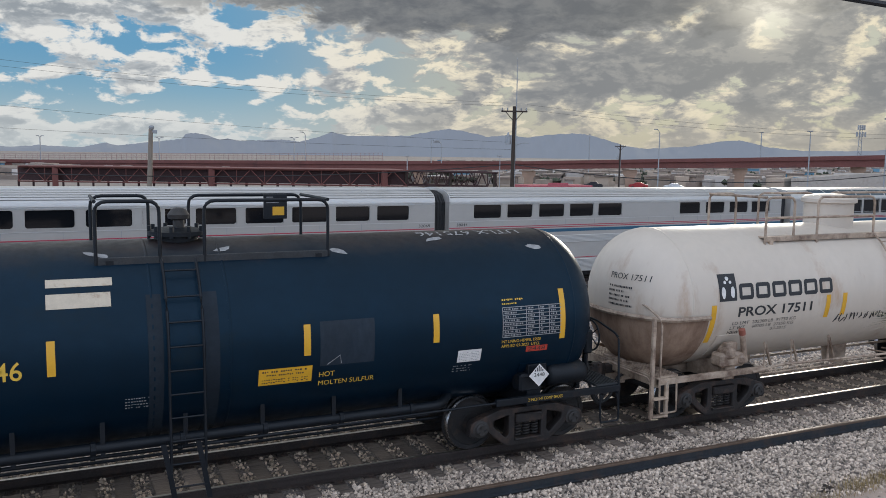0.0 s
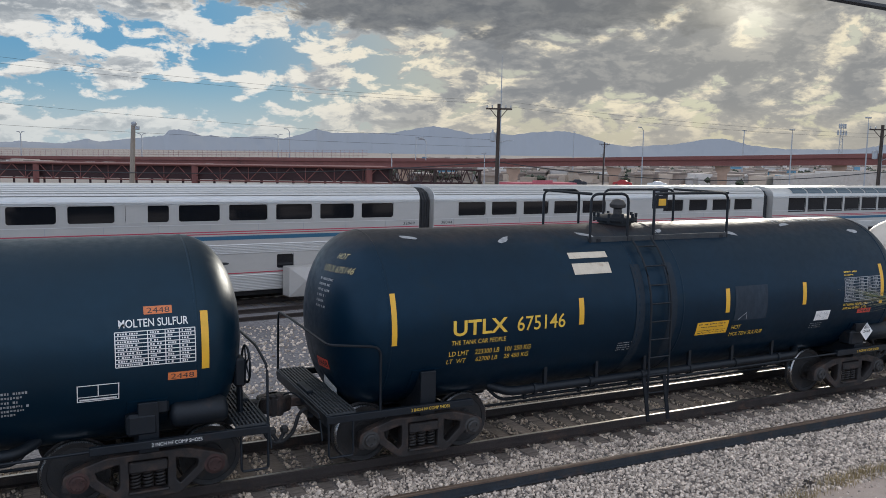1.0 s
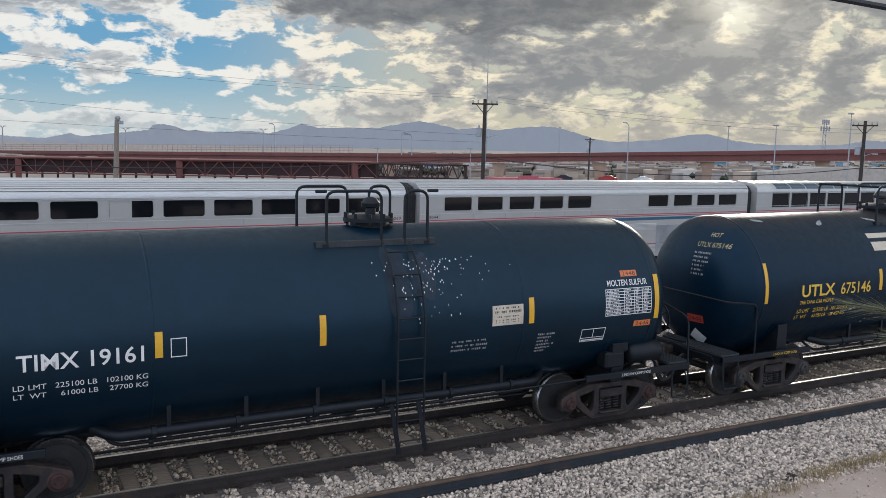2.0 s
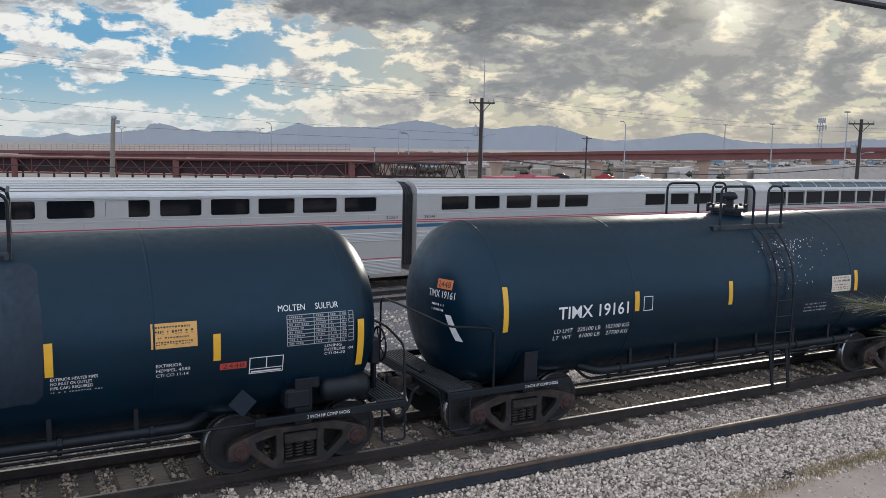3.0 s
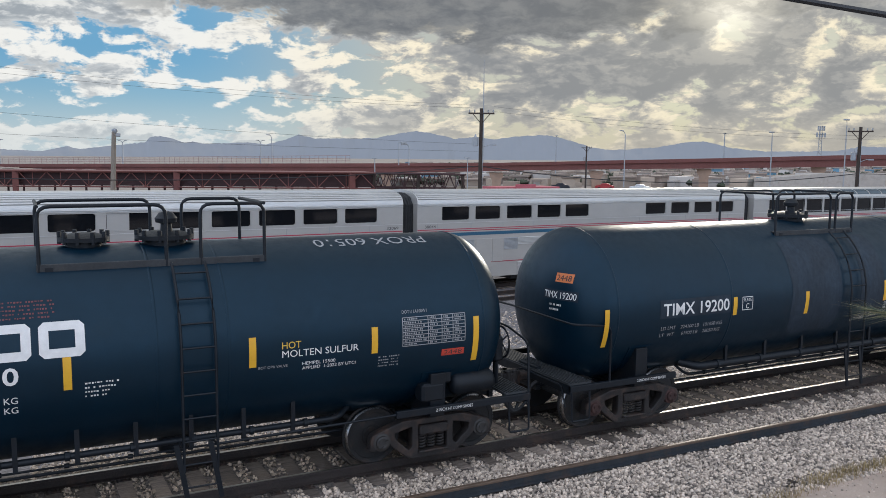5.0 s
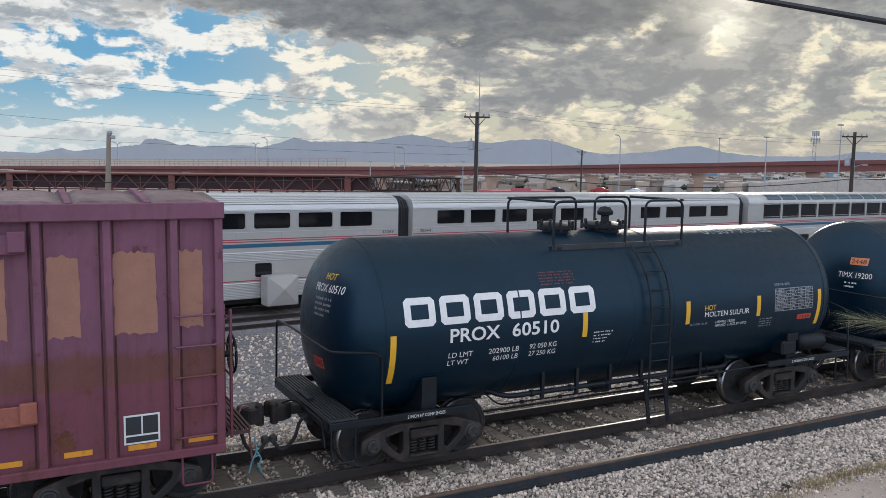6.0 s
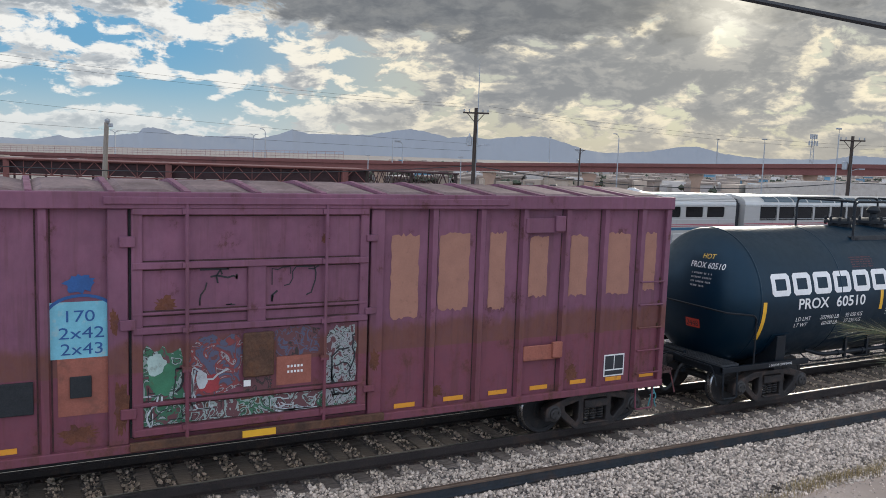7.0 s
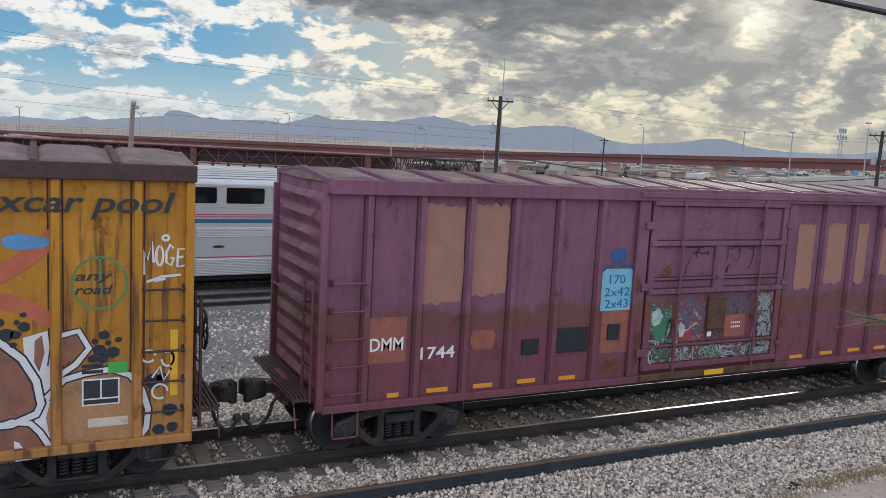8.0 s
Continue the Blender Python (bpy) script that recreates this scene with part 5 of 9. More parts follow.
def make_side_frame():
    rim = [(-1.07, 0.36), (-1.05, 0.56), (-0.82, 0.64), (-0.52, 0.73), (0.52, 0.73), (0.82, 0.64), (1.05, 0.56), (1.07, 0.36), (1.00, 0.33), (0.97, 0.46), (0.79, 0.47), (0.72, 0.38), (0.40, 0.12), (-0.40, 0.12), (-0.72, 0.38), (-0.79, 0.47), (-0.97, 0.46), (-1.00, 0.33)]
    hole_l = [(-0.69, 0.575), (-0.35, 0.655), (-0.35, 0.30), (-0.42, 0.23), (-0.67, 0.46)]
    hole_r = [(-x, y) for x, y in hole_l][::-1]
    mid = [(-0.27, 0.67), (0.27, 0.67), (0.27, 0.21), (-0.27, 0.21)]
    bm = from_curve([ring2(rim, 0.06), ring2(hole_l, 0.05), ring2(hole_r, 0.05), ring2(mid, 0.03)], 0.07, 0.018)
    for v in bm.verts:
        v.co = Vector((v.co.x, v.co.z, v.co.y))
    return mesh_of("side_frame", bm, M_TRUCK, 40)


def make_spring():
    bm = bmesh.new()
    pts = [(0.062 * math.cos(a), 0.062 * math.sin(a), 0.24 + 0.24 * a / (2 * math.pi * 5)) for a in np.linspace(0, 2 * math.pi * 5, 60)]
    tube(bm, pts, 0.017, 6)
    return mesh_of("spring", bm, M_TRUCK, 60)


def make_bolster():
    bm = bmesh.new()
    box(bm, -0.25, 0.25, -1.22, 1.22, 0.49, 0.64)
    box(bm, -0.27, 0.27, -1.24, 1.24, 0.20, 0.235)
    return mesh_of("bolster", bm, M_TRUCK, None, 0.02)


def make_wheel():
    bm = bmesh.new()
    lathe_y(bm, [(-0.07, 0.10), (-0.075, 0.17), (-0.01, 0.20), (0.015, 0.34), (-0.055, 0.375), (-0.068, 0.438), (-0.045, 0.459)], 40)
    bm.faces.ensure_lookup_table()
    bm2 = bm
    loft(bm2, [[(r * math.cos(2 * math.pi * k / 40), y, r * math.sin(2 * math.pi * k / 40)) for k in range(40)] for y, r in ((-0.045, 0.459), (0.035, 0.457), (0.05, 0.478), (0.07, 0.484), (0.078, 0.470), (0.06, 0.36), (0.05, 0.12))])
    for f in bm2.faces:
        c = f.calc_center_median()
        if math.hypot(c.x, c.z) > 0.443 and -0.065 < c.y < 0.04:
            f.material_index = 1
    return mesh_of("wheel", bm2, (M_WHEEL, M_TREAD), 35)


def make_axle():
    bm = bmesh.new()
    lathe_y(bm, [(-1.02, 0.075), (-0.80, 0.085), (-0.6, 0.08), (0, 0.075), (0.6, 0.08), (0.80, 0.085), (1.02, 0.075)], 14)
    return mesh_of("axle", bm, M_WHEEL, 40)


def make_cap(red):
    bm = bmesh.new()
    lathe_y(bm, [(-1.23, 0.03), (-1.235, 0.085), (-1.22, 0.105), (-1.19, 0.11), (-1.18, 0.145), (-1.06, 0.15), (-1.05, 0.12)], 20)
    for k in range(3):
        a = 2 * math.pi * k / 3 + 0.4
        lathe_y(bm, [(-1.255, 0.022), (-1.22, 0.024)], 6, 0.062 * math.cos(a), 0.062 * math.sin(a))
    return mesh_of("bearing_cap", bm, M_REDHUB if red else M_CAP, 35)


WHEELSETS = []


def truck(car, xc, red=False):
    """A two-axle truck under a car, centred on xc: cast side frames on springs, and two wheelsets that roll."""
    for s in (-1, 1):
        f = put("side_frame", shared("frame", make_side_frame), car, pose(xc, s * 1.09, 0.0), "grimy cast steel side frame")
        for k in (-0.165, 0.0, 0.165):
            put("spring", shared("spring", make_spring), f, pose(k, -s * 0.0, 0.0))
    put("bolster", shared("bolster", make_bolster), car, pose(xc, 0, 0))
    for dx in (-0.889, 0.889):
        w = new("wheelset", shared("axle", make_axle))
        w.parent = car
        w.matrix_local = pose(xc + dx, 0, 0.458)
        put("wheel", shared("wheel", make_wheel), w, pose(0, -0.755, 0))
        put("wheel", shared("wheel", make_wheel), w, pose(0, 0.755, 0, 0, 0, 180))
        put("bearing_cap", shared("cap_red" if red else "cap", lambda: make_cap(red)), w, pose(0, 0, 0))
        put("bearing_cap", shared("cap_red" if red else "cap", lambda: make_cap(red)), w, pose(0, 0, 0, 0, 0, 180))
        WHEELSETS.append((w, xc + dx))


def coupler(car, x, sign, mt):
    """A knuckle coupler on its shank, with the striker, the uncoupling lever and the air hose."""
    bm = bmesh.new()
    box(bm, min(x, x - sign * 0.95), max(x, x - sign * 0.95), -0.085, 0.085, 0.79, 0.95)
    cp = part("coupler", bm, M_TRUCK, car, "grimy coupler shank", bevel=0.02)
    bm = bmesh.new()
    loft(bm, [[(x + sign * u, v, z) for u, v in ((-0.24, -0.10), (-0.10, -0.20), (0.06, -0.22), (0.15, -0.12), (0.04, -0.05), (0.03, 0.07), (0.16, 0.13), (0.13, 0.20), (-0.05, 0.19), (-0.24, 0.10))] for z in (0.74, 1.00)])
    part("knuckle", bm, M_TRUCK, cp, "cast steel knuckle", bevel=0.025)
    bm = bmesh.new()
    lathe_z(bm, [(0.70, 0.04), (0.72, 0.07), (1.03, 0.07), (1.06, 0.035)], 10, x + sign * 0.07, -0.15)
    part("knuckle_pin", bm, M_TRUCK, cp, smooth=40)
    bm = bmesh.new()
    for q in ((-0.30, 0.30, 1.00, 1.09), (-0.30, 0.30, 0.64, 0.72), (-0.30, -0.17, 0.72, 1.00), (0.17, 0.30, 0.72, 1.00)):
        box(bm, x - sign * 0.50 - 0.05, x - sign * 0.50 + 0.05, q[0], q[1], q[2], q[3])
    part("striker", bm, mt, car, "steel striker casting round the coupler", bevel=0.012)
    bm = bmesh.new()
    tube(bm, bent([(x - sign * 0.05, -0.05, 0.98), (x - sign * 0.22, -0.20, 1.08), (x - sign * 0.36, -0.45, 0.98), (x - sign * 0.36, -1.20, 0.98), (x - sign * 0.36, -1.34, 0.62)], 0.08), 0.014, 6)
    part("uncoupling_lever", bm, mt, car, "bent uncoupling lever", smooth=50)
    bm = bmesh.new()
    tube(bm, bent([(x - sign * 0.55, -0.36, 0.86), (x - sign * 0.30, -0.36, 0.80), (x - sign * 0.20, -0.34, 0.45), (x + sign * 0.00, -0.30, 0.28), (x + sign * 0.12, -0.26, 0.46)], 0.16, 6), 0.03, 8)
    hs = part("air_hose", bm, M_RUBBER, car, "black rubber air hose", smooth=50)
    bm = bmesh.new()
    box(bm, x + sign * 0.12 - 0.06, x + sign * 0.12 + 0.06, -0.31, -0.21, 0.44, 0.56)
    part("glad_hand", bm, M_CAP, hs, "metal hose coupling", bevel=0.025)
    bm = bmesh.new()
    tube(bm, [(x - sign * 0.95, -0.36, 0.88), (x - sign * 0.50, -0.36, 0.86)], 0.035, 8)
    tube(bm, [(x - sign * 0.62, -0.36, 0.87), (x - sign * 0.60, -0.47, 0.95)], 0.012, 5)
    part("angle_cock", bm, M_TRUCK, hs, smooth=50)


def handrail(car, pts, mt, r=0.02):
    bm = bmesh.new()
    tube(bm, bent(pts, 0.14), r, 7)
    return part("handrail", bm, mt, car, smooth=50)


def letter(car, r, zax, body, x, z, h, mt, w=None, bold=0.0, slant=0.0, label=""):
    bm = text_bm(body, h, w, bold, slant)
    wrap_tank(bm, x, z, r, zax)
    return letters(bm, mt, car, label, h > 0.12)


def bars(car, r, zax, rows, mt, label="small illegible stencilled lines"):
    """Writing too small to read, as broken bars: rows of (x, z, length, height)."""
    bm = bmesh.new()
    rng = random.Random(int(abs(rows[0][0]) * 100) + len(rows))
    for x, z, length, h in rows:
        u = 0.0
        while u < length - 0.02:
            w = min(rng.uniform(0.014, 0.030), length - u)
            quad(bm, x + u, x + u + w, z + rng.choice((0, 0, 0.2)) * h, z + h * rng.choice((0.75, 0.8)))
            u += w + (0.012 if rng.random() < 0.78 else 0.045)
    z0 = rows[0][1]
    for v in bm.verts:
        v.co.y -= z0
    wrap_tank(bm, 0, z0, r, zax)
    return tagged(part("fine_print", bm, mt, car, label), kind="stuff")


def plate(car, r, zax, x0, x1, z0, z1, mt, label, off=0.004, name="placard"):
    bm = bmesh.new()
    quad(bm, 0, x1 - x0, 0, z1 - z0)
    wrap_tank(bm, x0, z0, r, zax, off)
    return part(name, bm, mt, car, label)


def table(car, r, zax, x0, x1, z0, z1, rows, mt):
    """A stencilled test record: ruled frame with lines of small entries."""
    bm = bmesh.new()
    t = 0.012
    W, Ht = x1 - x0, z1 - z0
    cols = (0.0, 0.40, 0.62, 0.80, 1.0)
    for k in range(rows + 1):
        quad(bm, 0, W, Ht * k / rows - t / 2, Ht * k / rows + t / 2)
    for c in cols:
        quad(bm, W * c - t / 2, W * c + t / 2, 0, Ht)
    rng = random.Random(int(abs(x0) * 37))
    for k in range(rows):
        z = Ht * (k + 0.28) / rows
        h = Ht * 0.42 / rows
        for c, d in zip(cols, cols[1:]):
            u = W * c + 0.03
            end = W * d - 0.03 - rng.uniform(0, 0.35) * W * (d - c)
            while u < end - 0.02:
                w = min(rng.uniform(0.012, 0.026), end - u)
                quad(bm, u, u + w, z, z + h)
                u += w + (0.010 if rng.random() < 0.8 else 0.03)
    wrap_tank(bm, x0, z0, r, zax)
    return tagged(part("record_table", bm, mt, car, "stencilled inspection record table"), kind="stuff")


def head_letter(car, r, zax, xend, depth, body, y, z, h, mt, w=None, back=None):
    if back:
        bm = bmesh.new()
        quad(bm, -0.03, (w or 0.4) + 0.03, -0.03, h + 0.03)
        wrap_head(bm, y, z, r, zax, xend, depth, -1, 0.004)
        part("placard", bm, back, car)
    bm = text_bm(body, h, w)
    wrap_head(bm, y, z, r, zax, xend, depth, -1, 0.008)
    letters(bm, mt, car, each=False)


def head_bars(car, r, zax, xend, depth, y, z, n, w, mt):
    rng = random.Random(n * 7 + int(w * 100))
    bm = bmesh.new()
    for k in range(n):
        u, end = 0.0, w * rng.uniform(0.6, 1)
        while u < end:
            q = rng.uniform(0.014, 0.028)
            quad(bm, u, min(end, u + q), -0.085 * k, -0.085 * k + 0.036)
            u += q + (0.012 if rng.random() < 0.8 else 0.04)
    wrap_head(bm, y, z, r, zax, xend, depth, -1, 0.007)
    tagged(part("fine_print", bm, mt, car, "small illegible stencilled lines"), kind="stuff")


def bar_strip(car, r, zax, x, z0, z1, w=0.10):
    return plate(car, r, zax, x - w / 2, x + w / 2, z0, z1, M_YELLOW, "yellow reflective strip", name="reflector")


def tank_car(xc, half, tank_half, bogie, r, zax, tank_mat, steel, platform, ladder_x, label, head=0.80, hatch=(), red_hub=False, rail_mat=None, grip_mat=None, seams=(), old_white=False, heater=0.08):
    """A stub-sill tank car: tank with dished heads, cradles, end platforms, top platform with rails, ladder, pipes, trucks."""
    rail_mat = rail_mat or M_BLACK
    car = thing("tank_car", label, "tank car", "freight train cars")
    cyl = tank_half - head
    prof = []
    for k in range(13):
        a = math.pi / 2 * k / 12
        prof.append((-cyl - head * math.cos(a), max(0.02, r * math.sin(a) ** 0.86)))
    full = prof + [(-cyl + 2 * cyl * k / 12, r) for k in range(1, 12)] + [(-x, q) for x, q in prof[::-1]]
    bm = bmesh.new()
    lathe_x(bm, full, 72, 0, zax)
    tk = part("tank", bm, tank_mat, car, smooth=50)
    # raised weld rings round the tank
    for x in seams:
        bm = bmesh.new()
        lathe_x(bm, [(x - 0.02, r + 0.001), (x - 0.010, r + 0.007), (x + 0.010, r + 0.007), (x + 0.02, r + 0.001)], 64, 0, zax)
        part("weld_seam", bm, tank_mat, tk, smooth=50)
    for s in (-1, 1):
        e = s * half
        # stub sill, bolster and tank cradle
        bm = bmesh.new()
        box(bm, min(s * (bogie - 1.6), e - s * 0.45), max(s * (bogie - 1.6), e - s * 0.45), -0.26, 0.26, 0.68, 1.02)
        part("stub_sill", bm, steel, car, bevel=0.015)
        for y in (-1, 1):
            bm = bmesh.new()
            loft(bm, [[(s * bogie + dx, y * 0.3, 0.72), (s * bogie + dx, y * 1.32, 0.80), (s * bogie + dx, y * 1.34, 1.10), (s * bogie + dx, y * 1.35, 1.50), (s * bogie + dx, y * 1.24, 1.50), (s * bogie + dx, y * 0.95, 1.12), (s * bogie + dx, y * 0.3, 0.95)] for dx in (-0.13, 0.13)])
            part("cradle", bm, steel, car, "tank cradle on the body bolster", bevel=0.01)
            bm = bmesh.new()
            arc = [math.radians(-50 + 4 * k) for k in range(7)]
            loft(bm, [[(s * bogie + dx, y * (r + 0.014) * math.cos(a), zax + (r + 0.014) * math.sin(a)) for a in arc] + [(s * bogie + dx, y * (r - 0.01) * math.cos(a), zax + (r - 0.01) * math.sin(a)) for a in reversed(arc)] for dx in (-0.26, 0.26)])
            part("saddle_pad", bm, tank_mat, car, "welded pad between cradle and tank")
        # side sill of the end platform
        for y in (-1, 1):
            bm = bmesh.new()
            a, b = sorted((s * (bogie - 0.75), e - s * 0.40))
            box(bm, a, b, y * 1.40 - 0.04, y * 1.40 + 0.04, 0.89, 1.00)
            part("side_sill", bm, steel, car, bevel=0.008)
        # crossover platform with grating
        bm = bmesh.new()
        px0, px1 = sorted((e - s * 0.42, e - s * 0.86))
        for k in range(9):
            x = px0 + (px1 - px0) * k / 8
            box(bm, x - 0.012, x + 0.012, -1.38, 1.38, 1.00, 1.045)
        for k in range(15):
            y = -1.38 + 2.76 * k / 14
            box(bm, px0, px1, y - 0.012, y + 0.012, 1.005, 1.035)
        part("crossover_platform", bm, M_WALK if not old_white else steel, car, "steel grating end platform")
        bm = bmesh.new()
        box(bm, min(e - s * 0.40, e - s * 0.46), max(e - s * 0.40, e - s * 0.46), -1.42, 1.42, 0.84, 1.02)
        part("end_sill", bm, steel, car, bevel=0.01)
        handrail(car, [(e - s * 0.45, -1.40, 1.02), (e - s * 0.45, -1.40, 2.05), (e - s * 0.45, -0.9, 2.25), (e - s * 0.45, 0.9, 2.25), (e - s * 0.45, 1.40, 2.05), (e - s * 0.45, 1.40, 1.02)] if s < 0 and old_white else [(e - s * 1.25, -1.41, 0.95), (e - s * 1.25, -1.41, 1.98), (e - s * 0.42, -1.41, 2.08), (e - s * 0.42, 0.6, 2.10), (e - s * 0.42, 1.35, 2.08), (e - s * 0.42, 1.40, 1.02)] if s < 0 else [(e - s * 0.42, 1.40, 1.02), (e - s * 0.42, 1.40, 2.0), (e - s * 0.42, -0.7, 2.0), (e - s * 0.42, -1.36, 1.85), (e - s * 0.42, -1.40, 1.02)], grip_mat or steel)
        # step under the corner
        bm = bmesh.new()
        xs = e - s * 0.62
        tube(bm, bent([(xs - 0.19, -1.42, 0.92), (xs - 0.19, -1.44, 0.38), (xs + 0.19, -1.44, 0.38), (xs + 0.19, -1.42, 0.92)], 0.05), 0.018, 6)
        part("sill_step", bm, grip_mat or steel, car, smooth=50)
        coupler(car, e, s, steel)
        truck(car, s * bogie, red_hub)
    # side rod, and the hangers of the pipes
    bm = bmesh.new()
    tube(bm, [(max(ladder_x) + 0.1, -1.38, 0.90), (bogie - 0.70, -1.40, 0.945)], 0.020, 8)
    part("side_rod", bm, steel, car, smooth=50)
    for k in range(0 if old_white else 6):
        x = -(bogie - 2.3) + (2 * bogie - 4.6) * k / 5
        bm = bmesh.new()
        box(bm, x - 0.03, x + 0.03, -1.15, -1.09, 0.83, zax - math.sqrt(r * r - 1.14 ** 2) + 0.03)
        part("pipe_hanger", bm, steel, car)
    # heater mains slung under the tank
    for y, z, rad in () if old_white else ((-1.10, 0.93, heater), (-0.80, 0.70, heater * 0.35)):
        bm = bmesh.new()
        tube(bm, bent([(-(bogie - 1.35), y + 0.25, 1.0), (-(bogie - 1.6), y, z), (bogie - 1.6, y, z), (bogie - 1.35, y + 0.25, 1.0)], 0.15), rad, 10)
        part("heater_pipe", bm, steel, car, "dark heater pipe under the tank", smooth=50)
        for k in range(6):
            x = -(bogie - 2.1) + (2 * bogie - 4.2) * k / 5
            bm = bmesh.new()
            lathe_x(bm, [(x - 0.035, rad + 0.004), (x - 0.03, rad + 0.018), (x + 0.03, rad + 0.018), (x + 0.035, rad + 0.004)], 12, y, z)
            part("pipe_clamp", bm, steel, car)
    bm = bmesh.new()
    tube(bm, [(-(bogie - 1.2), -0.5, 0.52), (bogie - 1.2, -0.5, 0.52)], 0.022, 6)
    tube(bm, [(-(bogie - 1.2), 0.55, 0.56), (bogie - 1.2, 0.55, 0.56)], 0.03, 6)
    part("brake_pipe", bm, steel, car, smooth=50)
    bm = bmesh.new()
    lathe_z(bm, [(0.42, 0.10), (0.45, 0.22), (0.60, 0.24), (zax - r + 0.05, 0.26)], 16, 0.3, 0)
    part("bottom_outlet", bm, steel, car, smooth=40)
    # air reservoir and brake valve on the end at higher x
    ra = bogie + 0.28
    bm = bmesh.new()
    lathe_x(bm, [(ra, 0.05), (ra + 0.03, 0.15), (ra + 0.09, 0.19), (ra + 0.71, 0.19), (ra + 0.77, 0.15), (ra + 0.80, 0.05)], 20, -1.18, 1.26)
    part("air_reservoir", bm, steel, car, "cylindrical air reservoir", smooth=40)
    bm = bmesh.new()
    box(bm, bogie - 0.28, bogie + 0.12, -1.36, -1.05, 1.05, 1.35)
    box(bm, bogie - 0.10, bogie + 0.28, -1.30, -1.10, 1.30, 1.52)
    part("brake_valve", bm, steel, car, bevel=0.04)
    # handbrake wheel
    bm = bmesh.new()
    hx, hy, hz = half - 0.58, -0.75, 1.75
    ring = [(hx, hy + 0.27 * math.cos(a), hz + 0.27 * math.sin(a)) for a in np.linspace(0, 2 * math.pi, 25)]
    tube(bm, ring, 0.018, 6)
    for k in range(5):
        a = 2 * math.pi * k / 5
        tube(bm, [(hx, hy, hz), (hx, hy + 0.26 * math.cos(a), hz + 0.26 * math.sin(a))], 0.012, 5)
    part("brake_wheel", bm, M_BLACK, car, "spoked handbrake wheel", smooth=50)
    bm = bmesh.new()
    box(bm, hx - 0.20, hx - 0.03, hy - 0.14, hy + 0.14, hz - 0.30, hz + 0.12)
    box(bm, hx - 0.14, hx - 0.06, hy - 0.06, hy + 0.06, 1.0, hz - 0.3)
    part("brake_housing", bm, steel, car, bevel=0.03)
    # top platform
    x0, x1, px, front, back = platform
    zt = zax + r
    zp = zt - 0.20
    bm = bmesh.new()
    for y0, y1 in ((front, -0.42), (0.42, back)):
        box(bm, x0, x1, y0, y1, zp, zp + 0.03)
    for y in (front, back):
        box(bm, x0, x1, y - 0.02, y + 0.02, zp - 0.06, zp + 0.04)
    part("top_platform", bm, M_WALK if not old_white else steel, car, "steel walkway round the hatch", bevel=0.006)
    for x in (x0 + 0.15, x1 - 0.15):
        for y in (front, back):
            bm = bmesh.new()
            yy = y * 0.98
            box(bm, x - 0.05, x + 0.05, yy - 0.04, yy + 0.04, zax + math.sqrt(max(0.05, r * r - yy * yy)) - 0.08, zp)
            part("platform_bracket", bm, rail_mat, car)
    h = 0.80
    for pts in px:
        bm = bmesh.new()
        tube(bm, bent(pts(zp, h), 0.16), 0.025, 8)
        part("guard_rail", bm, rail_mat, car, smooth=50)
    # hatch with bolts
    for hx0, hr, valve in hatch:
        bm = bmesh.new()
        lathe_z(bm, [(zt - 0.12, hr * 0.72), (zt + 0.05, hr * 0.72), (zt + 0.06, hr), (zt + 0.12, hr), (zt + 0.13, hr * 0.9), (zt + 0.17, hr * 0.5)], 28, hx0, 0)
        hc = part("hatch", bm, steel, car, "bolted round hatch", smooth=35)
        for k in range(10):
            a = 2 * math.pi * k / 10
            bm = bmesh.new()
            lathe_z(bm, [(zt + 0.03, 0.03), (zt + 0.20, 0.03)], 6, hx0 + hr * 0.93 * math.cos(a), hr * 0.93 * math.sin(a))
            part("bolt", bm, M_BLACK, hc)
        if valve:
            bm = bmesh.new()
            lathe_z(bm, [(zt + 0.10, 0.09), (zt + 0.28, 0.08), (zt + 0.30, 0.15), (zt + 0.36, 0.16), (zt + 0.44, 0.10), (zt + 0.46, 0.03)], 14, hx0 + 0.02, -0.05)
            part("valve", bm, M_CAP if valve == 2 else M_BLACK, hc, "capped safety valve", smooth=40)
    # ladder down the near side
    for lx in ladder_x:
        bm = bmesh.new()
        for s in (-0.225, 0.225):
            pts = [(lx + s, -math.sqrt(max(0.02, (r + 0.10) ** 2 - (z - zax) ** 2)), z) for z in np.linspace(zp, zax, 9)] + [(lx + s, -(r + 0.10), zax - 0.6), (lx + s, -(r + 0.10), 0.62)]
            tube(bm, pts, 0.020, 6)
        ld = part("ladder", bm, rail_mat, car, smooth=50)
        for k in range(9):
            z = 0.72 + (zp - 0.85) * k / 8
            y = -math.sqrt((r + 0.10) ** 2 - (z - zax) ** 2) if z > zax else -(r + 0.10)
            bm = bmesh.new()
            tube(bm, [(lx - 0.225, y, z), (lx + 0.225, y, z)], 0.014, 6)
            part("rung", bm, rail_mat, ld)
        for s in (-0.225, 0.225):
            bm = bmesh.new()
            loft(bm, [[(lx + s + o + dx, -(r + 0.1) + dy, z) for dx, dy in ((-0.035, -0.012), (0.035, -0.012), (0.035, 0.012), (-0.035, 0.012))] for z, o in ((1.02, -0.10), (0.62, -0.03), (0.20, 0.04))])
            tube(bm, [(lx + s, -(r + 0.1), 0.95), (lx + s, -0.9, 0.9)], 0.016, 5)
            part("ladder_foot", bm, rail_mat, ld, "flat steel strap below the ladder")
        bm = bmesh.new()
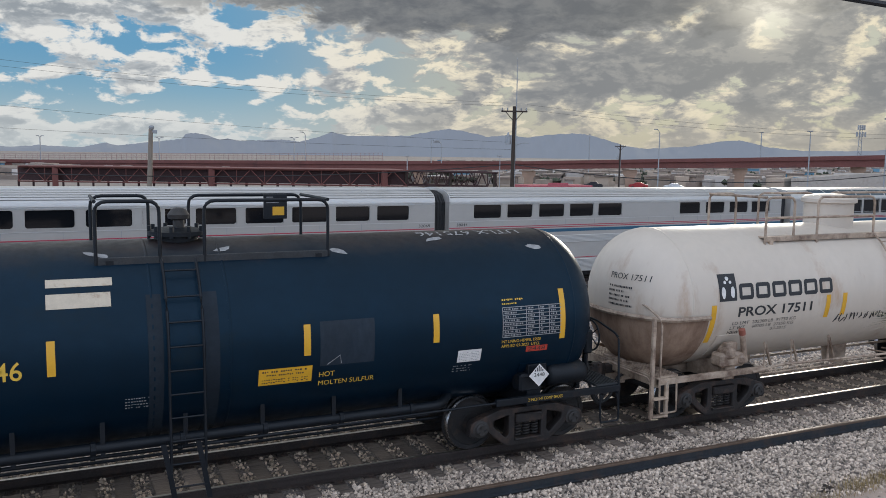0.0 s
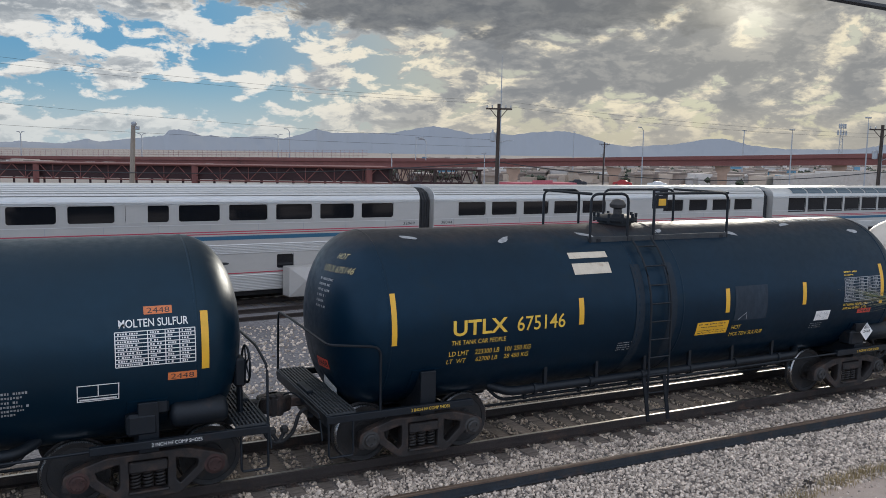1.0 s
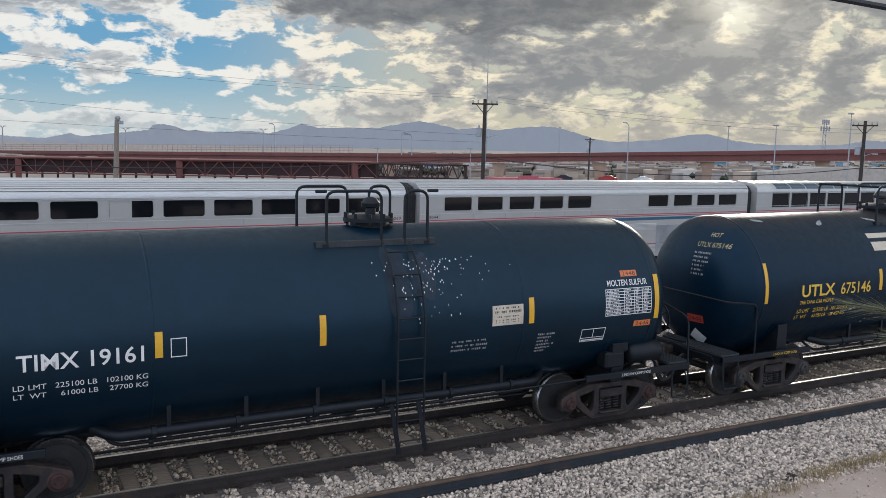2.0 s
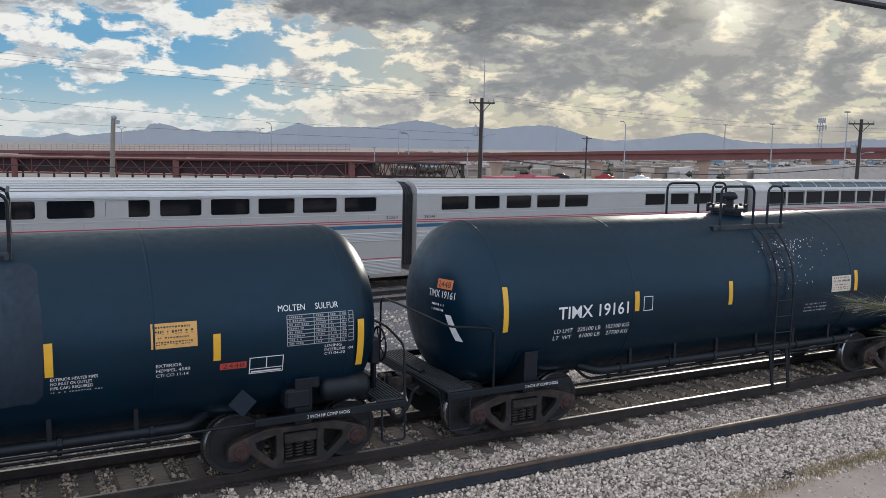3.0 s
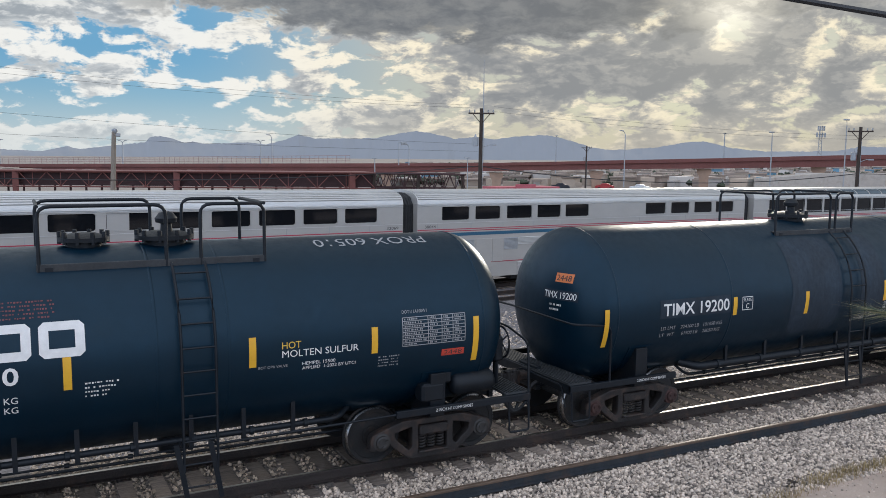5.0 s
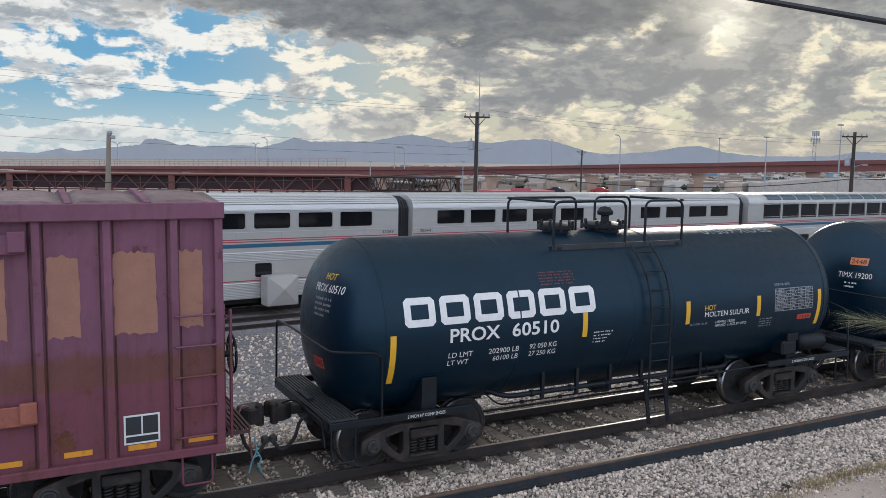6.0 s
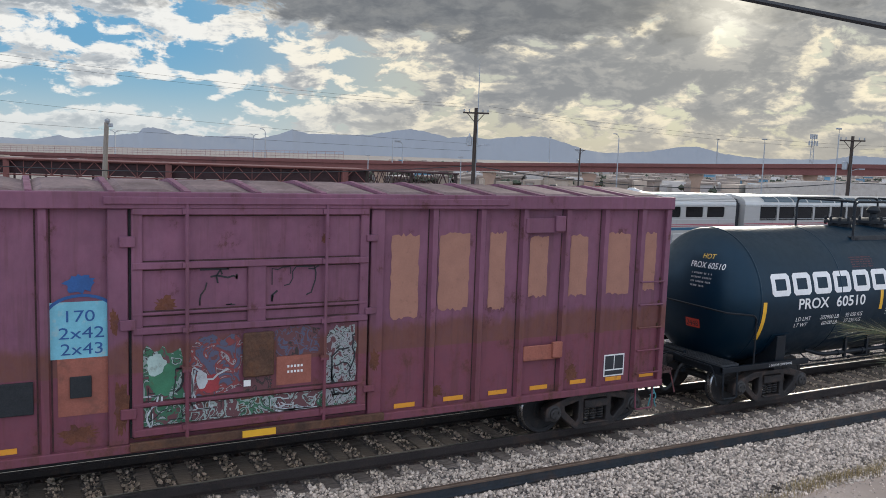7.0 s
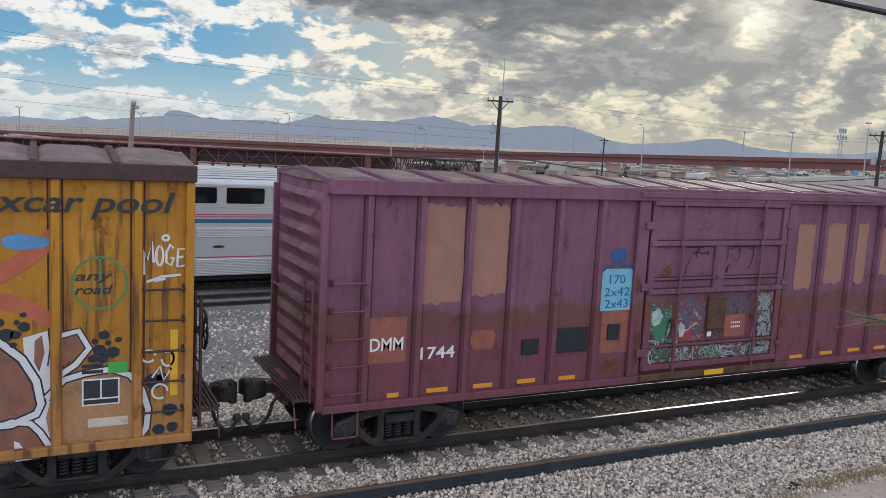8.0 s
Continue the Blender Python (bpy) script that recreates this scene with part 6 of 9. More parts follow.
        tube(bm, [(lx - 0.24, -(r + 0.1), 0.40), (lx + 0.24, -(r + 0.1), 0.40)], 0.014, 5)
        part("rung", bm, rail_mat, ld)
    CARS.append((car, xc))
    return car


CARS = []


def rail_loop(x0, x1, y, posts=()):
    return lambda zp, h: [(x0, y, zp - 0.12), (x0, y, zp + h), (x1, y, zp + h), (x1, y, zp - 0.05)]

# ---- the tank cars ----


def car_a():
    """Yellow-lettered tank car."""
    R, Z, X = 1.445, 2.165, 10.32
    car = tank_car(X, 7.05, 6.45, 4.97, R, Z, M_NAVY_OLD, M_BLACK, (-1.58, 1.62, [rail_loop(-1.60, -0.78, -0.80), rail_loop(-1.60, -0.78, 0.72), rail_loop(-0.18, 1.62, -0.80), rail_loop(-0.18, 1.62, 0.72), lambda zp, h: [(1.62, -0.80, zp + h), (1.62, 0.72, zp + h)], lambda zp, h: [(-1.60, -0.80, zp + h), (-1.60, 0.72, zp + h)]], -0.80, 0.80), (-0.55,), "navy blue tank car with yellow lettering and dusty top", hatch=((-0.45, 0.42, 2),), seams=(-5.65, 5.65, -0.95, 0.05))
    L = lambda *a, **k: letter(car, R, Z, *a, **k)
    for x in (-5.30, 4.80):
        bm = text_bm("2 INCH HF COMP SHOES", 0.05, 0.66)
        wrap_flat(bm, x, 0.92, -1.445)
        letters(bm, M_LETTER_Y, car, each=False)
    L("UTLX", 5.72 - X, 2.05, 0.235, M_LETTER_Y, 0.98, 0.02)
    L("675146", 6.88 - X, 2.04, 0.235, M_LETTER_Y, 0.93, 0.006)
    L("THE TANK CAR PEOPLE", 5.70 - X, 1.895, 0.075, M_LETTER_Y, 0.98)
    L("LD LMT    223300 LB   101 250 KG", 5.68 - X, 1.71, 0.085, M_LETTER_Y, 1.50)
    L("LT  WT      62700 LB    28 450 KG", 5.66 - X, 1.58, 0.085, M_LETTER_Y, 1.50)
    for x, a, b in ((4.72, 1.98, 2.78), (8.14, 2.05, 2.50), (11.44, 2.02, 2.47), (13.46, 2.04, 2.48), (15.74, 1.92, 2.75)):
        bar_strip(car, R, Z, x - X, a, b)
    plate(car, R, Z, 8.10 - X, 8.90 - X, 3.12, 3.25, M_CREAM, "cream painted panel")
    plate(car, R, Z, 8.10 - X, 8.87 - X, 2.87, 3.08, M_CREAM, "cream painted panel")
    plate(car, R, Z, 10.75 - X, 11.52 - X, 1.62, 1.88, M_YELLOW, "yellow emergency notice")
    bars(car, R, Z, [(10.80 - X, 1.81, 0.66, 0.035), (10.86 - X, 1.755, 0.55, 0.03)], M_LETTER_K)
    bars(car, R, Z, [(10.80 - X, 1.645, 0.68, 0.085)], M_LETTER_K, "bold black bar of print")
    L("HOT", 11.63 - X, 1.67, 0.085, M_LETTER_Y, 0.23)
    L("MOLTEN SULFUR", 11.63 - X, 1.53, 0.085, M_LETTER_Y, 0.86)
    plate(car, R, Z, 11.63 - X, 12.46 - X, 1.84, 2.50, M_PRIMER, "slightly lighter repainted rectangle", name="paint_patch")
    bm = bmesh.new()
    stroke(bm, [(0, 0), (0.19, 0.13), (0.21, 0.0)], 0.012)
    wrap_tank(bm, 11.74 - X, 1.86, R, Z, 0.007)
    part("chalk_mark", bm, M_LETTER_FAINT, car)
    table(car, R, Z, 14.62 - X, 15.70 - X, 2.02, 2.50, 8, M_LETTER_FAINT)
    bars(car, R, Z, [(14.62 - X, 2.60, 0.42, 0.04), (14.62 - X, 2.54, 0.26, 0.03)], M_LETTER_Y)
    L("INT LINING: HEMPEL 15500", 14.61 - X, 1.925, 0.05, M_LETTER_Y, 0.72)
    L("APPLIED 05-2023  UTCL", 14.61 - X, 1.85, 0.05, M_LETTER_Y, 0.72)
    plate(car, R, Z, 15.08 - X, 15.48 - X, 1.74, 1.84, M_REDPL, "red number placard")
    L("2448", 15.12 - X, 1.755, 0.07, M_LETTER_K, 0.32)
    plate(car, R, Z, 13.85 - X, 14.26 - X, 1.67, 1.88, M_LETTER_W, "white printed sheet")
    bars(car, R, Z, [(13.88 - X, 1.69 + 0.028 * k, 0.35, 0.010) for k in range(6)], M_LETTER_FAINT)
    bars(car, R, Z, [(13.80 - X, 1.60 - 0.05 * k, 0.35, 0.02) for k in range(3)], M_LETTER_FAINT)
    bm = bmesh.new()
    bm.faces.new([bm.verts.new(p) for p in ((0, -0.19, 0), (0.19, 0, 0), (0, 0.19, 0), (-0.19, 0, 0))])
    wrap_flat(bm, 15.28 - X, 1.36, -1.50)
    part("hazard_placard", bm, M_LETTER_W, car, "white diamond hazard placard with black stripes")
    L2 = text_bm("2448", 0.06, 0.20)
    wrap_flat(L2, 15.18 - X, 1.34, -1.504)
    part("lettering", L2, M_LETTER_K, car)
    bm = bmesh.new()
    for k in range(5):
        quad(bm, -0.085 + 0.035 * k, -0.067 + 0.035 * k, 0.065, 0.10 + 0.03 * (2 - abs(k - 2)))
    wrap_flat(bm, 15.28 - X, 1.36, -1.504)
    tagged(part("placard_stripe", bm, M_LETTER_K, car), kind="stuff")
    bars(car, R, Z, [(9.0 - X, 1.62 - 0.05 * k, 0.38, 0.022) for k in range(4)], M_LETTER_FAINT)
    # old paint on the top
    for k in range(7):
        bm = bmesh.new()
        blob(bm, -5 + 1.7 * k, 0, 0.13, 0.05, 9, 0.3, k, 0.6)
        for v in bm.verts:
            x, y = v.co.x, v.co.y - 0.62 + 0.2 * math.sin(v.co.x * 2)
            v.co = Vector((x, y, Z + math.sqrt((R + 0.004) ** 2 - y * y)))
        part("paint_chip", bm, M_LETTER_FAINT, car, "flaked pale paint patch on the tank's top")
    # wrapper plates beside the ladder
    for x0, x1 in ((-1.02, -0.83), (-0.30, -0.10)):
        plate(car, R, Z, x0, x1, 0.86, 3.36, M_WRAPPER, "dull wrapper plate round the tank", 0.006, "wrapper_plate")
    bm = text_bm("UTLX 675146", 0.24, 1.9)
    for v in bm.verts:
        x, y = 5.2 - v.co.x, -0.12 - v.co.y
        v.co = Vector((x, y, Z + math.sqrt((R + 0.004) ** 2 - y * y)))
    letters(bm, M_LETTER_FAINT, car, "worn car number on the tank's top")
    e, d = -6.45, 0.80
    head_letter(car, R, Z, e, d, "HOT", -0.46, 3.22, 0.085, M_LETTER_PALE, 0.20)
    head_letter(car, R, Z, e, d, "UTLX 675146", -0.26, 3.02, 0.095, M_LETTER_PALE, 0.66)
    head_bars(car, R, Z, e, d, -0.24, 2.88, 6, 0.42, M_LETTER_FAINT)
    head_letter(car, R, Z, e, d, "2448", -0.20, 1.50, 0.10, M_LETTER_K, 0.32, M_REDPL)
    bm = bmesh.new()
    bm.faces.new([bm.verts.new(p) for p in ((0, -0.19, 0), (0.19, 0, 0), (0, 0.19, 0), (-0.19, 0, 0))])
    wrap_head(bm, -0.35, 1.16, R, Z, e, d, -1, 0.03)
    part("hazard_placard", bm, M_LETTER_W, car, "white diamond hazard placard")
    # document box on the guard rail
    bm = bmesh.new()
    box(bm, 0.98, 1.36, 0.60, 0.64, 3.82, 4.22)
    sg = part("notice_board", bm, M_BLACK, car, "dark notice board on the guard rail", bevel=0.006)
    bm = bmesh.new()
    box(bm, 1.12, 1.31, 0.594, 0.60, 3.88, 4.02)
    part("yellow_label", bm, M_YELLOW, sg)
    bm = bmesh.new()
    for k in range(4):
        box(bm, 1.02, 1.02 + 0.2 - 0.03 * k, 0.595, 0.60, 4.08 + 0.03 * k, 4.092 + 0.03 * k)
    tagged(part("fine_print", bm, M_LETTER_FAINT, sg), kind="stuff")
    return car


def timx(X, mark, patched):
    """A plain navy tank car of the pair with white lettering."""
    R, Z = 1.445, 2.165
    if patched:
        rails = [rail_loop(-1.10, 0.55, -0.80), rail_loop(-1.10, 0.55, 0.72), rail_loop(0.72, 1.25, -0.80), rail_loop(0.72, 1.25, 0.72), lambda zp, h: [(-1.10, -0.80, zp + h), (-1.10, 0.72, zp + h)], lambda zp, h: [(1.25, -0.80, zp + h), (1.25, 0.72, zp + h)]]
        plat, lad, hat = (-1.10, 1.28), 0.62, ((0.20, 0.42, 1),)
    else:
        rails = [rail_loop(-0.28, 0.62, -0.80), rail_loop(-0.28, 0.62, 0.72), rail_loop(1.02, 1.42, -0.80), rail_loop(1.02, 1.42, 0.72), lambda zp, h: [(-0.45, -0.80, zp + h), (-0.28, -0.80, zp + h)], lambda zp, h: [(1.42, -0.80, zp + h), (1.6, -0.80, zp + h)]]
        plat, lad, hat = (-0.45, 1.55), 0.82, ((0.72, 0.42, 1),)
    car = tank_car(X, 7.0, 6.42, 4.98, R, Z, M_NAVY, M_BLACK, (plat[0], plat[1], rails, -0.80, 0.80), (lad,), "plain navy blue tank car with white lettering" + (" and grey repainted patches" if patched else " and paint-splashed ladder"), hatch=hat, red_hub=True, seams=(-5.62, 5.62, -2.9, 2.9))
    L = lambda *a, **k: letter(car, R, Z, *a, **k)
    t = "TIMX " + mark
    e, d = -6.42, 0.80
    if patched:
        plate(car, R, Z, -22.36 - X, -20.62 - X, 2.02, 2.36, M_PRIMER, "grey paint patch under the number", 0.003, "paint_patch")
        L(t, -22.28 - X, 2.07, 0.22, M_LETTER_W, 1.62, 0.011)
        L("LD LMT    224100 LB   101650 KG", -22.30 - X, 1.80, 0.07, M_LETTER_FAINT, 1.50)
        L("LT  WT      61900 LB    28050 KG", -22.30 - X, 1.67, 0.07, M_LETTER_FAINT, 1.48)
        for x, a, b in ((-23.56, 1.60, 2.30), (-20.50, 1.95, 2.30), (-18.50, 1.82, 2.28), (-16.06, 1.92, 2.36), (-13.97, 1.92, 2.30), (-11.86, 1.62, 2.35)):
            bar_strip(car, R, Z, x - X, a, b)
        for x0, x1, z0, z1, s in ((-18.95, -17.45, 1.40, 3.30, 1), (-16.85, -16.12, 1.55, 3.30, 2)):
            bm = bmesh.new()
            blob(bm, (x1 - x0) / 2, (z1 - z0) / 2 * 1.12, (x1 - x0) / 2, (z1 - z0) / 2 * 1.12, 26, 0.03, s, 0.92)
            wrap_tank(bm, x0 - X, z0, R, Z, 0.003)
            part("paint_patch", bm, M_PRIMER, car, "scuffed grey repainted patch")
        L("PLATE", -20.28 - X, 2.20, 0.06, M_LETTER_W, 0.20)
        L("C", -20.22 - X, 2.06, 0.10, M_LETTER_W, 0.08)
        bm = bmesh.new()
        for q in ((0, 0.28, 0, 0.012), (0, 0.28, 0.248, 0.26), (0, 0.012, 0, 0.26), (0.268, 0.28, 0, 0.26)):
            quad(bm, *q)
        wrap_tank(bm, -20.32 - X, 2.03, R, Z)
        part("stencil_frame", bm, M_LETTER_W, car)
        plate(car, R, Z, -14.83 - X, -14.23 - X, 2.16, 2.50, M_AMBER, "amber emergency notice")
        px, pz = -14.83 - X, 2.16
        for body, z, w in (("EXTERIOR", 1.90, 0.33), ("HEMPEL 4588", 1.83, 0.44), ("CTI CO 11-14", 1.76, 0.42)):
            L(body, -14.77 - X, z, 0.045, M_LETTER_W, w)
        for body, z, w in (("EXTERIOR HEATER PIPES", 1.86, 0.56), ("NO INLET OR OUTLET", 1.80, 0.49), ("PIPE CAPS REQUIRED", 1.74, 0.50)):
            L(body, -16.05 - X, z, 0.042, M_LETTER_W, w)
        bars(car, R, Z, [(-16.05 - X, 1.69, 0.62, 0.025)], M_LETTER_FAINT)
        for body, z, w in (("LINING", 1.96, 0.26), ("INTERLINE 604", 1.90, 0.44), ("CTI 04-20", 1.84, 0.32)):
            L(body, -12.42 - X, z, 0.042, M_LETTER_W, w)
        plate(car, R, Z, -13.93 - X, -13.56 - X, 1.77, 1.87, M_REDPL, "red number placard")
        L("2448", -13.89 - X, 1.785, 0.07, M_LETTER_K, 0.30)
        bx = (-13.52, -13.03, 1.66, 1.92)
        table(car, R, Z, -12.98 - X, -11.98 - X, 2.03, 2.47, 8, M_LETTER_FAINT)
        L("MOLTEN     SULFUR", -13.10 - X, 2.53, 0.09, M_LETTER_W, 0.90)
        for cx in (-13.62,):
            bm = bmesh.new()
            bm.faces.new([bm.verts.new(p) for p in ((0, -0.20, 0), (0.20, 0, 0), (0, 0.20, 0), (-0.20, 0, 0))])
            wrap_flat(bm, cx - X, 1.26, -1.40)
            part("placard_holder", bm, M_WRAPPER, car, "empty diamond placard holder")
        head_letter(car, R, Z, e, d, "2448", -0.55, 2.72, 0.10, M_LETTER_K, 0.30, M_ORANGE)
        head_letter(car, R, Z, e, d, t, -0.30, 2.40, 0.12, M_LETTER_W, 0.70, M_PRIMER)
        head_bars(car, R, Z, e, d, -0.45, 2.26, 2, 0.34, M_LETTER_W)
    else:
        L(t, -8.29 - X, 2.03, 0.21, M_LETTER_W, 1.50, 0.011)
        L("LD LMT   225100 LB   102100 KG", -8.34 - X, 1.78, 0.075, M_LETTER_W, 1.60)
        L("LT  WT     61000 LB    27700 KG", -8.34 - X, 1.66, 0.075, M_LETTER_W, 1.60)
        for x, a, b in ((-9.33, 1.90, 2.65), (-6.60, 2.05, 2.40), (-4.32, 2.00, 2.45), (-0.72, 2.04, 2.47), (1.95, 1.92, 2.72)):
            bar_strip(car, R, Z, x - X, a, b)
        bm = bmesh.new()
        for q in ((0, 0.21, 0, 0.012), (0, 0.21, 0.248, 0.26), (0, 0.012, 0, 0.26), (0.198, 0.21, 0, 0.26)):
            quad(bm, *q)
        wrap_tank(bm, -6.45 - X, 2.04, R, Z)
        part("stencil_frame", bm, M_LETTER_W, car)
        plate(car, R, Z, 1.18 - X, 1.54 - X, 2.70, 2.81, M_ORANGE, "orange number placard")
        L("2448", 1.22 - X, 2.715, 0.075, M_LETTER_K, 0.29)
        plate(car, R, Z, 1.46 - X, 1.84 - X, 1.80, 1.91, M_ORANGE, "orange number placard")
        L("2448", 1.50 - X, 1.815, 0.075, M_LETTER_K, 0.30)
        L("MOLTEN SULFUR", 0.86 - X, 2.55, 0.105, M_LETTER_W, 0.88, 0.012)
        table(car, R, Z, 0.81 - X, 1.82 - X, 2.04, 2.50, 9, M_LETTER_W)
        bx = (0.34, 0.85, 1.60, 1.85)
        plate(car, R, Z, -1.47 - X, -0.86 - X, 2.05, 2.38, M_CREAM, "weathered cream emergency notice")
        px, pz = -1.47 - X, 2.05
        bars(car, R, Z, [(-0.56 - X, 1.81 - 0.065 * k, 0.36 - 0.06 * (k % 3), 0.045) for k in range(6)], M_LETTER_FAINT)
        bars(car, R, Z, [(-2.18 - X, 1.82 - 0.075 * k, 0.66, 0.045) for k in range(3)], M_LETTER_FAINT)
        # splashes under the hatch
        bm = bmesh.new()
        rng = random.Random(5)
        for k in range(110):
            blob(bm, rng.gauss(0.55, 0.42), 0.9 - abs(rng.gauss(0, 0.42)), rng.uniform(0.004, 0.012), rng.uniform(0.006, 0.022), 6, 0.2, k)
        for v in bm.verts:
            v.co.y = max(-0.3, v.co.y)
        wrap_tank(bm, lad - 0.1, 2.35, R, Z, 0.005)
        tagged(part("paint_splatter", bm, M_LETTER_W, car, "scattered pale drips"), kind="stuff")
        bm = bmesh.new()
        blob(bm, 0.32, 0.62, 0.20, 0.42, 20, 0.18, 3, 0.4)
        blob(bm, -0.12, 0.55, 0.20, 0.60, 20, 0.08, 4, 0.9)
        for v in bm.verts:
            v.co.x += lad
        wrap_tank(bm, 0, 2.35, R, Z, 0.003)
        part("paint_patch", bm, M_PRIMER, car, "pale dried spill beside the ladder")
        head_letter(car, R, Z, e, d, "2448", -0.55, 2.58, 0.10, M_LETTER_K, 0.28, M_ORANGE)
        head_letter(car, R, Z, e, d, t, -0.32, 2.40, 0.12, M_LETTER_W, 0.62)
        head_bars(car, R, Z, e, d, -0.42, 2.26, 2, 0.32, M_LETTER_W)
        bm = bmesh.new()
        quad(bm, -0.06, 0.06, 0, 0.42)
        for v in bm.verts:
            v.co.x += -0.4 * v.co.y
        wrap_head(bm, -1.02, 1.72, R, Z, e, d, -1, 0.03)
        part("sticker", bm, M_LETTER_W, car, "white diagonal sticker")
    for x in (-5.15, 5.0):
        bm = text_bm("2 INCH HF COMP SHOES", 0.05, 0.66)
        wrap_flat(bm, x, 0.92, -1.445)
        letters(bm, M_LETTER_W, car, each=False)
    bars(car, R, Z, [(px + 0.06, pz + 0.27, 0.46, 0.035)], M_LETTER_K)
    bars(car, R, Z, [(px + 0.05, pz + 0.19, 0.50, 0.065)], M_LETTER_K, "bold black bar of print")
    bars(car, R, Z, [(px + 0.09, pz + 0.13, 0.42, 0.03)], M_LETTER_K)
    bars(car, R, Z, [(px + 0.06, pz + 0.045, 0.48, 0.065)], M_LETTER_K, "bold black bar of print")
    bm = bmesh.new()
    w, h = bx[1] - bx[0], bx[3] - bx[2]
    for q in ((0, w, 0, 0.012), (0, w, h - 0.012, h), (0, 0.012, 0, h), (w - 0.012, w, 0, h), (0, w, h * 0.28, h * 0.28 + 0.012), (w / 2 - 0.006, w / 2 + 0.006, h * 0.28, h), (0.03, w - 0.03, 0.02, 0.045)):
        quad(bm, *q)
    wrap_tank(bm, bx[0] - X, bx[2], R, Z)
    part("stencil_frame", bm, M_LETTER_W, car, "white ruled stencil box")
    return car


def block_logo(car, r, zax, x, z, w, h, mt, n=6):
    """The owner's mark as a row of plain slotted blocks, all alike."""
    g = w / n
    q, t, c = g * 0.86, h * 0.25, h * 0.13
    for k in range(n):
        bm = bmesh.new()
        o = [(c, 0), (q - c, 0), (q, c), (q, h - c), (q - c, h), (c, h), (0, h - c), (0, c)]
        i = [(t, t), (q - t, t), (q - t, t), (q - t, h - t), (q - t, h - t), (t, h - t), (t, h - t), (t, t)]
        for (a, b), (d, e), (u, v), (f, m_) in zip(o, o[1:] + o[:1], i, i[1:] + i[:1]):
            pts = [(a, b, 0), (d, e, 0), (f, m_, 0), (u, v, 0)]
            pts = [p for j, p in enumerate(pts) if p not in pts[:j]]
            bm.faces.new([bm.verts.new(p) for p in pts])
        wrap_tank(bm, x + k * g, z, r, zax)
        part("owner_mark", bm, mt, car, "plain slotted block of the owner's mark")


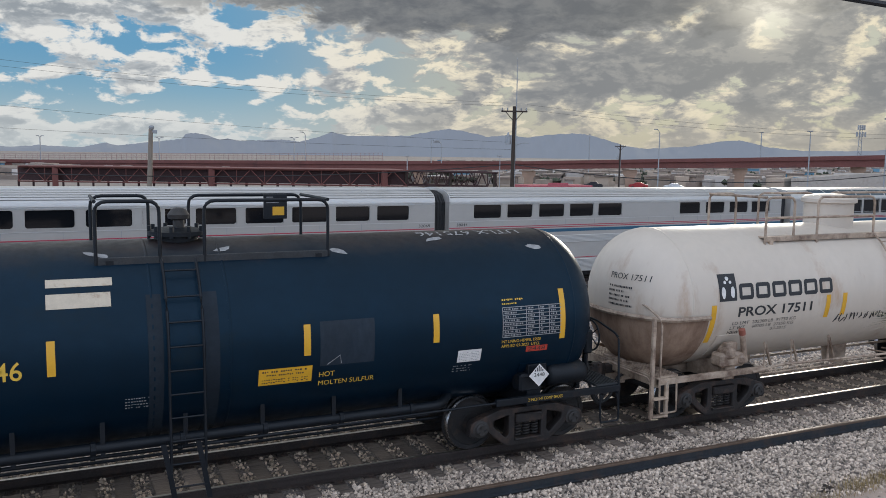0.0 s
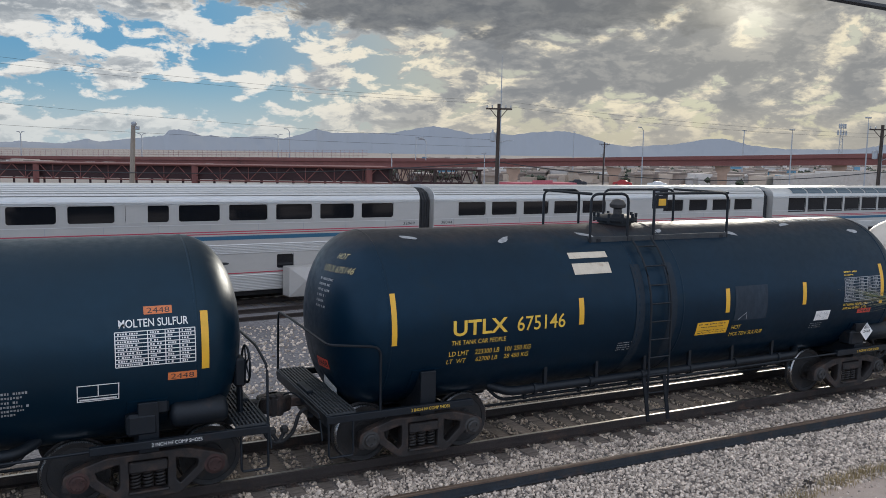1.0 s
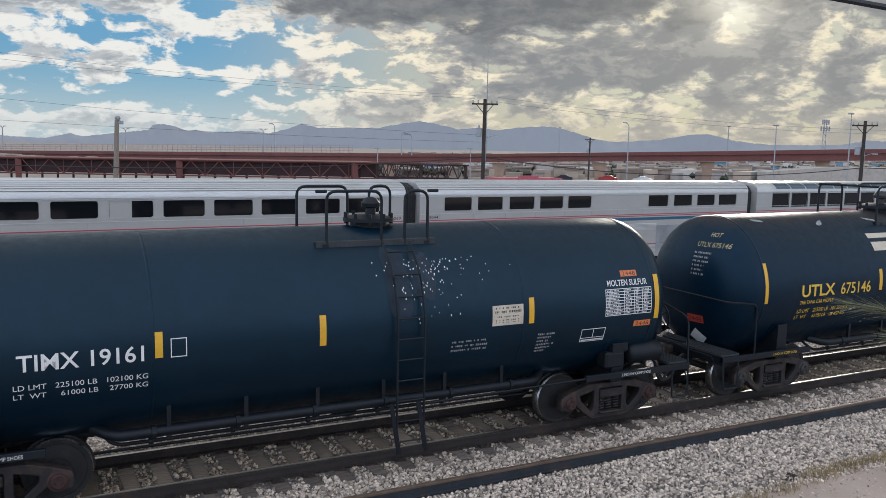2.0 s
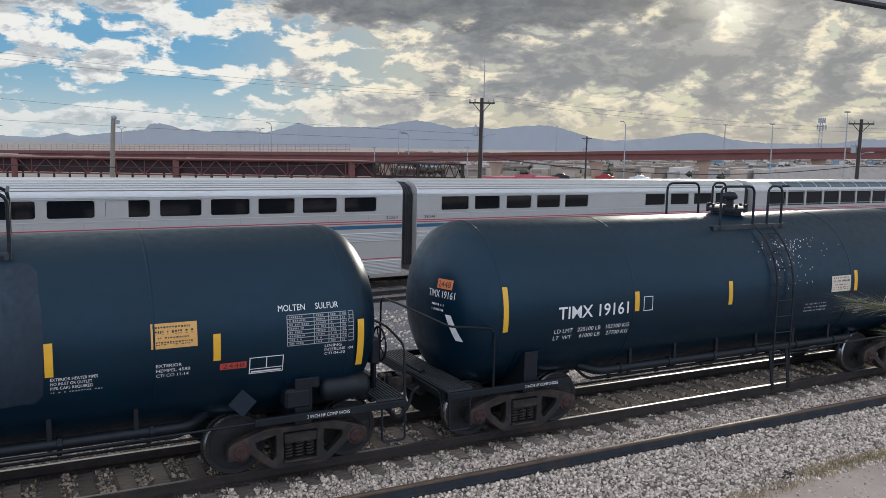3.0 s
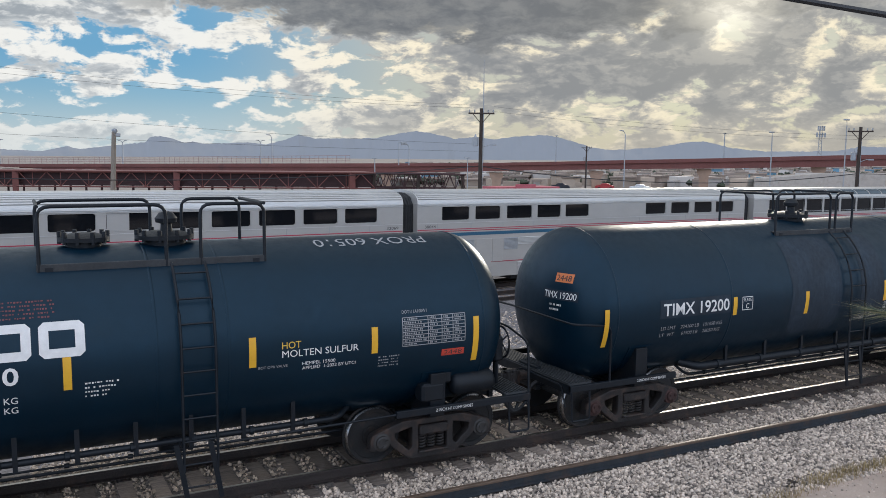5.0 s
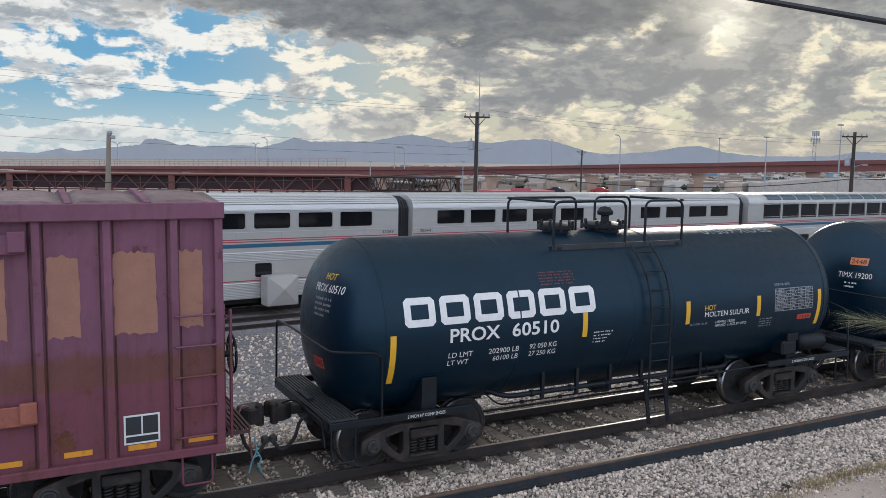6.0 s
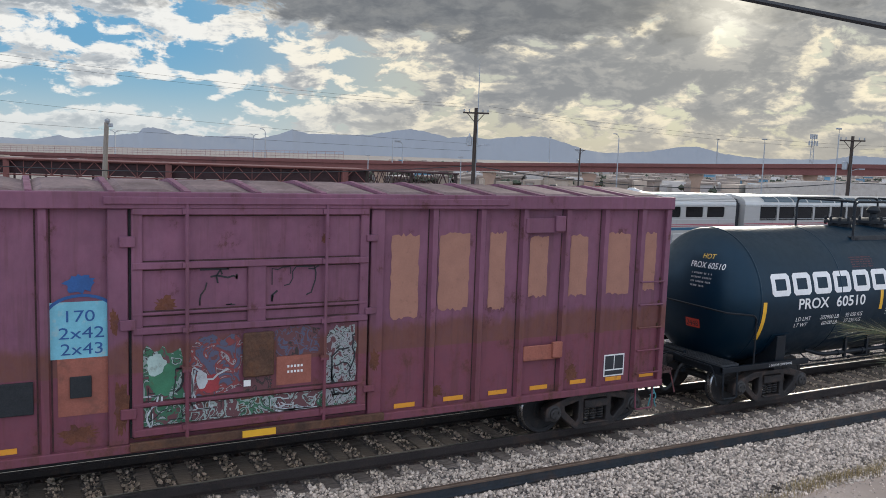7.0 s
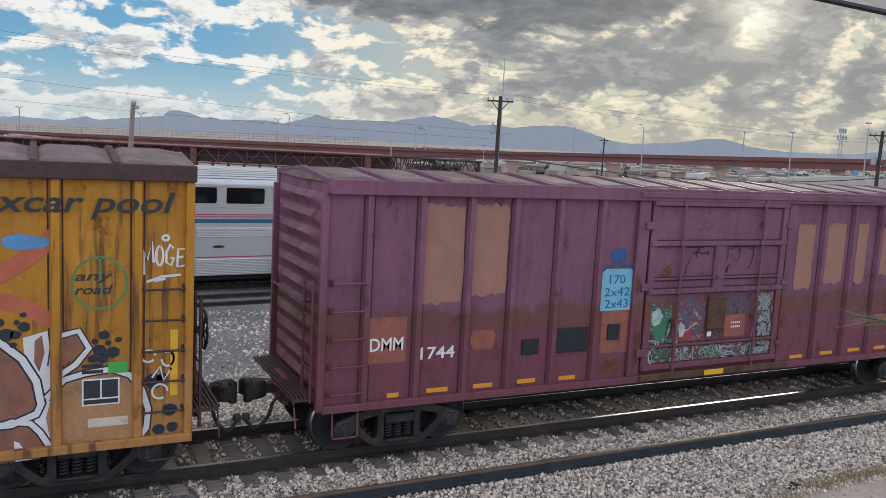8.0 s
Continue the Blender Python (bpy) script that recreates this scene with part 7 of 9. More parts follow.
def car_p():
    R, Z, X = 1.445, 2.165, -30.93
    car = tank_car(X, 6.22, 5.66, 4.13, R, Z, M_NAVY, M_BLACK, (-1.48, 1.55, [rail_loop(-1.45, 0.15, -0.80), rail_loop(-1.45, 0.15, 0.72), rail_loop(0.62, 1.53, -0.80), rail_loop(0.62, 1.53, 0.72), lambda zp, h: [(-1.45, -0.80, zp + h), (-1.45, 0.72, zp + h)], lambda zp, h: [(1.53, -0.80, zp + h), (1.53, 0.72, zp + h)]], -0.80, 0.80), (0.42,), "navy blue tank car with bold white owner's mark", hatch=((-0.85, 0.34, 0), (0.25, 0.42, 1)), seams=(-4.9, 4.9, -2.5, -0.1, 0.85), heater=0.045)
    L = lambda *a, **k: letter(car, R, Z, *a, **k)
    for x in (-4.55, 4.05):
        bm = text_bm("2 INCH HF COMP SHOES", 0.05, 0.66)
        wrap_flat(bm, x, 0.92, -1.445)
        letters(bm, M_LETTER_W, car, each=False)
    block_logo(car, R, Z, -35.53 - X, 2.34, 3.72, 0.46, M_LETTER_W)
    L("PROX", -34.75 - X, 2.05, 0.215, M_LETTER_W, 0.92, 0.018)
    L("60510", -33.60 - X, 2.05, 0.215, M_LETTER_W, 0.93, 0.018)
    L("LD LMT", -34.76 - X, 1.79, 0.09, M_LETTER_W, 0.44)
    L("LT WT", -34.76 - X, 1.66, 0.09, M_LETTER_W, 0.38)
    L("202900 LB", -34.02 - X, 1.79, 0.09, M_LETTER_W, 0.58)
    L("60100 LB", -33.92 - X, 1.66, 0.09, M_LETTER_W, 0.48)
    L("92 050 KG", -33.23 - X, 1.80, 0.09, M_LETTER_W, 0.54)
    L("27 250 KG", -33.23 - X, 1.67, 0.09, M_LETTER_W, 0.54)
    for x, a, b in ((-35.73, 1.46, 2.27), (-32.12, 1.91, 2.34), (-29.76, 1.94, 2.37), (-27.92, 1.96, 2.36), (-26.18, 1.66, 2.40)):
        bar_strip(car, R, Z, x - X, a, b)
    L("HOT", -29.34 - X, 2.165, 0.10, M_LETTER_Y, 0.28)
    L("MOLTEN SULFUR", -29.34 - X, 2.04, 0.10, M_LETTER_W, 1.16)
    L("HEMPEL 15500", -29.04 - X, 1.90, 0.05, M_LETTER_W, 0.50)
    L("APPLIED  1-2022 BY UTCI", -29.04 - X, 1.83, 0.05, M_LETTER_W, 0.82)
    L("BOT OPR VALVE", -29.68 - X, 1.90, 0.04, M_LETTER_FAINT, 0.42)
    table(car, R, Z, -27.46 - X, -26.38 - X, 2.02, 2.46, 8, M_LETTER_FAINT)
    L("DOT111A100W1", -27.46 - X, 2.52, 0.05, M_LETTER_FAINT, 0.42)
    plate(car, R, Z, -26.78 - X, -26.38 - X, 1.80, 1.91, M_REDPL, "red number placard")
    L("2448", -26.74 - X, 1.815, 0.075, M_LETTER_K, 0.32)
    bars(car, R, Z, [(-27.85 - X, 1.88 - 0.05 * k, 0.34, 0.025) for k in range(4)], M_LETTER_FAINT)
    bars(car, R, Z, [(-31.92 - X, 1.96 - 0.06 * k, 0.44 - 0.06 * k, 0.03) for k in range(4)], M_LETTER_W)
    bars(car, R, Z, [(-32.95 - X, 3.02 - 0.055 * k, 0.72, 0.03) for k in range(5)], M_FADEDRED, "faded red warning lines")
    e, d = -5.66, 0.80
    head_letter(car, R, Z, e, d, "HOT", -0.40, 3.02, 0.10, M_LETTER_Y, 0.25)
    head_letter(car, R, Z, e, d, "PROX 60510", -0.18, 2.83, 0.12, M_LETTER_W, 0.72)
    head_bars(car, R, Z, e, d, -0.24, 2.70, 4, 0.50, M_LETTER_FAINT)
    head_letter(car, R, Z, e, d, "2448", -0.20, 1.62, 0.12, M_LETTER_K, 0.28, M_REDPL)
    bm = text_bm("PROX 60510", 0.26, 1.9)
    for v in bm.verts:
        x, y = 4.3 - v.co.x, -0.30 - v.co.y
        v.co = Vector((x, y, Z + math.sqrt((R + 0.004) ** 2 - y * y)))
    letters(bm, M_LETTER_FAINT, car, "car number on the tank's top")
    return car


def car_w():
    R, Z, X = 1.345, 2.215, 23.6
    car = tank_car(X, 6.2, 5.95, 4.05, R, Z, M_WHITE, M_WHITE_STEEL, (-2.85, 2.85, [rail_loop(-2.85, -2.1, -0.85), rail_loop(-2.85, -2.1, 0.72), rail_loop(-1.45, 0.2, -0.85), rail_loop(-1.45, 0.2, 0.72), rail_loop(0.7, 2.85, -0.85), rail_loop(0.7, 2.85, 0.72), lambda zp, h: [(-2.85, -0.85, zp + h), (-2.85, 0.72, zp + h)], lambda zp, h: [(-2.85, -0.85, zp + h * 0.5), (0.2, -0.85, zp + h * 0.5)]], -0.85, 0.80), (0.45,), "white tank car with rust stains and black lettering", head=0.95, rail_mat=M_WHITE_STEEL, grip_mat=M_WHITE_STEEL, old_white=True, seams=(-5.0, 5.0), heater=0.05)
    L = lambda *a, **k: letter(car, R, Z, *a, **k)
    block_logo(car, R, Z, 19.68 - X, 2.30, 2.50, 0.30, M_LETTER_K)
    plate(car, R, Z, 19.20 - X, 19.62 - X, 2.29, 2.80, M_LETTER_K, "dark emblem panel", name="emblem")
    bm = bmesh.new()
    for k, (a, b, c, d) in enumerate(((0.10, 0.12, 0.06, 0.14), (0.32, 0.12, 0.06, 0.14), (0.21, 0.38, 0.05, 0.05), (0.15, 0.31, 0.04, 0.04), (0.28, 0.31, 0.04, 0.04))):
        blob(bm, a, b, c * 0.8, d * 0.8, 12, 0.1, k)
    wrap_tank(bm, 19.20 - X, 2.33, R, Z, 0.008)
    part("emblem_shapes", bm, M_LETTER_W, car)
    L("PROX 17511", 19.68 - X, 1.98, 0.18, M_LETTER_K, 1.90, 0.022)
    L("LD LMT  202300 LB  91750 KG", 19.58 - X, 1.82, 0.065, M_LETTER_K, 1.62)
    L("LT WT     60700 LB  27550 KG", 19.55 - X, 1.73, 0.065, M_LETTER_K, 1.62)
    L("NEW                      07-2015", 19.52 - X, 1.64, 0.065, M_LETTER_K, 1.5)
    for x, a, b in ((19.08, 1.50, 2.27), (22.02, 1.80, 2.27), (22.48, 1.82, 2.28)):
        bar_strip(car, R, Z, x - X, a, b, 0.12)
    bm = bmesh.new()
    rng = random.Random(2)
    for k in range(16):
        stroke(bm, [(0.1 * k + rng.uniform(-0.05, 0.05), rng.uniform(0, 0.2)) for _ in range(4)], 0.03)
    wrap_tank(bm, 22.35 - X, 1.66, R, Z, 0.005)
    part("graffiti", bm, M_LETTER_K, car, "black scrawled graffiti strokes")
    e, d = -5.95, 0.95
    head_letter(car, R, Z, e, d, "PROX 17511", -0.10, 2.66, 0.11, M_LETTER_K, 0.82)
    head_bars(car, R, Z, e, d, -0.10, 2.50, 5, 0.60, M_LETTER_K)
    # dome, skirt flange and brake gear
    bm = bmesh.new()
    lathe_z(bm, [(3.45, 0.50), (3.98, 0.50), (4.0, 0.56), (4.08, 0.56), (4.14, 0.48), (4.18, 0.2)], 28, -0.15, 0)
    part("dome", bm, M_WHITE, car, "rust-streaked round dome housing", smooth=35)
    bm = bmesh.new()
    ring = []
    for k in range(17):
        a = math.pi * k / 16
        ring.append((-5.0 - 1.02 * math.sin(a) ** 0.8, -(R + 0.05) * math.cos(a), 2.02))
    ring = [(-4.65, -(R + 0.05), 2.02)] + ring + [(-4.65, R + 0.05, 2.02)]
    tube(bm, ring, 0.045, 6)
    part("skirt_flange", bm, M_WHITE_STEEL, car, "rusty flange round the tank's lower half", smooth=50)
    # stained jacket round the lower half of the near end
    M_JACKET = pmat("rust_stained_cream_jacket", (0.34, 0.235, 0.165), 0.7, 0, 0.2, 1.2, 0.1, 12, (0.12, 0.06, 0.036), 0.75, 1.3, (1, 1, 0.35))
    bm = bmesh.new()
    shell = []
    for k in range(13):
        a = math.pi / 2 * k / 12
        shell.append((-5.0 - 0.95 * math.cos(a), max(0.02, R * math.sin(a) ** 0.86) + 0.03))
    shell.append((-4.62, R + 0.03))
    turn = [math.pi + 0.15 + (math.pi - 0.30) * k / 32 for k in range(33)]
    loft(bm, [[(x - 0.02, q * math.cos(t), min(2.01, Z + q * math.sin(t))) for t in turn] for x, q in shell], closed=False)
    part("end_jacket", bm, M_JACKET, car, "rust-stained jacket on the tank's lower end", smooth=50)
    # corner ladder post with its steps
    for x in (-5.95, -5.62):
        bm = bmesh.new()
        box(bm, x - 0.035, x + 0.035, -1.46, -1.40, 0.30, 2.12 if x < -5.8 else 0.95)
        part("ladder_post", bm, M_WHITE_STEEL, car, "rust-streaked white steel post", bevel=0.008)
    for z in (0.34, 0.66):
        bm = bmesh.new()
        box(bm, -5.95, -5.62, -1.50, -1.38, z - 0.015, z + 0.015)
        part("step_tread", bm, M_WHITE_STEEL, car, bevel=0.005)
    bm = bmesh.new()
    tube(bm, [(-3.72, -1.36, 1.12), (-3.88, -1.42, 1.66)], 0.055, 10)
    part("vent_tube", bm, M_WHITE_STEEL, car, "slanting white tube", smooth=50)
    bm = bmesh.new()
    tube(bm, [(-3.88, -1.42, 1.66), (-3.91, -1.43, 1.76)], 0.062, 10)
    part("tube_cap", bm, M_REDOX, car, "faded red cap", smooth=50)
    bm = bmesh.new()
    box(bm, -4.35, -3.75, -1.42, -1.10, 1.05, 1.32)
    box(bm, -4.25, -4.02, -1.46, -1.15, 1.20, 1.42)
    box(bm, -3.95, -3.80, -1.50, -1.15, 1.10, 1.28)
    part("control_valve", bm, M_WHITE_STEEL, car, "pale cast brake valve", bevel=0.05)
    for x in (-3.3, -2.6, -1.6, 0.6):
        bm = bmesh.new()
        tube(bm, [(x, -1.42, 0.95), (x, -1.42, 1.45), (x + 0.25, -1.35, 1.0)], 0.03, 6)
        part("pipe_support", bm, M_WHITE_STEEL, car)
    bm = bmesh.new()
    tube(bm, bent([(-3.6, -1.45, 0.92), (-2.9, -1.45, 1.0), (-0.2, -1.45, 0.95), (2.5, -1.45, 0.95)]), 0.025, 7)
    part("hand_rail_low", bm, M_WHITE_STEEL, car, smooth=50)
    return car


car_a()
timx(-3.77, "19161", False)
timx(-17.69, "19200", True)
car_p()
car_w()

# ---- box cars ----
YF = -1.30      # panel face; posts stand proud of it
# dark colour for strips that give grime and shade along raised edges
M_EDGE_SHADE = pmat("edge_grime_and_shade", (0.050, 0.020, 0.019), 0.85, 0, 0.4, 5, 0.2, 40, (0.10, 0.036, 0.030), 0.45, 2.5)


def decal(car, name, mt, label, draw, x, z, y=YF - 0.004):
    bm = bmesh.new()
    draw(bm)
    wrap_flat(bm, x, z, y)
    return part(name, bm, mt, car, label)


def boxcar(X, half, bogie, paint, trim, posts, label, z0=0.84, z1=4.28, rise=0.10):
    car = thing("boxcar", label, "boxcar", "freight train cars")
    bm = bmesh.new()
    box(bm, -half, half, YF, -YF, z0, z1)
    part("body", bm, paint, car)
    # roof: shallow peak with raised panels
    bm = bmesh.new()
    loft(bm, [[(x, -1.42, z1 - 0.02), (x, 0, z1 + rise), (x, 1.42, z1 - 0.02), (x, 0, z1 - 0.05)] for x in (-half - 0.04, half + 0.04)])
    rf = part("roof", bm, M_ROOFBOX, car, "worn galvanised peaked roof")
    n = 16
    for k in range(n):
        a, b = -half + 2 * half * k / n + 0.06, -half + 2 * half * (k + 1) / n - 0.06
        for s in (-1, 1):
            bm = bmesh.new()
            loft(bm, [[(a, s * 1.32, z1 + 0.0), (a, s * 0.06, z1 + rise - 0.002), (b, s * 0.06, z1 + rise - 0.002), (b, s * 1.32, z1 + 0.0)], [(a + 0.10, s * 1.25, z1 + 0.05), (a + 0.10, s * 0.12, z1 + rise + 0.035), (b - 0.22, s * 0.12, z1 + rise + 0.035), (b - 0.22, s * 1.25, z1 + 0.05)]])
            part("roof_panel", bm, M_ROOFBOX, rf)
        bm = bmesh.new()
        loft(bm, [[(a - 0.06 + d, y, zz + z1) for y, zz in ((-1.40, -0.01), (0, rise + 0.005), (1.40, -0.01), (1.40, 0.035), (0, rise + 0.055), (-1.40, 0.035))] for d in (-0.04, 0.04)])
        part("roof_seam", bm, trim, rf)
    for y in (-1, 1):
        bm = bmesh.new()
        box(bm, -half - 0.03, half + 0.03, y * 1.37 - 0.06, y * 1.37 + 0.06, z1 - 0.20, z1 + 0.02)
        part("top_chord", bm, trim, car, bevel=0.012)
        bm = bmesh.new()
        box(bm, -half - 0.01, half + 0.01, y * 1.36 - 0.05, y * 1.36 + 0.05, z0 - 0.03, z0 + 0.09)
        part("side_sill", bm, paint, car, bevel=0.01)
        for x in posts:
            bm = bmesh.new()
            loft(bm, [[(x - 0.075, y * 1.298, z), (x - 0.045, y * 1.38, z), (x + 0.045, y * 1.38, z), (x + 0.075, y * 1.298, z)] for z in (z0 + 0.09, z1 - 0.2)])
            sp = part("side_post", bm, paint, car, "pressed steel side post")
            # a dark strip down each side of the post: grime and painted shade
            for d in (-0.084, 0.084):
                bm = bmesh.new()
                loft(bm, [[(x + d - 0.010, y * 1.3035, z), (x + d + 0.010, y * 1.3035, z), (x + d + 0.010, y * 1.299, z), (x + d - 0.010, y * 1.299, z)] for z in (z0 + 0.09, z1 - 0.2)])
                part("weld_seam", bm, M_EDGE_SHADE, sp, "dark strip of edge grime and painted shade")
        for s in (-1, 1):
            bm = bmesh.new()
            box(bm, s * half - 0.10, s * half + 0.012, y * 1.34 - 0.045, y * 1.34 + 0.045, z0, z1 - 0.2)
            part("corner_post", bm, paint, car, bevel=0.01)
    for s in (-1, 1):
        # corrugated end
        bm = bmesh.new()
        nr = 11
        for k in range(nr):
            z = z0 + 0.18 + (z1 - z0 - 0.35) * k / nr
            hgt = (z1 - z0 - 0.35) / nr
            loft(bm, [[(s * half, y, z), (s * (half + 0.015), y, z + hgt * 0.2), (s * (half + q), y, z + hgt * 0.55), (s * (half + 0.012), y, z + hgt * 0.9)] for y, q in ((-1.25, 0.01), (-0.95, 0.085), (-0.3, 0.09), (0.3, 0.09), (0.95, 0.085), (1.25, 0.01))])
        part("end_corrugation", bm, paint, car, "pressed corrugated steel end", smooth=50)
        e = s * (half + 0.75)
        bm = bmesh.new()
        box(bm, min(s * (half - 1.5), s * (half + 0.35)), max(s * (half - 1.5), s * (half + 0.35)), -0.28, 0.28, 0.68, 1.00)
        part("draft_sill", bm, trim, car, bevel=0.02)
        bm = bmesh.new()
        xa, xb = sorted((s * (half + 0.04), s * (half + 0.40)))
        for y in (-1.2, -0.6, 0, 0.6, 1.2):
            box(bm, xa, xb, y - 0.015, y + 0.015, 0.97, 1.02)
        cx = part("crossover_platform", bm, M_DKBROWN, car, "steel grating end platform")
        for k in range(7):
            x = xa + (xb - xa) * k / 6
            bm = bmesh.new()
            box(bm, x - 0.018, x + 0.018, -1.22, 1.22, 1.02, 1.06)
            part("grating_slat", bm, M_DKBROWN, cx)
        coupler(car, e, s, trim)
        truck(car, s * bogie)
        # ladders on side and end
        for y0 in (-1,):
            lx = s * (half - 0.37)
            for k in range(5):
                z = 1.09 + 0.42 * k
                bm = bmesh.new()
                tube(bm, [(lx - 0.27, -1.31, z), (lx - 0.27, -1.405, z), (lx + 0.27, -1.405, z), (lx + 0.27, -1.31, z)], 0.016, 6)
                gi = part("grab_iron", bm, trim, car, smooth=50)
                for dx in (-0.27, 0.27):
                    bm = bmesh.new()
                    box(bm, lx + dx - 0.035, lx + dx + 0.035, -1.325, -1.298, z - 0.055, z + 0.055)
                    part("bolted_foot", bm, M_RUSTY, gi, "rusted bolted foot", bevel=0.006)
            bm = bmesh.new()
            tube(bm, bent([(lx - 0.2, -1.34, z0), (lx - 0.2, -1.36, 0.40), (lx + 0.2, -1.36, 0.40), (lx + 0.2, -1.34, z0)], 0.05), 0.016, 6)
            part("sill_step", bm, trim, car, smooth=50)
        xe = s * (half + 0.14)
        bm = bmesh.new()
        for y in (-1.20, -0.76):
            tube(bm, [(xe, y, z0 + 0.1), (xe, y, z0 + 1.95)], 0.024, 6)
        el_ = part("end_ladder", bm, trim, car, smooth=50)
        for k in range(5):
            bm = bmesh.new()
            tube(bm, [(xe, -1.20, z0 + 0.2 + 0.4 * k), (xe, -0.76, z0 + 0.2 + 0.4 * k)], 0.015, 6)
            part("rung", bm, trim, el_)
        bm = bmesh.new()
        tube(bm, bent([(s * half, -0.7, z0 + 1.55), (xe, -0.7, z0 + 1.55), (xe, 1.1, z0 + 1.55), (s * half, 1.1, z0 + 1.55)], 0.05), 0.018, 6)
        part("end_handhold", bm, trim, car, smooth=50)
    bm = bmesh.new()
    hx = half + 0.26
    tube(bm, [(hx, -0.75 + 0.28 * math.cos(a), 2.05 + 0.28 * math.sin(a)) for a in np.linspace(0, 2 * math.pi, 25)], 0.02, 6)
    for k in range(6):
        a = math.pi * k / 3
        tube(bm, [(hx, -0.75, 2.05), (hx, -0.75 + 0.27 * math.cos(a), 2.05 + 0.27 * math.sin(a))], 0.012, 5)
    tube(bm, [(half, -0.75, 2.05), (hx, -0.75, 2.05)], 0.05, 8)
    part("brake_wheel", bm, M_BLACK, car, "spoked handbrake wheel", smooth=50)
    bm = bmesh.new()
    box(bm, -half + 1.6, half - 1.6, -0.45, 0.45, z0 - 0.29, z0)
    for y in (-0.9, 0.9):
        box(bm, -half + 1.6, half - 1.6, y - 0.06, y + 0.06, z0 - 0.14, z0)
    part("underframe", bm, M_UNDER, car)
    for k in range(9):
        x = -half + 3.0 + (2 * half - 6.0) * k / 8
        bm = bmesh.new()
        loft(bm, [[(x + dx, -1.30, z0 - 0.10), (x + dx, -0.45, z0 - 0.27), (x + dx, 0.45, z0 - 0.27), (x + dx, 1.30, z0 - 0.10), (x + dx, 1.30, z0 + 0.01), (x + dx, -1.30, z0 + 0.01)] for dx in (-0.07, 0.07)])
        part("crossbearer", bm, M_UNDER, car, "dark steel crossbearer under the floor")
    bm = bmesh.new()
    lathe_x(bm, [(-1.6, 0.05), (-1.55, 0.17), (-0.75, 0.17), (-0.70, 0.05)], 16, 0.85, z0 - 0.30)
    part("air_reservoir", bm, M_UNDER, car, "air reservoir under the floor", smooth=40)
    bm = bmesh.new()
    tube(bm, [(-half + 2.2, -0.62, z0 - 0.32), (half - 2.2, -0.62, z0 - 0.32)], 0.025, 6)
    part("brake_rod", bm, M_UNDER, car, smooth=50)
    CARS.append((car, X))
    return car


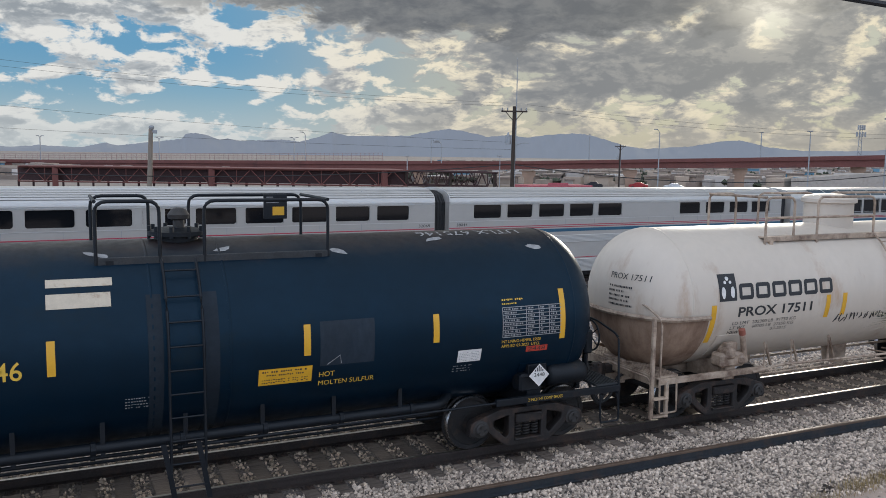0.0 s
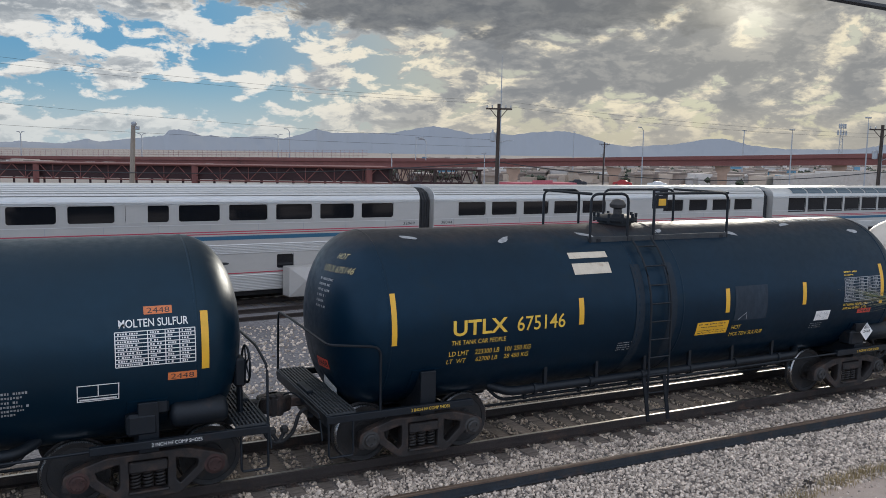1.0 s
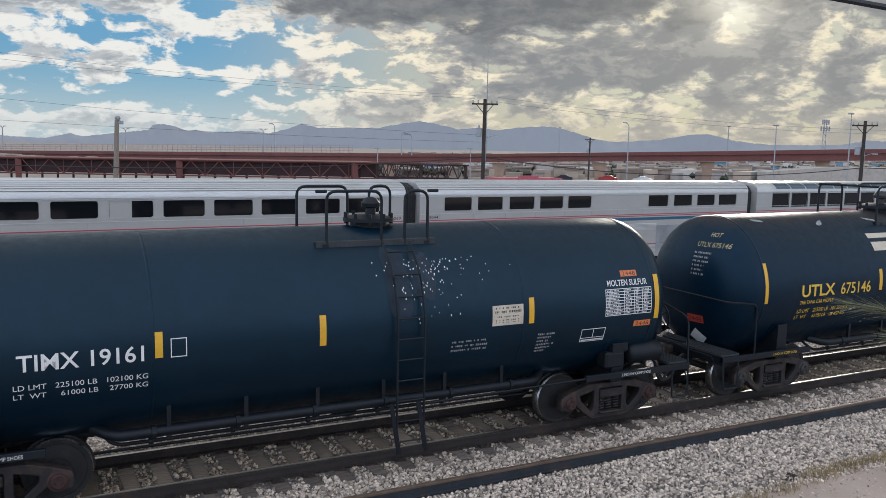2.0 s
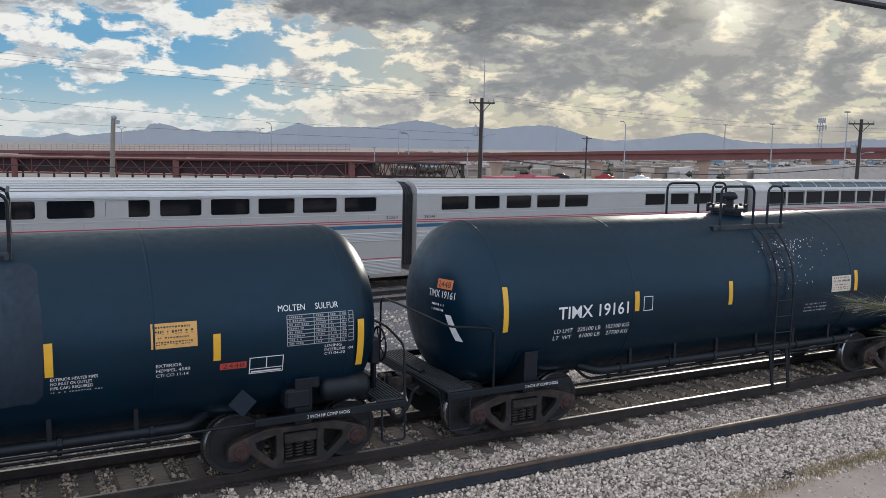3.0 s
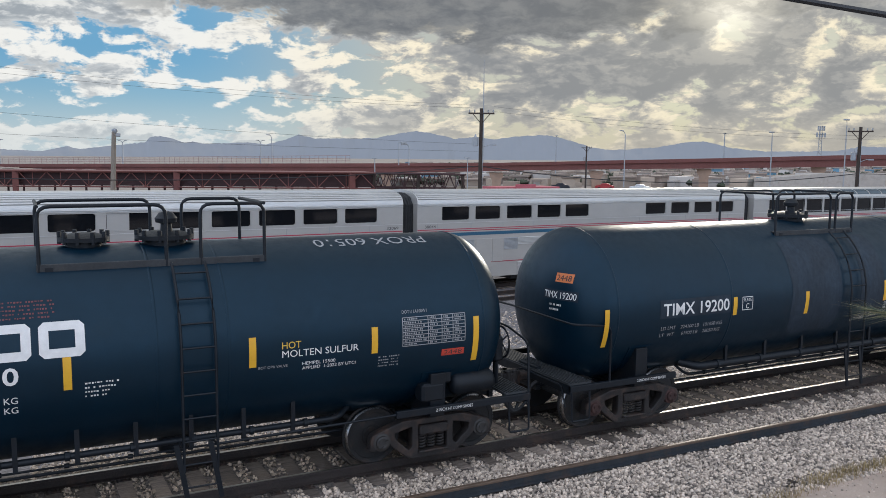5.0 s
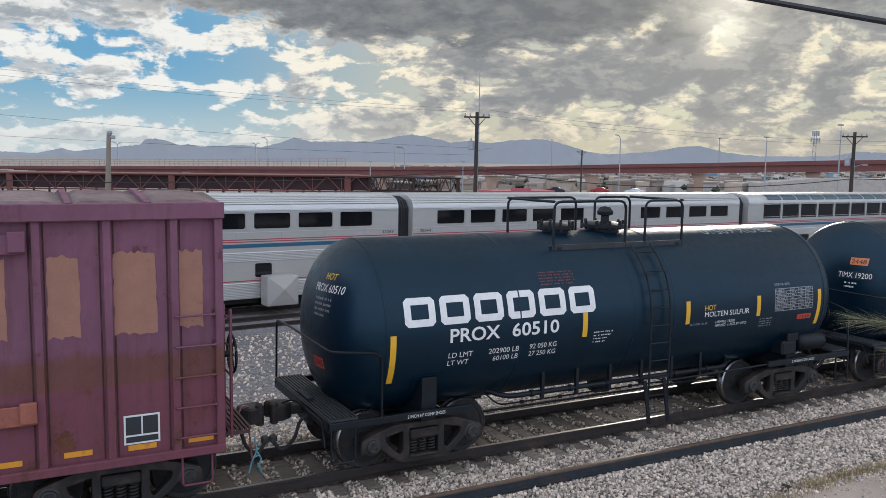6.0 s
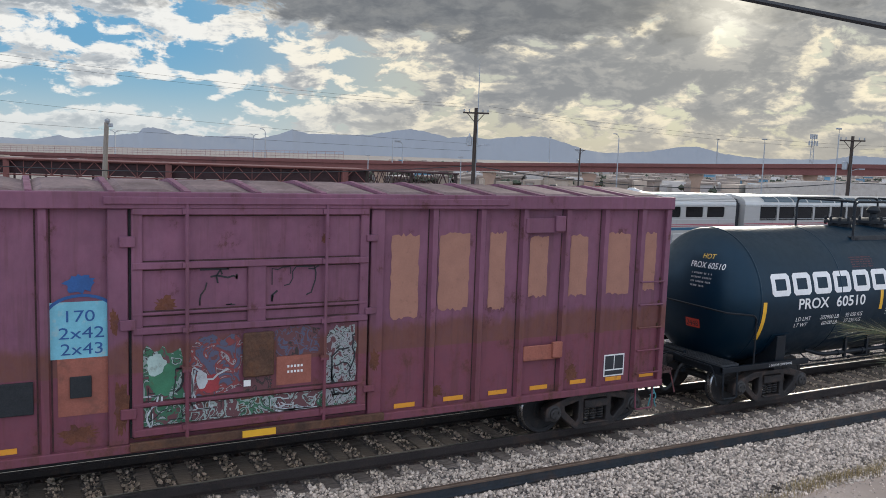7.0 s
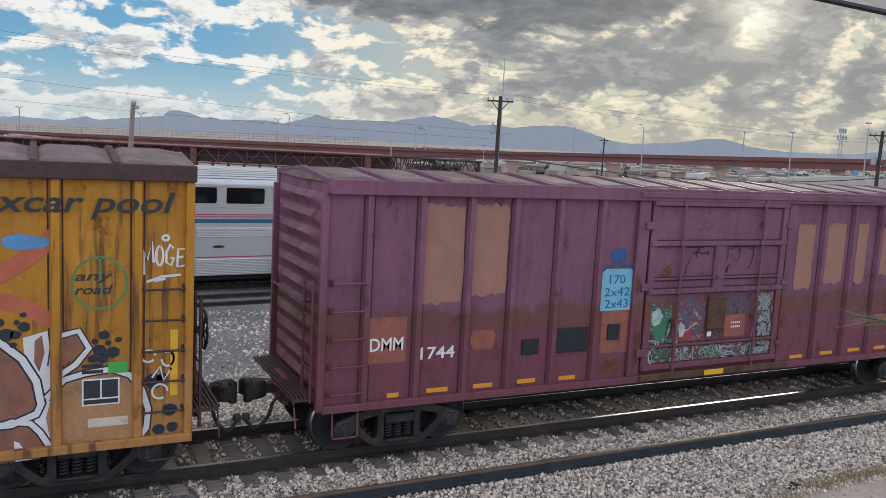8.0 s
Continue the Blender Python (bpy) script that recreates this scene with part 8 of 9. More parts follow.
def purple_boxcar():
    X = -45.865
    px = [v - X for v in (-43.08, -42.22, -41.41, -40.55, -39.73, -38.9, -43.78, -48.57, -49.43, -50.29, -51.10, -51.95, -52.81)]
    car = boxcar(X, 7.595, 6.25, M_PURPLE, M_PURPLE, [p for p in px if abs(p - 2.04) > 0.05], "weathered purple boxcar with tan paint patches and rust")
    D = lambda name, mt, label, draw, x, z, y=YF - 0.004: decal(car, name, mt, label, draw, x - X, z, y)
    for i, (x0, x1, za, zb) in enumerate(((-43.79, -43.32, 2.38, 3.68), (-42.97, -42.42, 2.47, 3.69), (-42.05, -41.74, 2.44, 3.70), (-41.27, -40.90, 2.60, 3.62), (-40.44, -40.06, 2.58, 3.63), (-39.66, -39.12, 2.57, 3.66), (-38.87, -38.52, 2.60, 3.65), (-51.90, -51.20, 2.40, 3.95), (-51.12, -50.40, 2.50, 3.96))):
        w, h = (x1 - x0) / 2, (zb - za) / 2
        D("paint_patch", M_TAN, "roughly rolled tan paint patch", lambda bm: blob(bm, w, h, w, h, 40, 0.05, i + 40, 0.95), x0 if x0 > x1 - 9 else x0, za, YF - 0.006)
    D("paint_patch", M_REDOX, "red primer patch", lambda bm: blob(bm, 0.22, 0.15, 0.23, 0.16, 14, 0.05, 1, 0.8), -50.99, 1.62, YF - 0.007)
    D("paint_patch", M_REDOX, "red primer patch", lambda bm: quad(bm, 0, 0.62, 0, 0.72), -52.74, 1.50, YF - 0.006)
    D("paint_patch", M_REDOX, "red primer patch", lambda bm: quad(bm, 0, 0.62, 0, 0.82), -48.42, 1.38, YF - 0.006)
    for body, x, z, h, w in (("DMM", -52.72, 1.70, 0.20, 0.55), ("1744", -51.87, 1.52, 0.19, 0.60)):
        bm = text_bm(body, h, w, 0.014)
        wrap_flat(bm, x - X, z, YF - 0.010)
        letters(bm, M_LETTER_W, car)
    # blue chalked square with tally
    M_SKYB = pmat("sky_blue_paint", (0.16, 0.42, 0.50), 0.7, 0, 0.15, 4, 0.1, 20, (0.42, 0.40, 0.33), 0.35, 3)
    M_BLUE = pmat("blue_spray_paint", (0.015, 0.08, 0.24), 0.6, 0, 0.2, 5)
    D("paint_patch", M_SKYB, "sky blue painted square", lambda bm: quad(bm, 0, 0.74, 0, 0.74), -48.50, 2.14, YF - 0.008)
    D("graffiti", M_BLUE, "blue sprayed arch", lambda bm: stroke(bm, [(0.70, -0.02), (0.79, 0.22)] + arc_pts(0.37, 0.55, 0.42, 0.27, 0, 180) + [(-0.06, 0.2), (-0.02, 0.0)], 0.04), -48.50, 2.14, YF - 0.012)
    D("graffiti", M_BLUE, "blue sprayed cap", lambda bm: blob(bm, 0.36, 0.98, 0.19, 0.12, 26, 0.25, 7), -48.50, 2.14, YF - 0.010)
    for body, dx, z, w in (("170", 0.19, 2.62, 0.34), ("2x42", 0.10, 2.40, 0.54), ("2x43", 0.12, 2.19, 0.50)):
        bm = text_bm(body, 0.15, w, 0.0)
        wrap_flat(bm, -48.50 + dx - X, z, YF - 0.012)
        letters(bm, M_BLUE, car, "blue hand-painted tally")
    M_DARKMESH = pmat("dark_mesh_panel", (0.014, 0.016, 0.018), 0.8, 0, 0.3, 8)
    for x0, x1, za, zb, mt in ((-49.38, -48.70, 1.46, 1.88, M_DARKMESH), (-50.02, -49.70, 1.47, 1.73, M_UNDER), (-48.28, -48.02, 1.62, 1.90, M_DARKMESH)):
        bm = bmesh.new()
        box(bm, x0 - X, x1 - X, YF - 0.04, YF, za, zb)
        part("side_plate", bm, mt, car, "dark steel plate on the side", bevel=0.008)
    for x, z, w in ((-43.5, 0.97, 0.36), (-42.63, 0.99, 0.36), (-41.79, 1.0, 0.36), (-40.97, 1.0, 0.36), (-40.14, 1.02, 0.34), (-39.35, 1.0, 0.36), (-38.58, 1.0, 0.34), (-52.31, 0.96, 0.20), (-51.55, 0.98, 0.38), (-50.72, 0.98, 0.36), (-49.89, 0.99, 0.36), (-49.07, 0.98, 0.34)):
        D("reflector", M_ORANGE_REF, "orange-yellow reflective strip", lambda bm: quad(bm, -w / 2, w / 2, -0.035, 0.04), x, z + 0.02, YF - 0.012)
    bm = bmesh.new()
    quad(bm, 0, 0.46, 0, 0.40)
    wrap_flat(bm, -39.58 - X, 1.07, YF - 0.010)
    st = part("stencil_box", bm, M_LETTER_W, car, "white-framed stencil panel")
    bm = bmesh.new()
    for q in ((0.025, 0.22, 0.13, 0.375), (0.24, 0.435, 0.13, 0.375), (0.025, 0.435, 0.025, 0.105)):
        quad(bm, *q)
    wrap_flat(bm, -39.58 - X, 1.07, YF - 0.014)
    part("stencil_field", bm, M_LETTER_K, st)
    for x0, x1, za, zb, mt in ((-41.42, -40.66, 3.68, 3.93, M_PURPLE), (-41.36, -40.60, 1.52, 1.78, M_REDOX)):
        bm = bmesh.new()
        box(bm, x0 - X, x1 - X, -1.40, -1.37, za, zb)
        box(bm, x1 - 0.20 - X, x1 - X, -1.45, -1.38, za + 0.03, zb + 0.04)
        part("latch_plate", bm, mt, car, "bolted steel latch plate", bevel=0.012)
    # plug door on its rails
    dx0, dx1 = -47.52 - X, -44.20 - X
    bm = bmesh.new()
    box(bm, dx0, dx1, -1.345, -1.30, 1.02, 4.10)
    door = part("plug_door", bm, M_PURPLE, car, "heavy plug door with locking bars", bevel=0.01)
    for za, zb, q in ((4.00, 4.10, 0.075), (3.28, 3.37, 0.075), (2.41, 2.50, 0.075), (2.66, 2.70, 0.05), (1.42, 1.47, 0.05), (1.02, 1.12, 0.075)):
        bm = bmesh.new()
        box(bm, dx0, dx1, -1.345 - q, -1.34, za, zb)
        db = part("door_beam", bm, M_PURPLE, door, bevel=0.01)
        # dark strips under and over the beam paint in its edge shade and grime
        for ze in (za - 0.014, zb + 0.010):
            bm = bmesh.new()
            box(bm, dx0 + 0.02, dx1 - 0.02, -1.352, -1.344, ze - 0.010, ze + 0.010)
            part("weld_seam", bm, M_EDGE_SHADE, db, "dark strip of edge grime and painted shade")
    for x, w in ((dx0 + 0.06, 0.07), (dx1 - 0.06, 0.07), (-46.0 - X + 0.13, 0.13)):
        bm = bmesh.new()
        box(bm, x - w, x + w, -1.39, -1.34, 1.02 if w < 0.1 else 2.4, 4.10 if w < 0.1 else 3.3)
        part("door_beam", bm, M_PURPLE, door, bevel=0.01)
    # pale teal cord knotted round the coupler
    M_CORD = pmat("pale_teal_cord", (0.12, 0.34, 0.36), 0.8, 0, 0.2, 12)
    bm = bmesh.new()
    cx = 7.64 + 0.62
    for pts in ([(cx, -0.42, 0.62), (cx + 0.03, -0.44, 0.40), (cx - 0.06, -0.46, 0.24), (cx - 0.10, -0.46, 0.08)], [(cx + 0.02, -0.44, 0.42), (cx + 0.10, -0.46, 0.26), (cx + 0.04, -0.46, 0.18), (cx + 0.10, -0.46, 0.05)], [(cx - 0.06, -0.45, 0.30), (cx + 0.05, -0.46, 0.34)]):
        tube(bm, bent(pts, 0.05), 0.014, 6)
    part("cord", bm, M_CORD, car, "pale teal cord hanging from the coupler", smooth=50)
    # black rubber seal round the door, and the wide frame posts beside it
    for x0, x1, za, zb in ((dx0 - 0.035, dx0 - 0.002, 1.0, 4.12), (dx1 + 0.002, dx1 + 0.035, 1.0, 4.12), (dx0, dx1, 0.985, 1.018), (dx0, dx1, 4.102, 4.135)):
        bm = bmesh.new()
        box(bm, x0, x1, -1.335, -1.298, za, zb)
        part("door_seal", bm, M_UNDER, car, "black rubber door seal")
    for x0, x1 in ((dx0 - 0.30, dx0 - 0.05), (dx1 + 0.05, dx1 + 0.27)):
        bm = bmesh.new()
        box(bm, x0, x1, -1.375, -1.298, 0.93, 4.08)
        part("frame_post", bm, M_PURPLE, car, "wide door frame post", bevel=0.012)
    for k, z in enumerate((1.35, 2.55, 3.65)):
        bm = bmesh.new()
        box(bm, dx1 - 0.04, dx1 + 0.14, -1.425, -1.376, z - 0.05, z + 0.05)
        part("hinge_block", bm, M_PURPLE, car, bevel=0.01)
        bm = bmesh.new()
        box(bm, dx0 - 0.16, dx0 + 0.04, -1.425, -1.376, z - 0.07, z + 0.07)
        part("hinge_block", bm, M_PURPLE, car, bevel=0.01)
    # rust worn through the paint
    M_RUSTSTAIN = pmat("orange_brown_rust", (0.125, 0.042, 0.020), 0.85, 0, 0.4, 4, 0.3, 40, (0.10, 0.036, 0.045), 0.45, 6)
    for k, (x, z, rx, rz) in enumerate(((-47.10, 2.78, 0.13, 0.12), (-47.66, 1.45, 0.09, 0.34), (-48.20, 1.12, 0.22, 0.11), (-44.05, 1.78, 0.07, 0.16), (-46.2, 0.99, 0.5, 0.03), (-45.75, 1.55, 0.10, 0.10), (-44.86, 3.66, 0.06, 0.07), (-47.3, 0.99, 0.2, 0.025), (-47.75, 2.6, 0.05, 0.16), (-43.0, 1.15, 0.18, 0.09), (-40.3, 1.2, 0.12, 0.16))):
        y = -1.3775 if -47.80 < x < -47.55 or -44.15 < x < -43.90 else (-1.347 if -47.5 < x < -44.2 else YF - 0.005)
        D("rust_stain", M_RUSTSTAIN, "rust worn through the paint", lambda bm: blob(bm, 0, 0, rx, rz, 34, 0.34, 60 + k, 0.1), x, z, y)
    for x in (-46.83, -44.87):
        bm = bmesh.new()
        tube(bm, [(x - X, -1.43, 0.95), (x - X, -1.43, 4.22)], 0.026, 8)
        for z in (1.1, 1.9, 2.45, 3.33, 4.05):
            box(bm, x - X - 0.06, x - X + 0.06, -1.45, -1.36, z - 0.035, z + 0.035)
        part("locking_bar", bm, M_PURPLE, door, "vertical locking bar", smooth=45)
    bm = bmesh.new()
    box(bm, -46.06 - X, -45.62 - X, -1.42, -1.36, 1.70, 2.34)
    part("lock_box", bm, M_RUSTY, door, "rust-stained gear box", bevel=0.02)
    bm = bmesh.new()
    box(bm, dx0 - 0.35, dx1 + 2.4, -1.46, -1.40, 4.14, 4.24)
    part("door_track", bm, M_PURPLE, car, "upper door track", bevel=0.01)
    bm = bmesh.new()
    box(bm, dx0 - 0.05, dx1 + 0.3, -1.46, -1.40, 0.84, 0.96)
    part("door_track", bm, M_RUSTY, car, "rusty lower door track", bevel=0.01)
    # spray paint on the door's lower panels
    cols = {"green": (0.035, 0.16, 0.08), "mint": (0.36, 0.47, 0.42), "blue": (0.06, 0.09, 0.16), "red": (0.28, 0.03, 0.035), "grey": (0.40, 0.42, 0.42), "black": (0.015, 0.016, 0.018), "plum": (0.10, 0.04, 0.06)}
    G = {c: pmat("spray_" + c, v, 0.6, 0, 0.25, 5, 0, 40, RUST, 0.25, 4) for c, v in cols.items()}
    P_, MINT, GRN, RED, GREY, BLK, BLU = (0.105, 0.038, 0.042), (0.24, 0.29, 0.265), (0.03, 0.115, 0.06), (0.19, 0.035, 0.035), (0.25, 0.25, 0.25), (0.030, 0.020, 0.018), (0.07, 0.075, 0.12)
    for i, (x0, x1, za, zb, stops) in enumerate(((-47.44, -46.87, 1.13, 2.20, [(0, P_), (0.38, GRN), (0.49, MINT), (0.54, BLK), (0.56, GRN), (0.61, P_)]), (-46.79, -46.08, 1.13, 1.41, [(0, P_), (0.47, MINT), (0.53, BLK), (0.56, P_), (0.60, MINT), (0.66, RUST)]), (-46.79, -46.08, 1.48, 2.30, [(0, P_), (0.38, BLU), (0.47, P_), (0.50, RED), (0.57, GREY), (0.60, P_)]), (-45.60, -44.92, 1.13, 1.41, [(0, P_), (0.46, MINT), (0.52, BLK), (0.55, P_)]), (-44.83, -44.34, 1.13, 2.38, [(0, P_), (0.40, GREY), (0.49, BLK), (0.52, MINT), (0.58, GREY), (0.62, P_)]), (-46.06, -45.64, 1.48, 1.70, [(0, P_), (0.5, BLK), (0.56, P_)]), (-45.60, -44.92, 1.96, 2.38, [(0, P_), (0.46, BLU), (0.52, P_), (0.62, BLK)]))):
        D("graffiti", spray_mat("old_spray_paint", stops, 3.4 + 0.5 * i), "overlapping old spray-paint fields", lambda bm: blob(bm, (x1 - x0) / 2, (zb - za) / 2, (x1 - x0) / 2, (zb - za) / 2, 30, 0.13, i + 3, 0.8), x0, za, -1.3475)
    D("graffiti", spray_mat("old_spray_paint", [(0, P_), (0.40, MINT), (0.46, BLK), (0.49, GRN), (0.55, MINT), (0.60, RUST)], 4.6), "ragged spray paint along the door's foot", lambda bm: blob(bm, 1.57, 0.13, 1.56, 0.13, 60, 0.10, 91, 0.9), -47.45, 1.13, -1.3468)
    k = 0
    for col, cx, cz, rx, rz, lvl in (("green", -47.14, 1.78, 0.17, 0.22, 2), ("mint", -47.22, 1.98, 0.12, 0.14, 3), ("red", -46.52, 1.66, 0.15, 0.13, 3), ("grey", -46.62, 1.72, 0.08, 0.12, 4), ("black", -44.26, 1.75, 0.04, 0.60, 2), ("black", -47.47, 1.6, 0.03, 0.5, 2)):
        k += 1
        D("graffiti", G[col], "sprayed " + col + " graffiti", lambda bm: blob(bm, 0, 0, rx, rz, 22, 0.16, k, 0.35), cx, cz, -1.347 - 0.002 * lvl)
    rng = random.Random(77)
    for n_, (cx, cz, w, h) in enumerate(((-47.1, 1.55, 0.45, 0.7), (-46.5, 1.6, 0.5, 0.6), (-44.55, 1.75, 0.36, 0.9), (-45.3, 1.25, 0.7, 0.2), (-46.4, 3.0, 0.5, 0.5), (-45.3, 3.0, 0.7, 0.5), (-47.3, 1.3, 0.3, 0.5))):
        def scrawl(bm):
            for _ in range(5 if n_ != 3 else 8):
                p = [rng.uniform(-w / 2, w / 2), rng.uniform(-h / 2, h / 2)]
                pts = [tuple(p)]
                a = rng.uniform(0, 6.28)
                for _ in range(9):
                    a += rng.uniform(-0.9, 0.9)
                    p = [max(-w / 2, min(w / 2, p[0] + 0.08 * math.cos(a))), max(-h / 2, min(h / 2, p[1] + 0.10 * math.sin(a)))]
                    if (Vector(p) - Vector(pts[-1])).length > 0.02:
                        pts.append(tuple(p))
                if len(pts) > 2:
                    stroke(bm, pts, rng.uniform(0.012, 0.03))
        D("graffiti", G["black"] if n_ in (0, 2, 4, 5) else G["grey"], "scrawled graffiti lines", scrawl, cx, cz, -1.356)
    D("notice", M_REDOX, "red painted notice panel", lambda bm: quad(bm, 0, 0.52, 0, 0.42), -45.57, 1.53, -1.354)
    D("notice_print", M_LETTER_W, "small white stencilled lines", lambda bm: [quad(bm, 0.16 + 0.05 * j, 0.19 + 0.05 * j, z, z + 0.035) for z in (0.17, 0.25) for j in range(5)], -45.57, 1.53, -1.357)
    D("sticker", M_LETTER_W, "white paper sticker", lambda bm: quad(bm, 0, 0.10, 0, 0.09), -46.06, 1.58, -1.424)
    D("reflector", M_YELLOW, "yellow reflective strip", lambda bm: quad(bm, -0.24, 0.24, -0.05, 0.05), -45.84, 0.90, -1.465)
    return car


def yellow_boxcar():
    X = -63.02
    posts = [7.60 - 0.62, 7.60 - 1.60, 7.60 - 2.6, 7.60 - 3.5, 7.6 - 4.4, 7.6 - 5.3] + [-(7.60 - 0.62), -(7.60 - 1.60), -(7.60 - 2.6), -(7.60 - 3.5), -(7.6 - 4.4), -(7.6 - 5.3)]
    car = boxcar(X, 7.68, 6.25, M_MUSTARD, M_DKBROWN, posts, "rusty yellow boxcar with graffiti on its lower panels", z0=0.66, z1=4.40, rise=0.16)
    D = lambda name, mt, label, draw, x, z, y=YF - 0.004: decal(car, name, mt, label, draw, x - X, z, y)
    bm = text_bm("boxcar pool", 0.27, 2.62, 0.015, 0.25)
    wrap_flat(bm, -58.2 - X, 3.79, -1.385)
    letters(bm, M_LETTER_K, car, "black slanted lettering")
    for body, z in (("any", 2.90), ("road", 2.72)):
        bm = text_bm(body, 0.12, 0.46, 0.015, 0.25)
        wrap_flat(bm, -56.80 - X, z, YF - 0.006)
        letters(bm, M_LETTER_K, car, "black slanted lettering")
    M_GRN = pmat("green_spray_haze", (0.12, 0.20, 0.06), 0.7, 0, 0.2, 6)
    M_WSPRAY = pmat("white_spray_paint", (0.62, 0.60, 0.57), 0.6, 0, 0.12, 6)
    M_NAVYS = pmat("navy_spray_paint", (0.012, 0.018, 0.032), 0.6, 0, 0.2, 6)
    M_PINK = pmat("brown_pink_spray_paint", (0.24, 0.10, 0.06), 0.7, 0, 0.25, 4)
    M_ORNG = pmat("orange_spray_paint", (0.45, 0.11, 0.05), 0.7, 0, 0.2, 4)
    M_SKY = pmat("light_blue_spray_paint", (0.10, 0.26, 0.48), 0.7, 0, 0.2, 4)
    D("graffiti", M_GRN, "green sprayed circle", lambda bm: (stroke(bm, arc_pts(0, 0, 0.33, 0.34, 0, 360, 28), 0.035), stroke(bm, [(0, 0.34), (0.02, -0.2)], 0.03)), -56.50, 2.86, YF - 0.005)
    # a large bubbled piece: a tan body, brown fields, a white trunk with two fingers, dark-edged white outlines
    def at(pts):
        """Sketch units to metres on the side, from the corner of the stencil panel."""
        return [((u - 290) / 282, (355 - v - 0.115 * (u - 290)) / 267) for u, v in pts]

    def field(name_mt, label, pts, lvl):
        D("graffiti", name_mt, label, lambda bm: bm.faces.new([bm.verts.new((*p, 0)) for p in at(pts)]), -56.72, 1.23, YF - 0.004 - 0.0008 * lvl)

    M_TANS = pmat("tan_spray_paint", (0.40, 0.20, 0.085), 0.7, 0, 0.2, 3, 0, 40, (0.17, 0.075, 0.04), 0.5, 2.5)
    field(M_TANS, "tan graffiti fill", [(178, 330), (240, 275), (300, 245), (400, 228), (465, 250), (505, 320), (515, 400), (475, 482), (205, 515), (168, 440)], 0)
    field(M_PINK, "brown graffiti fill", [(-160, 190), (-60, 140), (30, 158), (100, 215), (140, 290), (148, 372), (60, 415), (-160, 440)], 1)
    field(M_PINK, "brown graffiti fill", [(-160, 470), (40, 428), (120, 432), (165, 500), (150, 545), (-160, 590)], 1)
    field(M_WSPRAY, "white graffiti trunk", [(98, 122), (178, 92), (190, 210), (255, 232), (195, 300), (170, 400), (190, 515), (150, 470), (130, 420), (152, 340), (140, 270), (104, 200)], 2)
    field(M_PINK, "brown graffiti finger", [(136, 130), (160, 108), (168, 170), (150, 238), (134, 205)], 3)
    field(M_PINK, "brown graffiti finger", [(206, 165), (222, 118), (274, 100), (298, 142), (214, 226)], 3)
    field(M_WSPRAY, "white graffiti wedge", [(66, 482), (84, 490), (122, 548), (70, 556)], 3)
    for k, (pts, w) in enumerate((([(-160, 175), (-60, 128), (25, 140), (95, 195), (140, 270), (155, 350), (140, 385), (60, 425), (-160, 450)], 0.085), ([(190, 215), (198, 158), (215, 108), (280, 86), (315, 145), (270, 205), (205, 255)], 0.07), ([(172, 330), (230, 262), (300, 236), (392, 216), (458, 236), (500, 290), (522, 360), (515, 430), (478, 484)], 0.075), ([(0, 440), (60, 415), (120, 420), (150, 450), (182, 502)], 0.07))):
        D("graffiti", M_NAVYS, "dark graffiti outline", lambda bm: stroke(bm, at(pts), w * 1.55), -56.72, 1.23, YF - 0.0072 - 0.0003 * k)
        D("graffiti", M_WSPRAY, "white graffiti outline", lambda bm: stroke(bm, at(pts), w), -56.72, 1.23, YF - 0.0092 - 0.0003 * k)
    for k, (u, v, q) in enumerate(((20, 75, 20), (45, 115, 26), (76, 112, 18), (103, 83, 20), (102, 42, 11), (80, 70, 10), (68, 148, 12), (350, 150, 24), (396, 155, 24), (366, 95, 20), (335, 120, 12), (380, 122, 11), (416, 108, 12), (361, 180, 20), (326, 182, 17), (572, 240, 20), (560, 435, 24), (610, 425, 22), (540, 255, 34), (600, 360, 28))):
        D("graffiti", M_NAVYS, "dark sprayed dot", lambda bm: blob(bm, *at([(u, v)])[0], q / 282, q * 0.85 / 267, 14, 0.10, k), -56.72, 1.23, YF - 0.0105)
    D("graffiti", M_ORNG, "orange graffiti sweep", lambda bm: stroke(bm, [(0, 0.1), (0.5, 0.4), (0.9, 0.75)], 0.22), -57.9, 2.75, YF - 0.005)
    D("graffiti", M_ORNG, "orange graffiti sweep", lambda bm: stroke(bm, [(0, 0.3), (0.5, 0.15), (0.9, -0.1)], 0.20), -57.9, 2.45, YF - 0.005)
    D("graffiti", M_SKY, "light blue graffiti sweep", lambda bm: blob(bm, 0, 0, 0.28, 0.10, 14, 0.2, 2), -57.35, 3.40, YF - 0.006)
    tag = ([(0.03, -0.14), (0.02, 0.10), (0.00, 0.22), (0.07, 0.05), (0.13, 0.30), (0.15, 0.02)], arc_pts(0.225, 0.11, 0.045, 0.13, 80, 440), [(0.40, 0.21), (0.36, 0.26), (0.31, 0.16), (0.31, 0.02), (0.37, -0.02), (0.41, 0.08), (0.36, 0.08)], [(0.56, 0.20), (0.46, 0.20), (0.45, -0.04), (0.57, -0.02)], [(0.46, 0.09), (0.53, 0.09)], arc_pts(0.30, 0.35, 0.04, 0.035, 0, 360), [(0.06, -0.24), (0.25, -0.17), (0.50, -0.15)], [(0.15, -0.23), (0.30, -0.20)])
    for k, pts in enumerate(tag):
        D("graffiti", M_WSPRAY, "white sprayed tag stroke", lambda bm: stroke(bm, pts, 0.034), -55.99, 3.10, YF - 0.010 - 0.0004 * k)
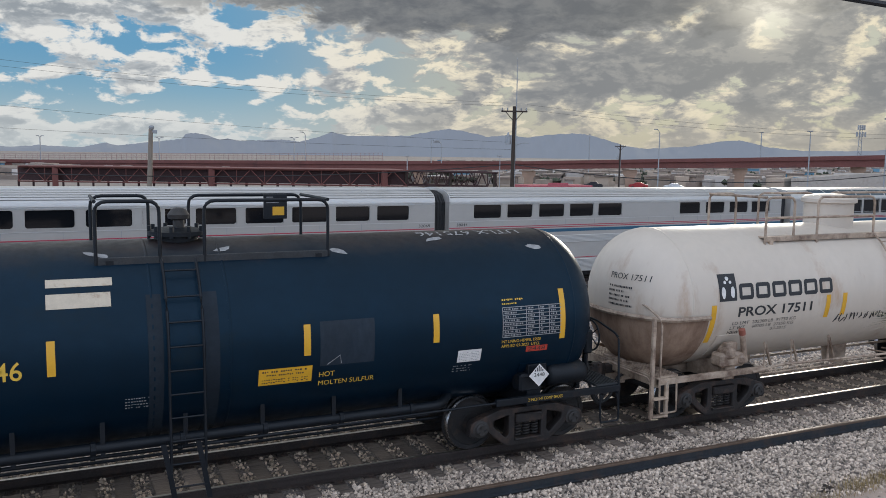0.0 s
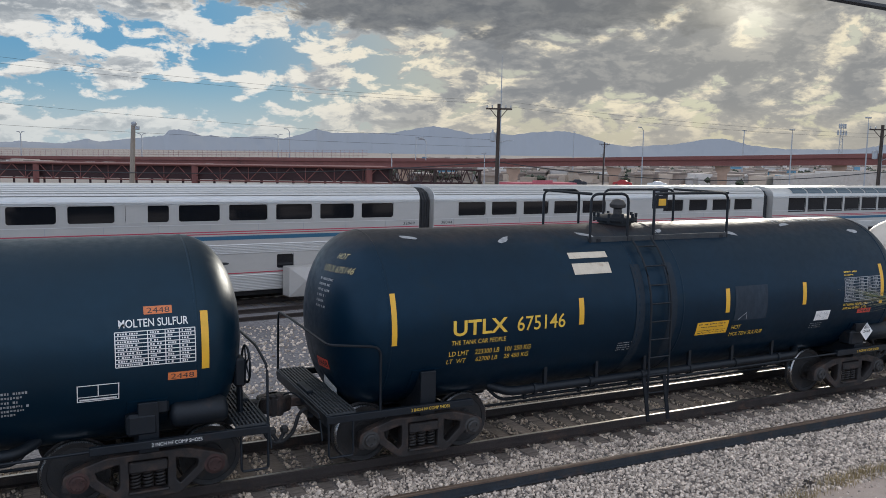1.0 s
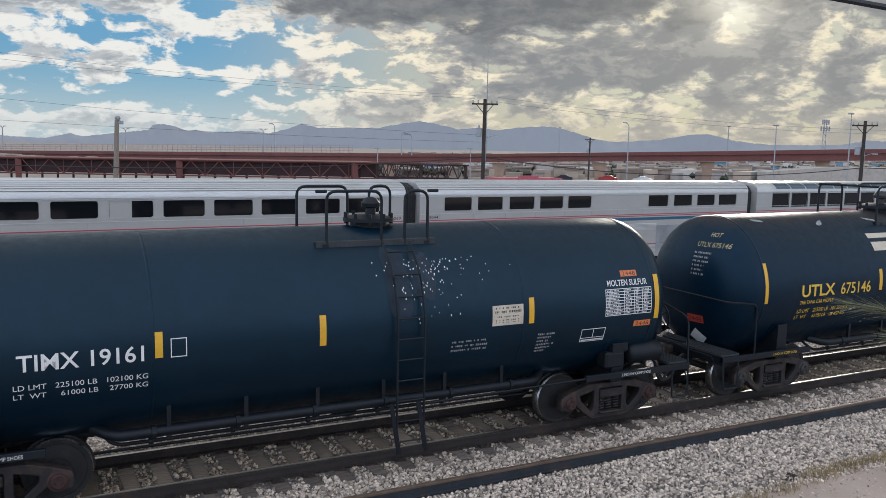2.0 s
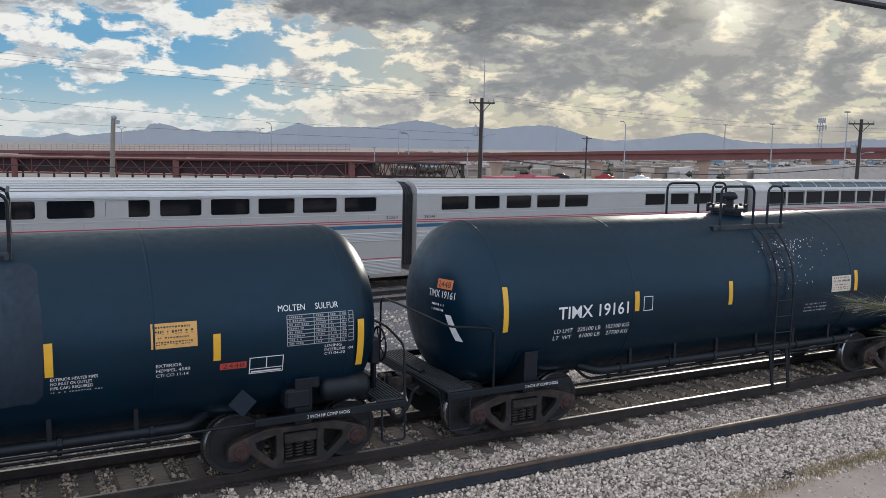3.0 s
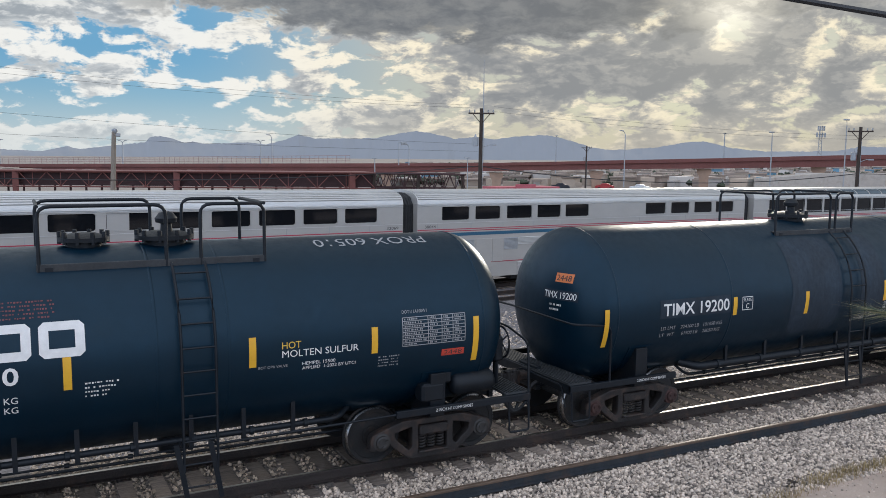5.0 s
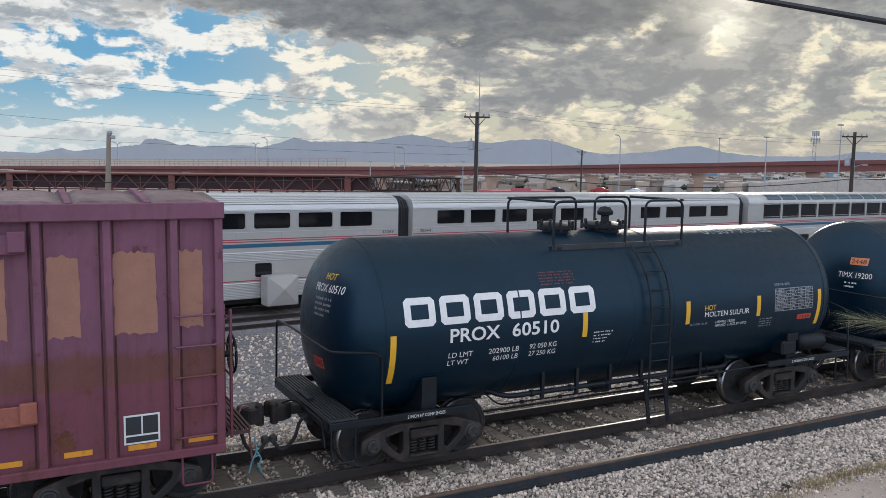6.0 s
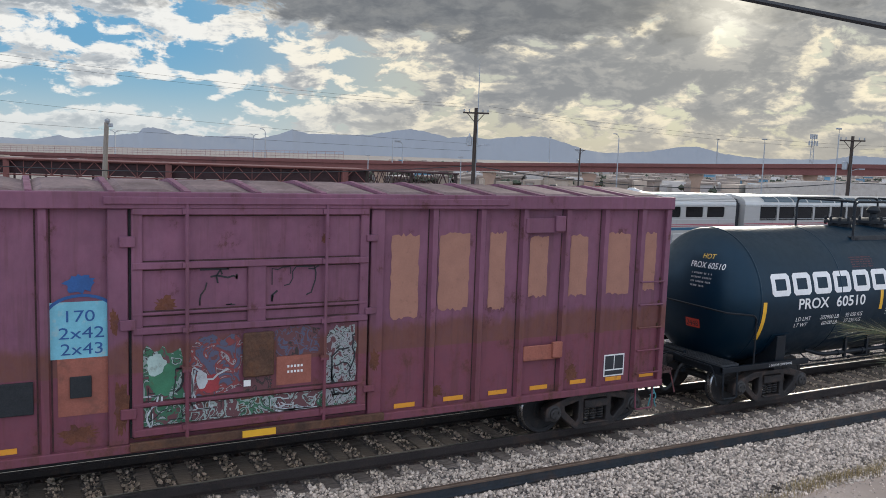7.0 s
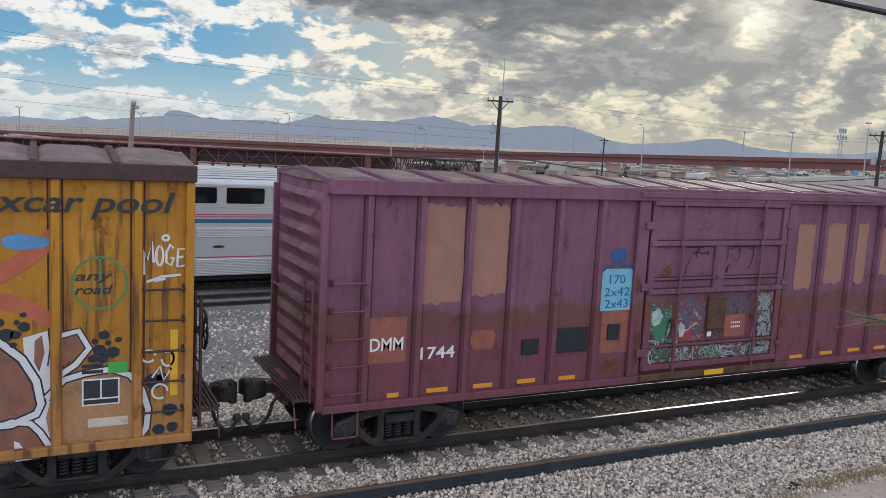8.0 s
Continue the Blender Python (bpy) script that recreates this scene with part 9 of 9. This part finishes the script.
    D("graffiti", M_WSPRAY, "pale scrawled tag", lambda bm: [stroke(bm, p, 0.03) for p in (arc_pts(0.05, 0.4, 0.09, 0.08, 0, 320), arc_pts(0.30, 0.35, 0.08, 0.1, 180, 480), [(0.1, 0.1), (0.2, 0.25), (0.25, 0.05), (0.35, 0.22)], arc_pts(0.2, -0.1, 0.1, 0.1, 0, 300))] and None, -55.95, 1.45, YF - 0.014)
    D("graffiti", pmat("bright_green_paint", (0.06, 0.34, 0.06), 0.6), "bright green dab", lambda bm: quad(bm, 0, 0.24, 0, 0.15), -56.40, 1.65, YF - 0.014)
    D("reflector", M_YELLOW, "yellow reflective strip", lambda bm: quad(bm, 0, 0.10, 0, 0.92), -55.62, 1.28, YF - 0.014)
    bm = bmesh.new()
    quad(bm, 0, 0.46, 0, 0.36)
    wrap_flat(bm, -56.72 - X, 1.23, YF - 0.012)
    st = part("stencil_box", bm, M_LETTER_W, car, "white-framed stencil panel")
    bm = bmesh.new()
    for q in ((0.02, 0.22, 0.10, 0.34), (0.24, 0.44, 0.10, 0.34), (0.02, 0.44, 0.02, 0.08)):
        quad(bm, *q)
    wrap_flat(bm, -56.72 - X, 1.23, YF - 0.015)
    part("stencil_field", bm, M_LETTER_K, st)
    D("lettering_bars", M_LETTER_K, "small dark stencilled lines", lambda bm: [quad(bm, 0, 0.26, z, z + 0.05) for z in (0, 0.08)] and None, -56.72, 1.66, YF - 0.010)
    D("paint_patch", M_CREAM, "pale scuffed patch", lambda bm: quad(bm, 0, 0.5, 0, 0.12), -56.65, 0.93, YF - 0.006)
    return car


purple_boxcar()
yellow_boxcar()

# ---- a shrub's long leaves at the edge of the view ----


def pine_shrub():
    """A young pine beside the camera: a trunk out of view, and one long-needled twig that sways into it."""
    rng = random.Random(31)
    pine = thing("pine_tree", "young pine with long grey-green needles beside the camera", "tree")
    foot = far_point(66, 0, 4.6)
    foot.z = ground_z(foot.x, foot.y)
    bm = bmesh.new()
    tube(bm, [foot, foot + Vector((0.05, 0.02, 1.8)), foot + Vector((0.0, 0.05, 3.6)), foot + Vector((0.05, 0.0, 4.6))], [0.09, 0.07, 0.045, 0.015], 9)
    part("trunk", bm, M_TIMBER, pine, smooth=50)
    M_NEED = pmat("pine_needle", (0.085, 0.105, 0.052), 0.55, 0, 0.3, 8, island=0.45)
    M_TIP = pmat("straw_needle", (0.24, 0.21, 0.11), 0.55, 0, 0.3, 8, island=0.4)

    def twig(rows):
        wood, nd, tp = bmesh.new(), bmesh.new(), bmesh.new()
        for pts in rows:
            pts = [Vector(p) for p in pts]
            tube(wood, pts, [0.004 + 0.005 * k / len(pts) for k in range(len(pts))], 5)
            for a, b in zip(pts, pts[1:]):
                d = (a - b).normalized()
                n_ = int((b - a).length / 0.0011)
                for k in range(n_):
                    p = a.lerp(b, rng.random())
                    u = Vector((rng.gauss(0, 1), rng.gauss(0, 1), rng.gauss(0, 1))).normalized()
                    w = (d * rng.uniform(0.8, 1.6) + u * 0.55).normalized()
                    ln = rng.uniform(0.09, 0.19)
                    e = p + w * ln + Vector((0, 0, -0.10 * ln))
                    s = w.cross(u).normalized() * 0.0011
                    bm = tp if rng.random() < 0.35 else nd
                    v = [bm.verts.new(x) for x in (p - s, p + s, e)]
                    bm.faces.new(v)
        return wood, nd, tp

    wood, nd, tp = twig([[(0.10, 0, 0.0), (0.25, 0.02, -0.015), (0.45, 0.05, -0.06), (0.85, 0.10, -0.16)], [(0.30, -0.06, -0.12), (0.45, -0.02, -0.13), (0.62, 0.05, -0.10)], [(0.36, 0.05, 0.10), (0.5, 0.05, 0.03), (0.7, 0.08, -0.12)]])
    br = part("twig", wood, M_TIMBER, pine)
    tagged(part("needles", nd, M_NEED, br, "long grey-green needles"), kind="stuff")
    tagged(part("dry_needles", tp, M_TIP, br, "straw-coloured needles"), kind="stuff")
    return br


TWIG = pine_shrub()


# ---- what moves ----
def rolled(t):
    for (a, sa), (b, sb) in zip(ROLLED, ROLLED[1:]):
        if t <= b:
            return sa + (sb - sa) * (t - a) / (b - a)
    return ROLLED[-1][1]


def motions():
    for car, x in CARS:
        walk(car, [(t, pose(x + s, TRACK_Y, 0)) for t, s in ROLLED])
    steps = [k * 2 / 30 for k in range(121)]
    turns = [(t, math.degrees(rolled(t) / 0.458)) for t in steps]
    for w, x in WHEELSETS:
        walk(w, [(t, pose(x, 0, 0.458, 0, a, 0)) for t, a in turns])
    # the twig nods in the wind: where its tip points, in degrees from the eye
    sway = [
        (0.0, 53.0, -9.5), (0.5, 53.2, -8.9), (1.0, 52.8, -8.3), (1.5, 52.3, -9.2), (3.0, 53.0, -9.1), (3.5, 52.8, -9.2), (4.0, 53.0, -9.4),
        (5.5, 53.8, -9.0), (6.0, 53.3, -9.4), (6.5, 52.9, -9.4), (7.0, 53.5, -9.7), (7.5, 54.0, -9.7), (8.0, 52.7, -9.3),
    ]
    walk(TWIG, [(t, Matrix.Translation(far_point(az, el, 4.2)) @ pose(0, 0, 0, 0, (el + 9.5) * 2, -52)) for t, az, el in sway])


motions()
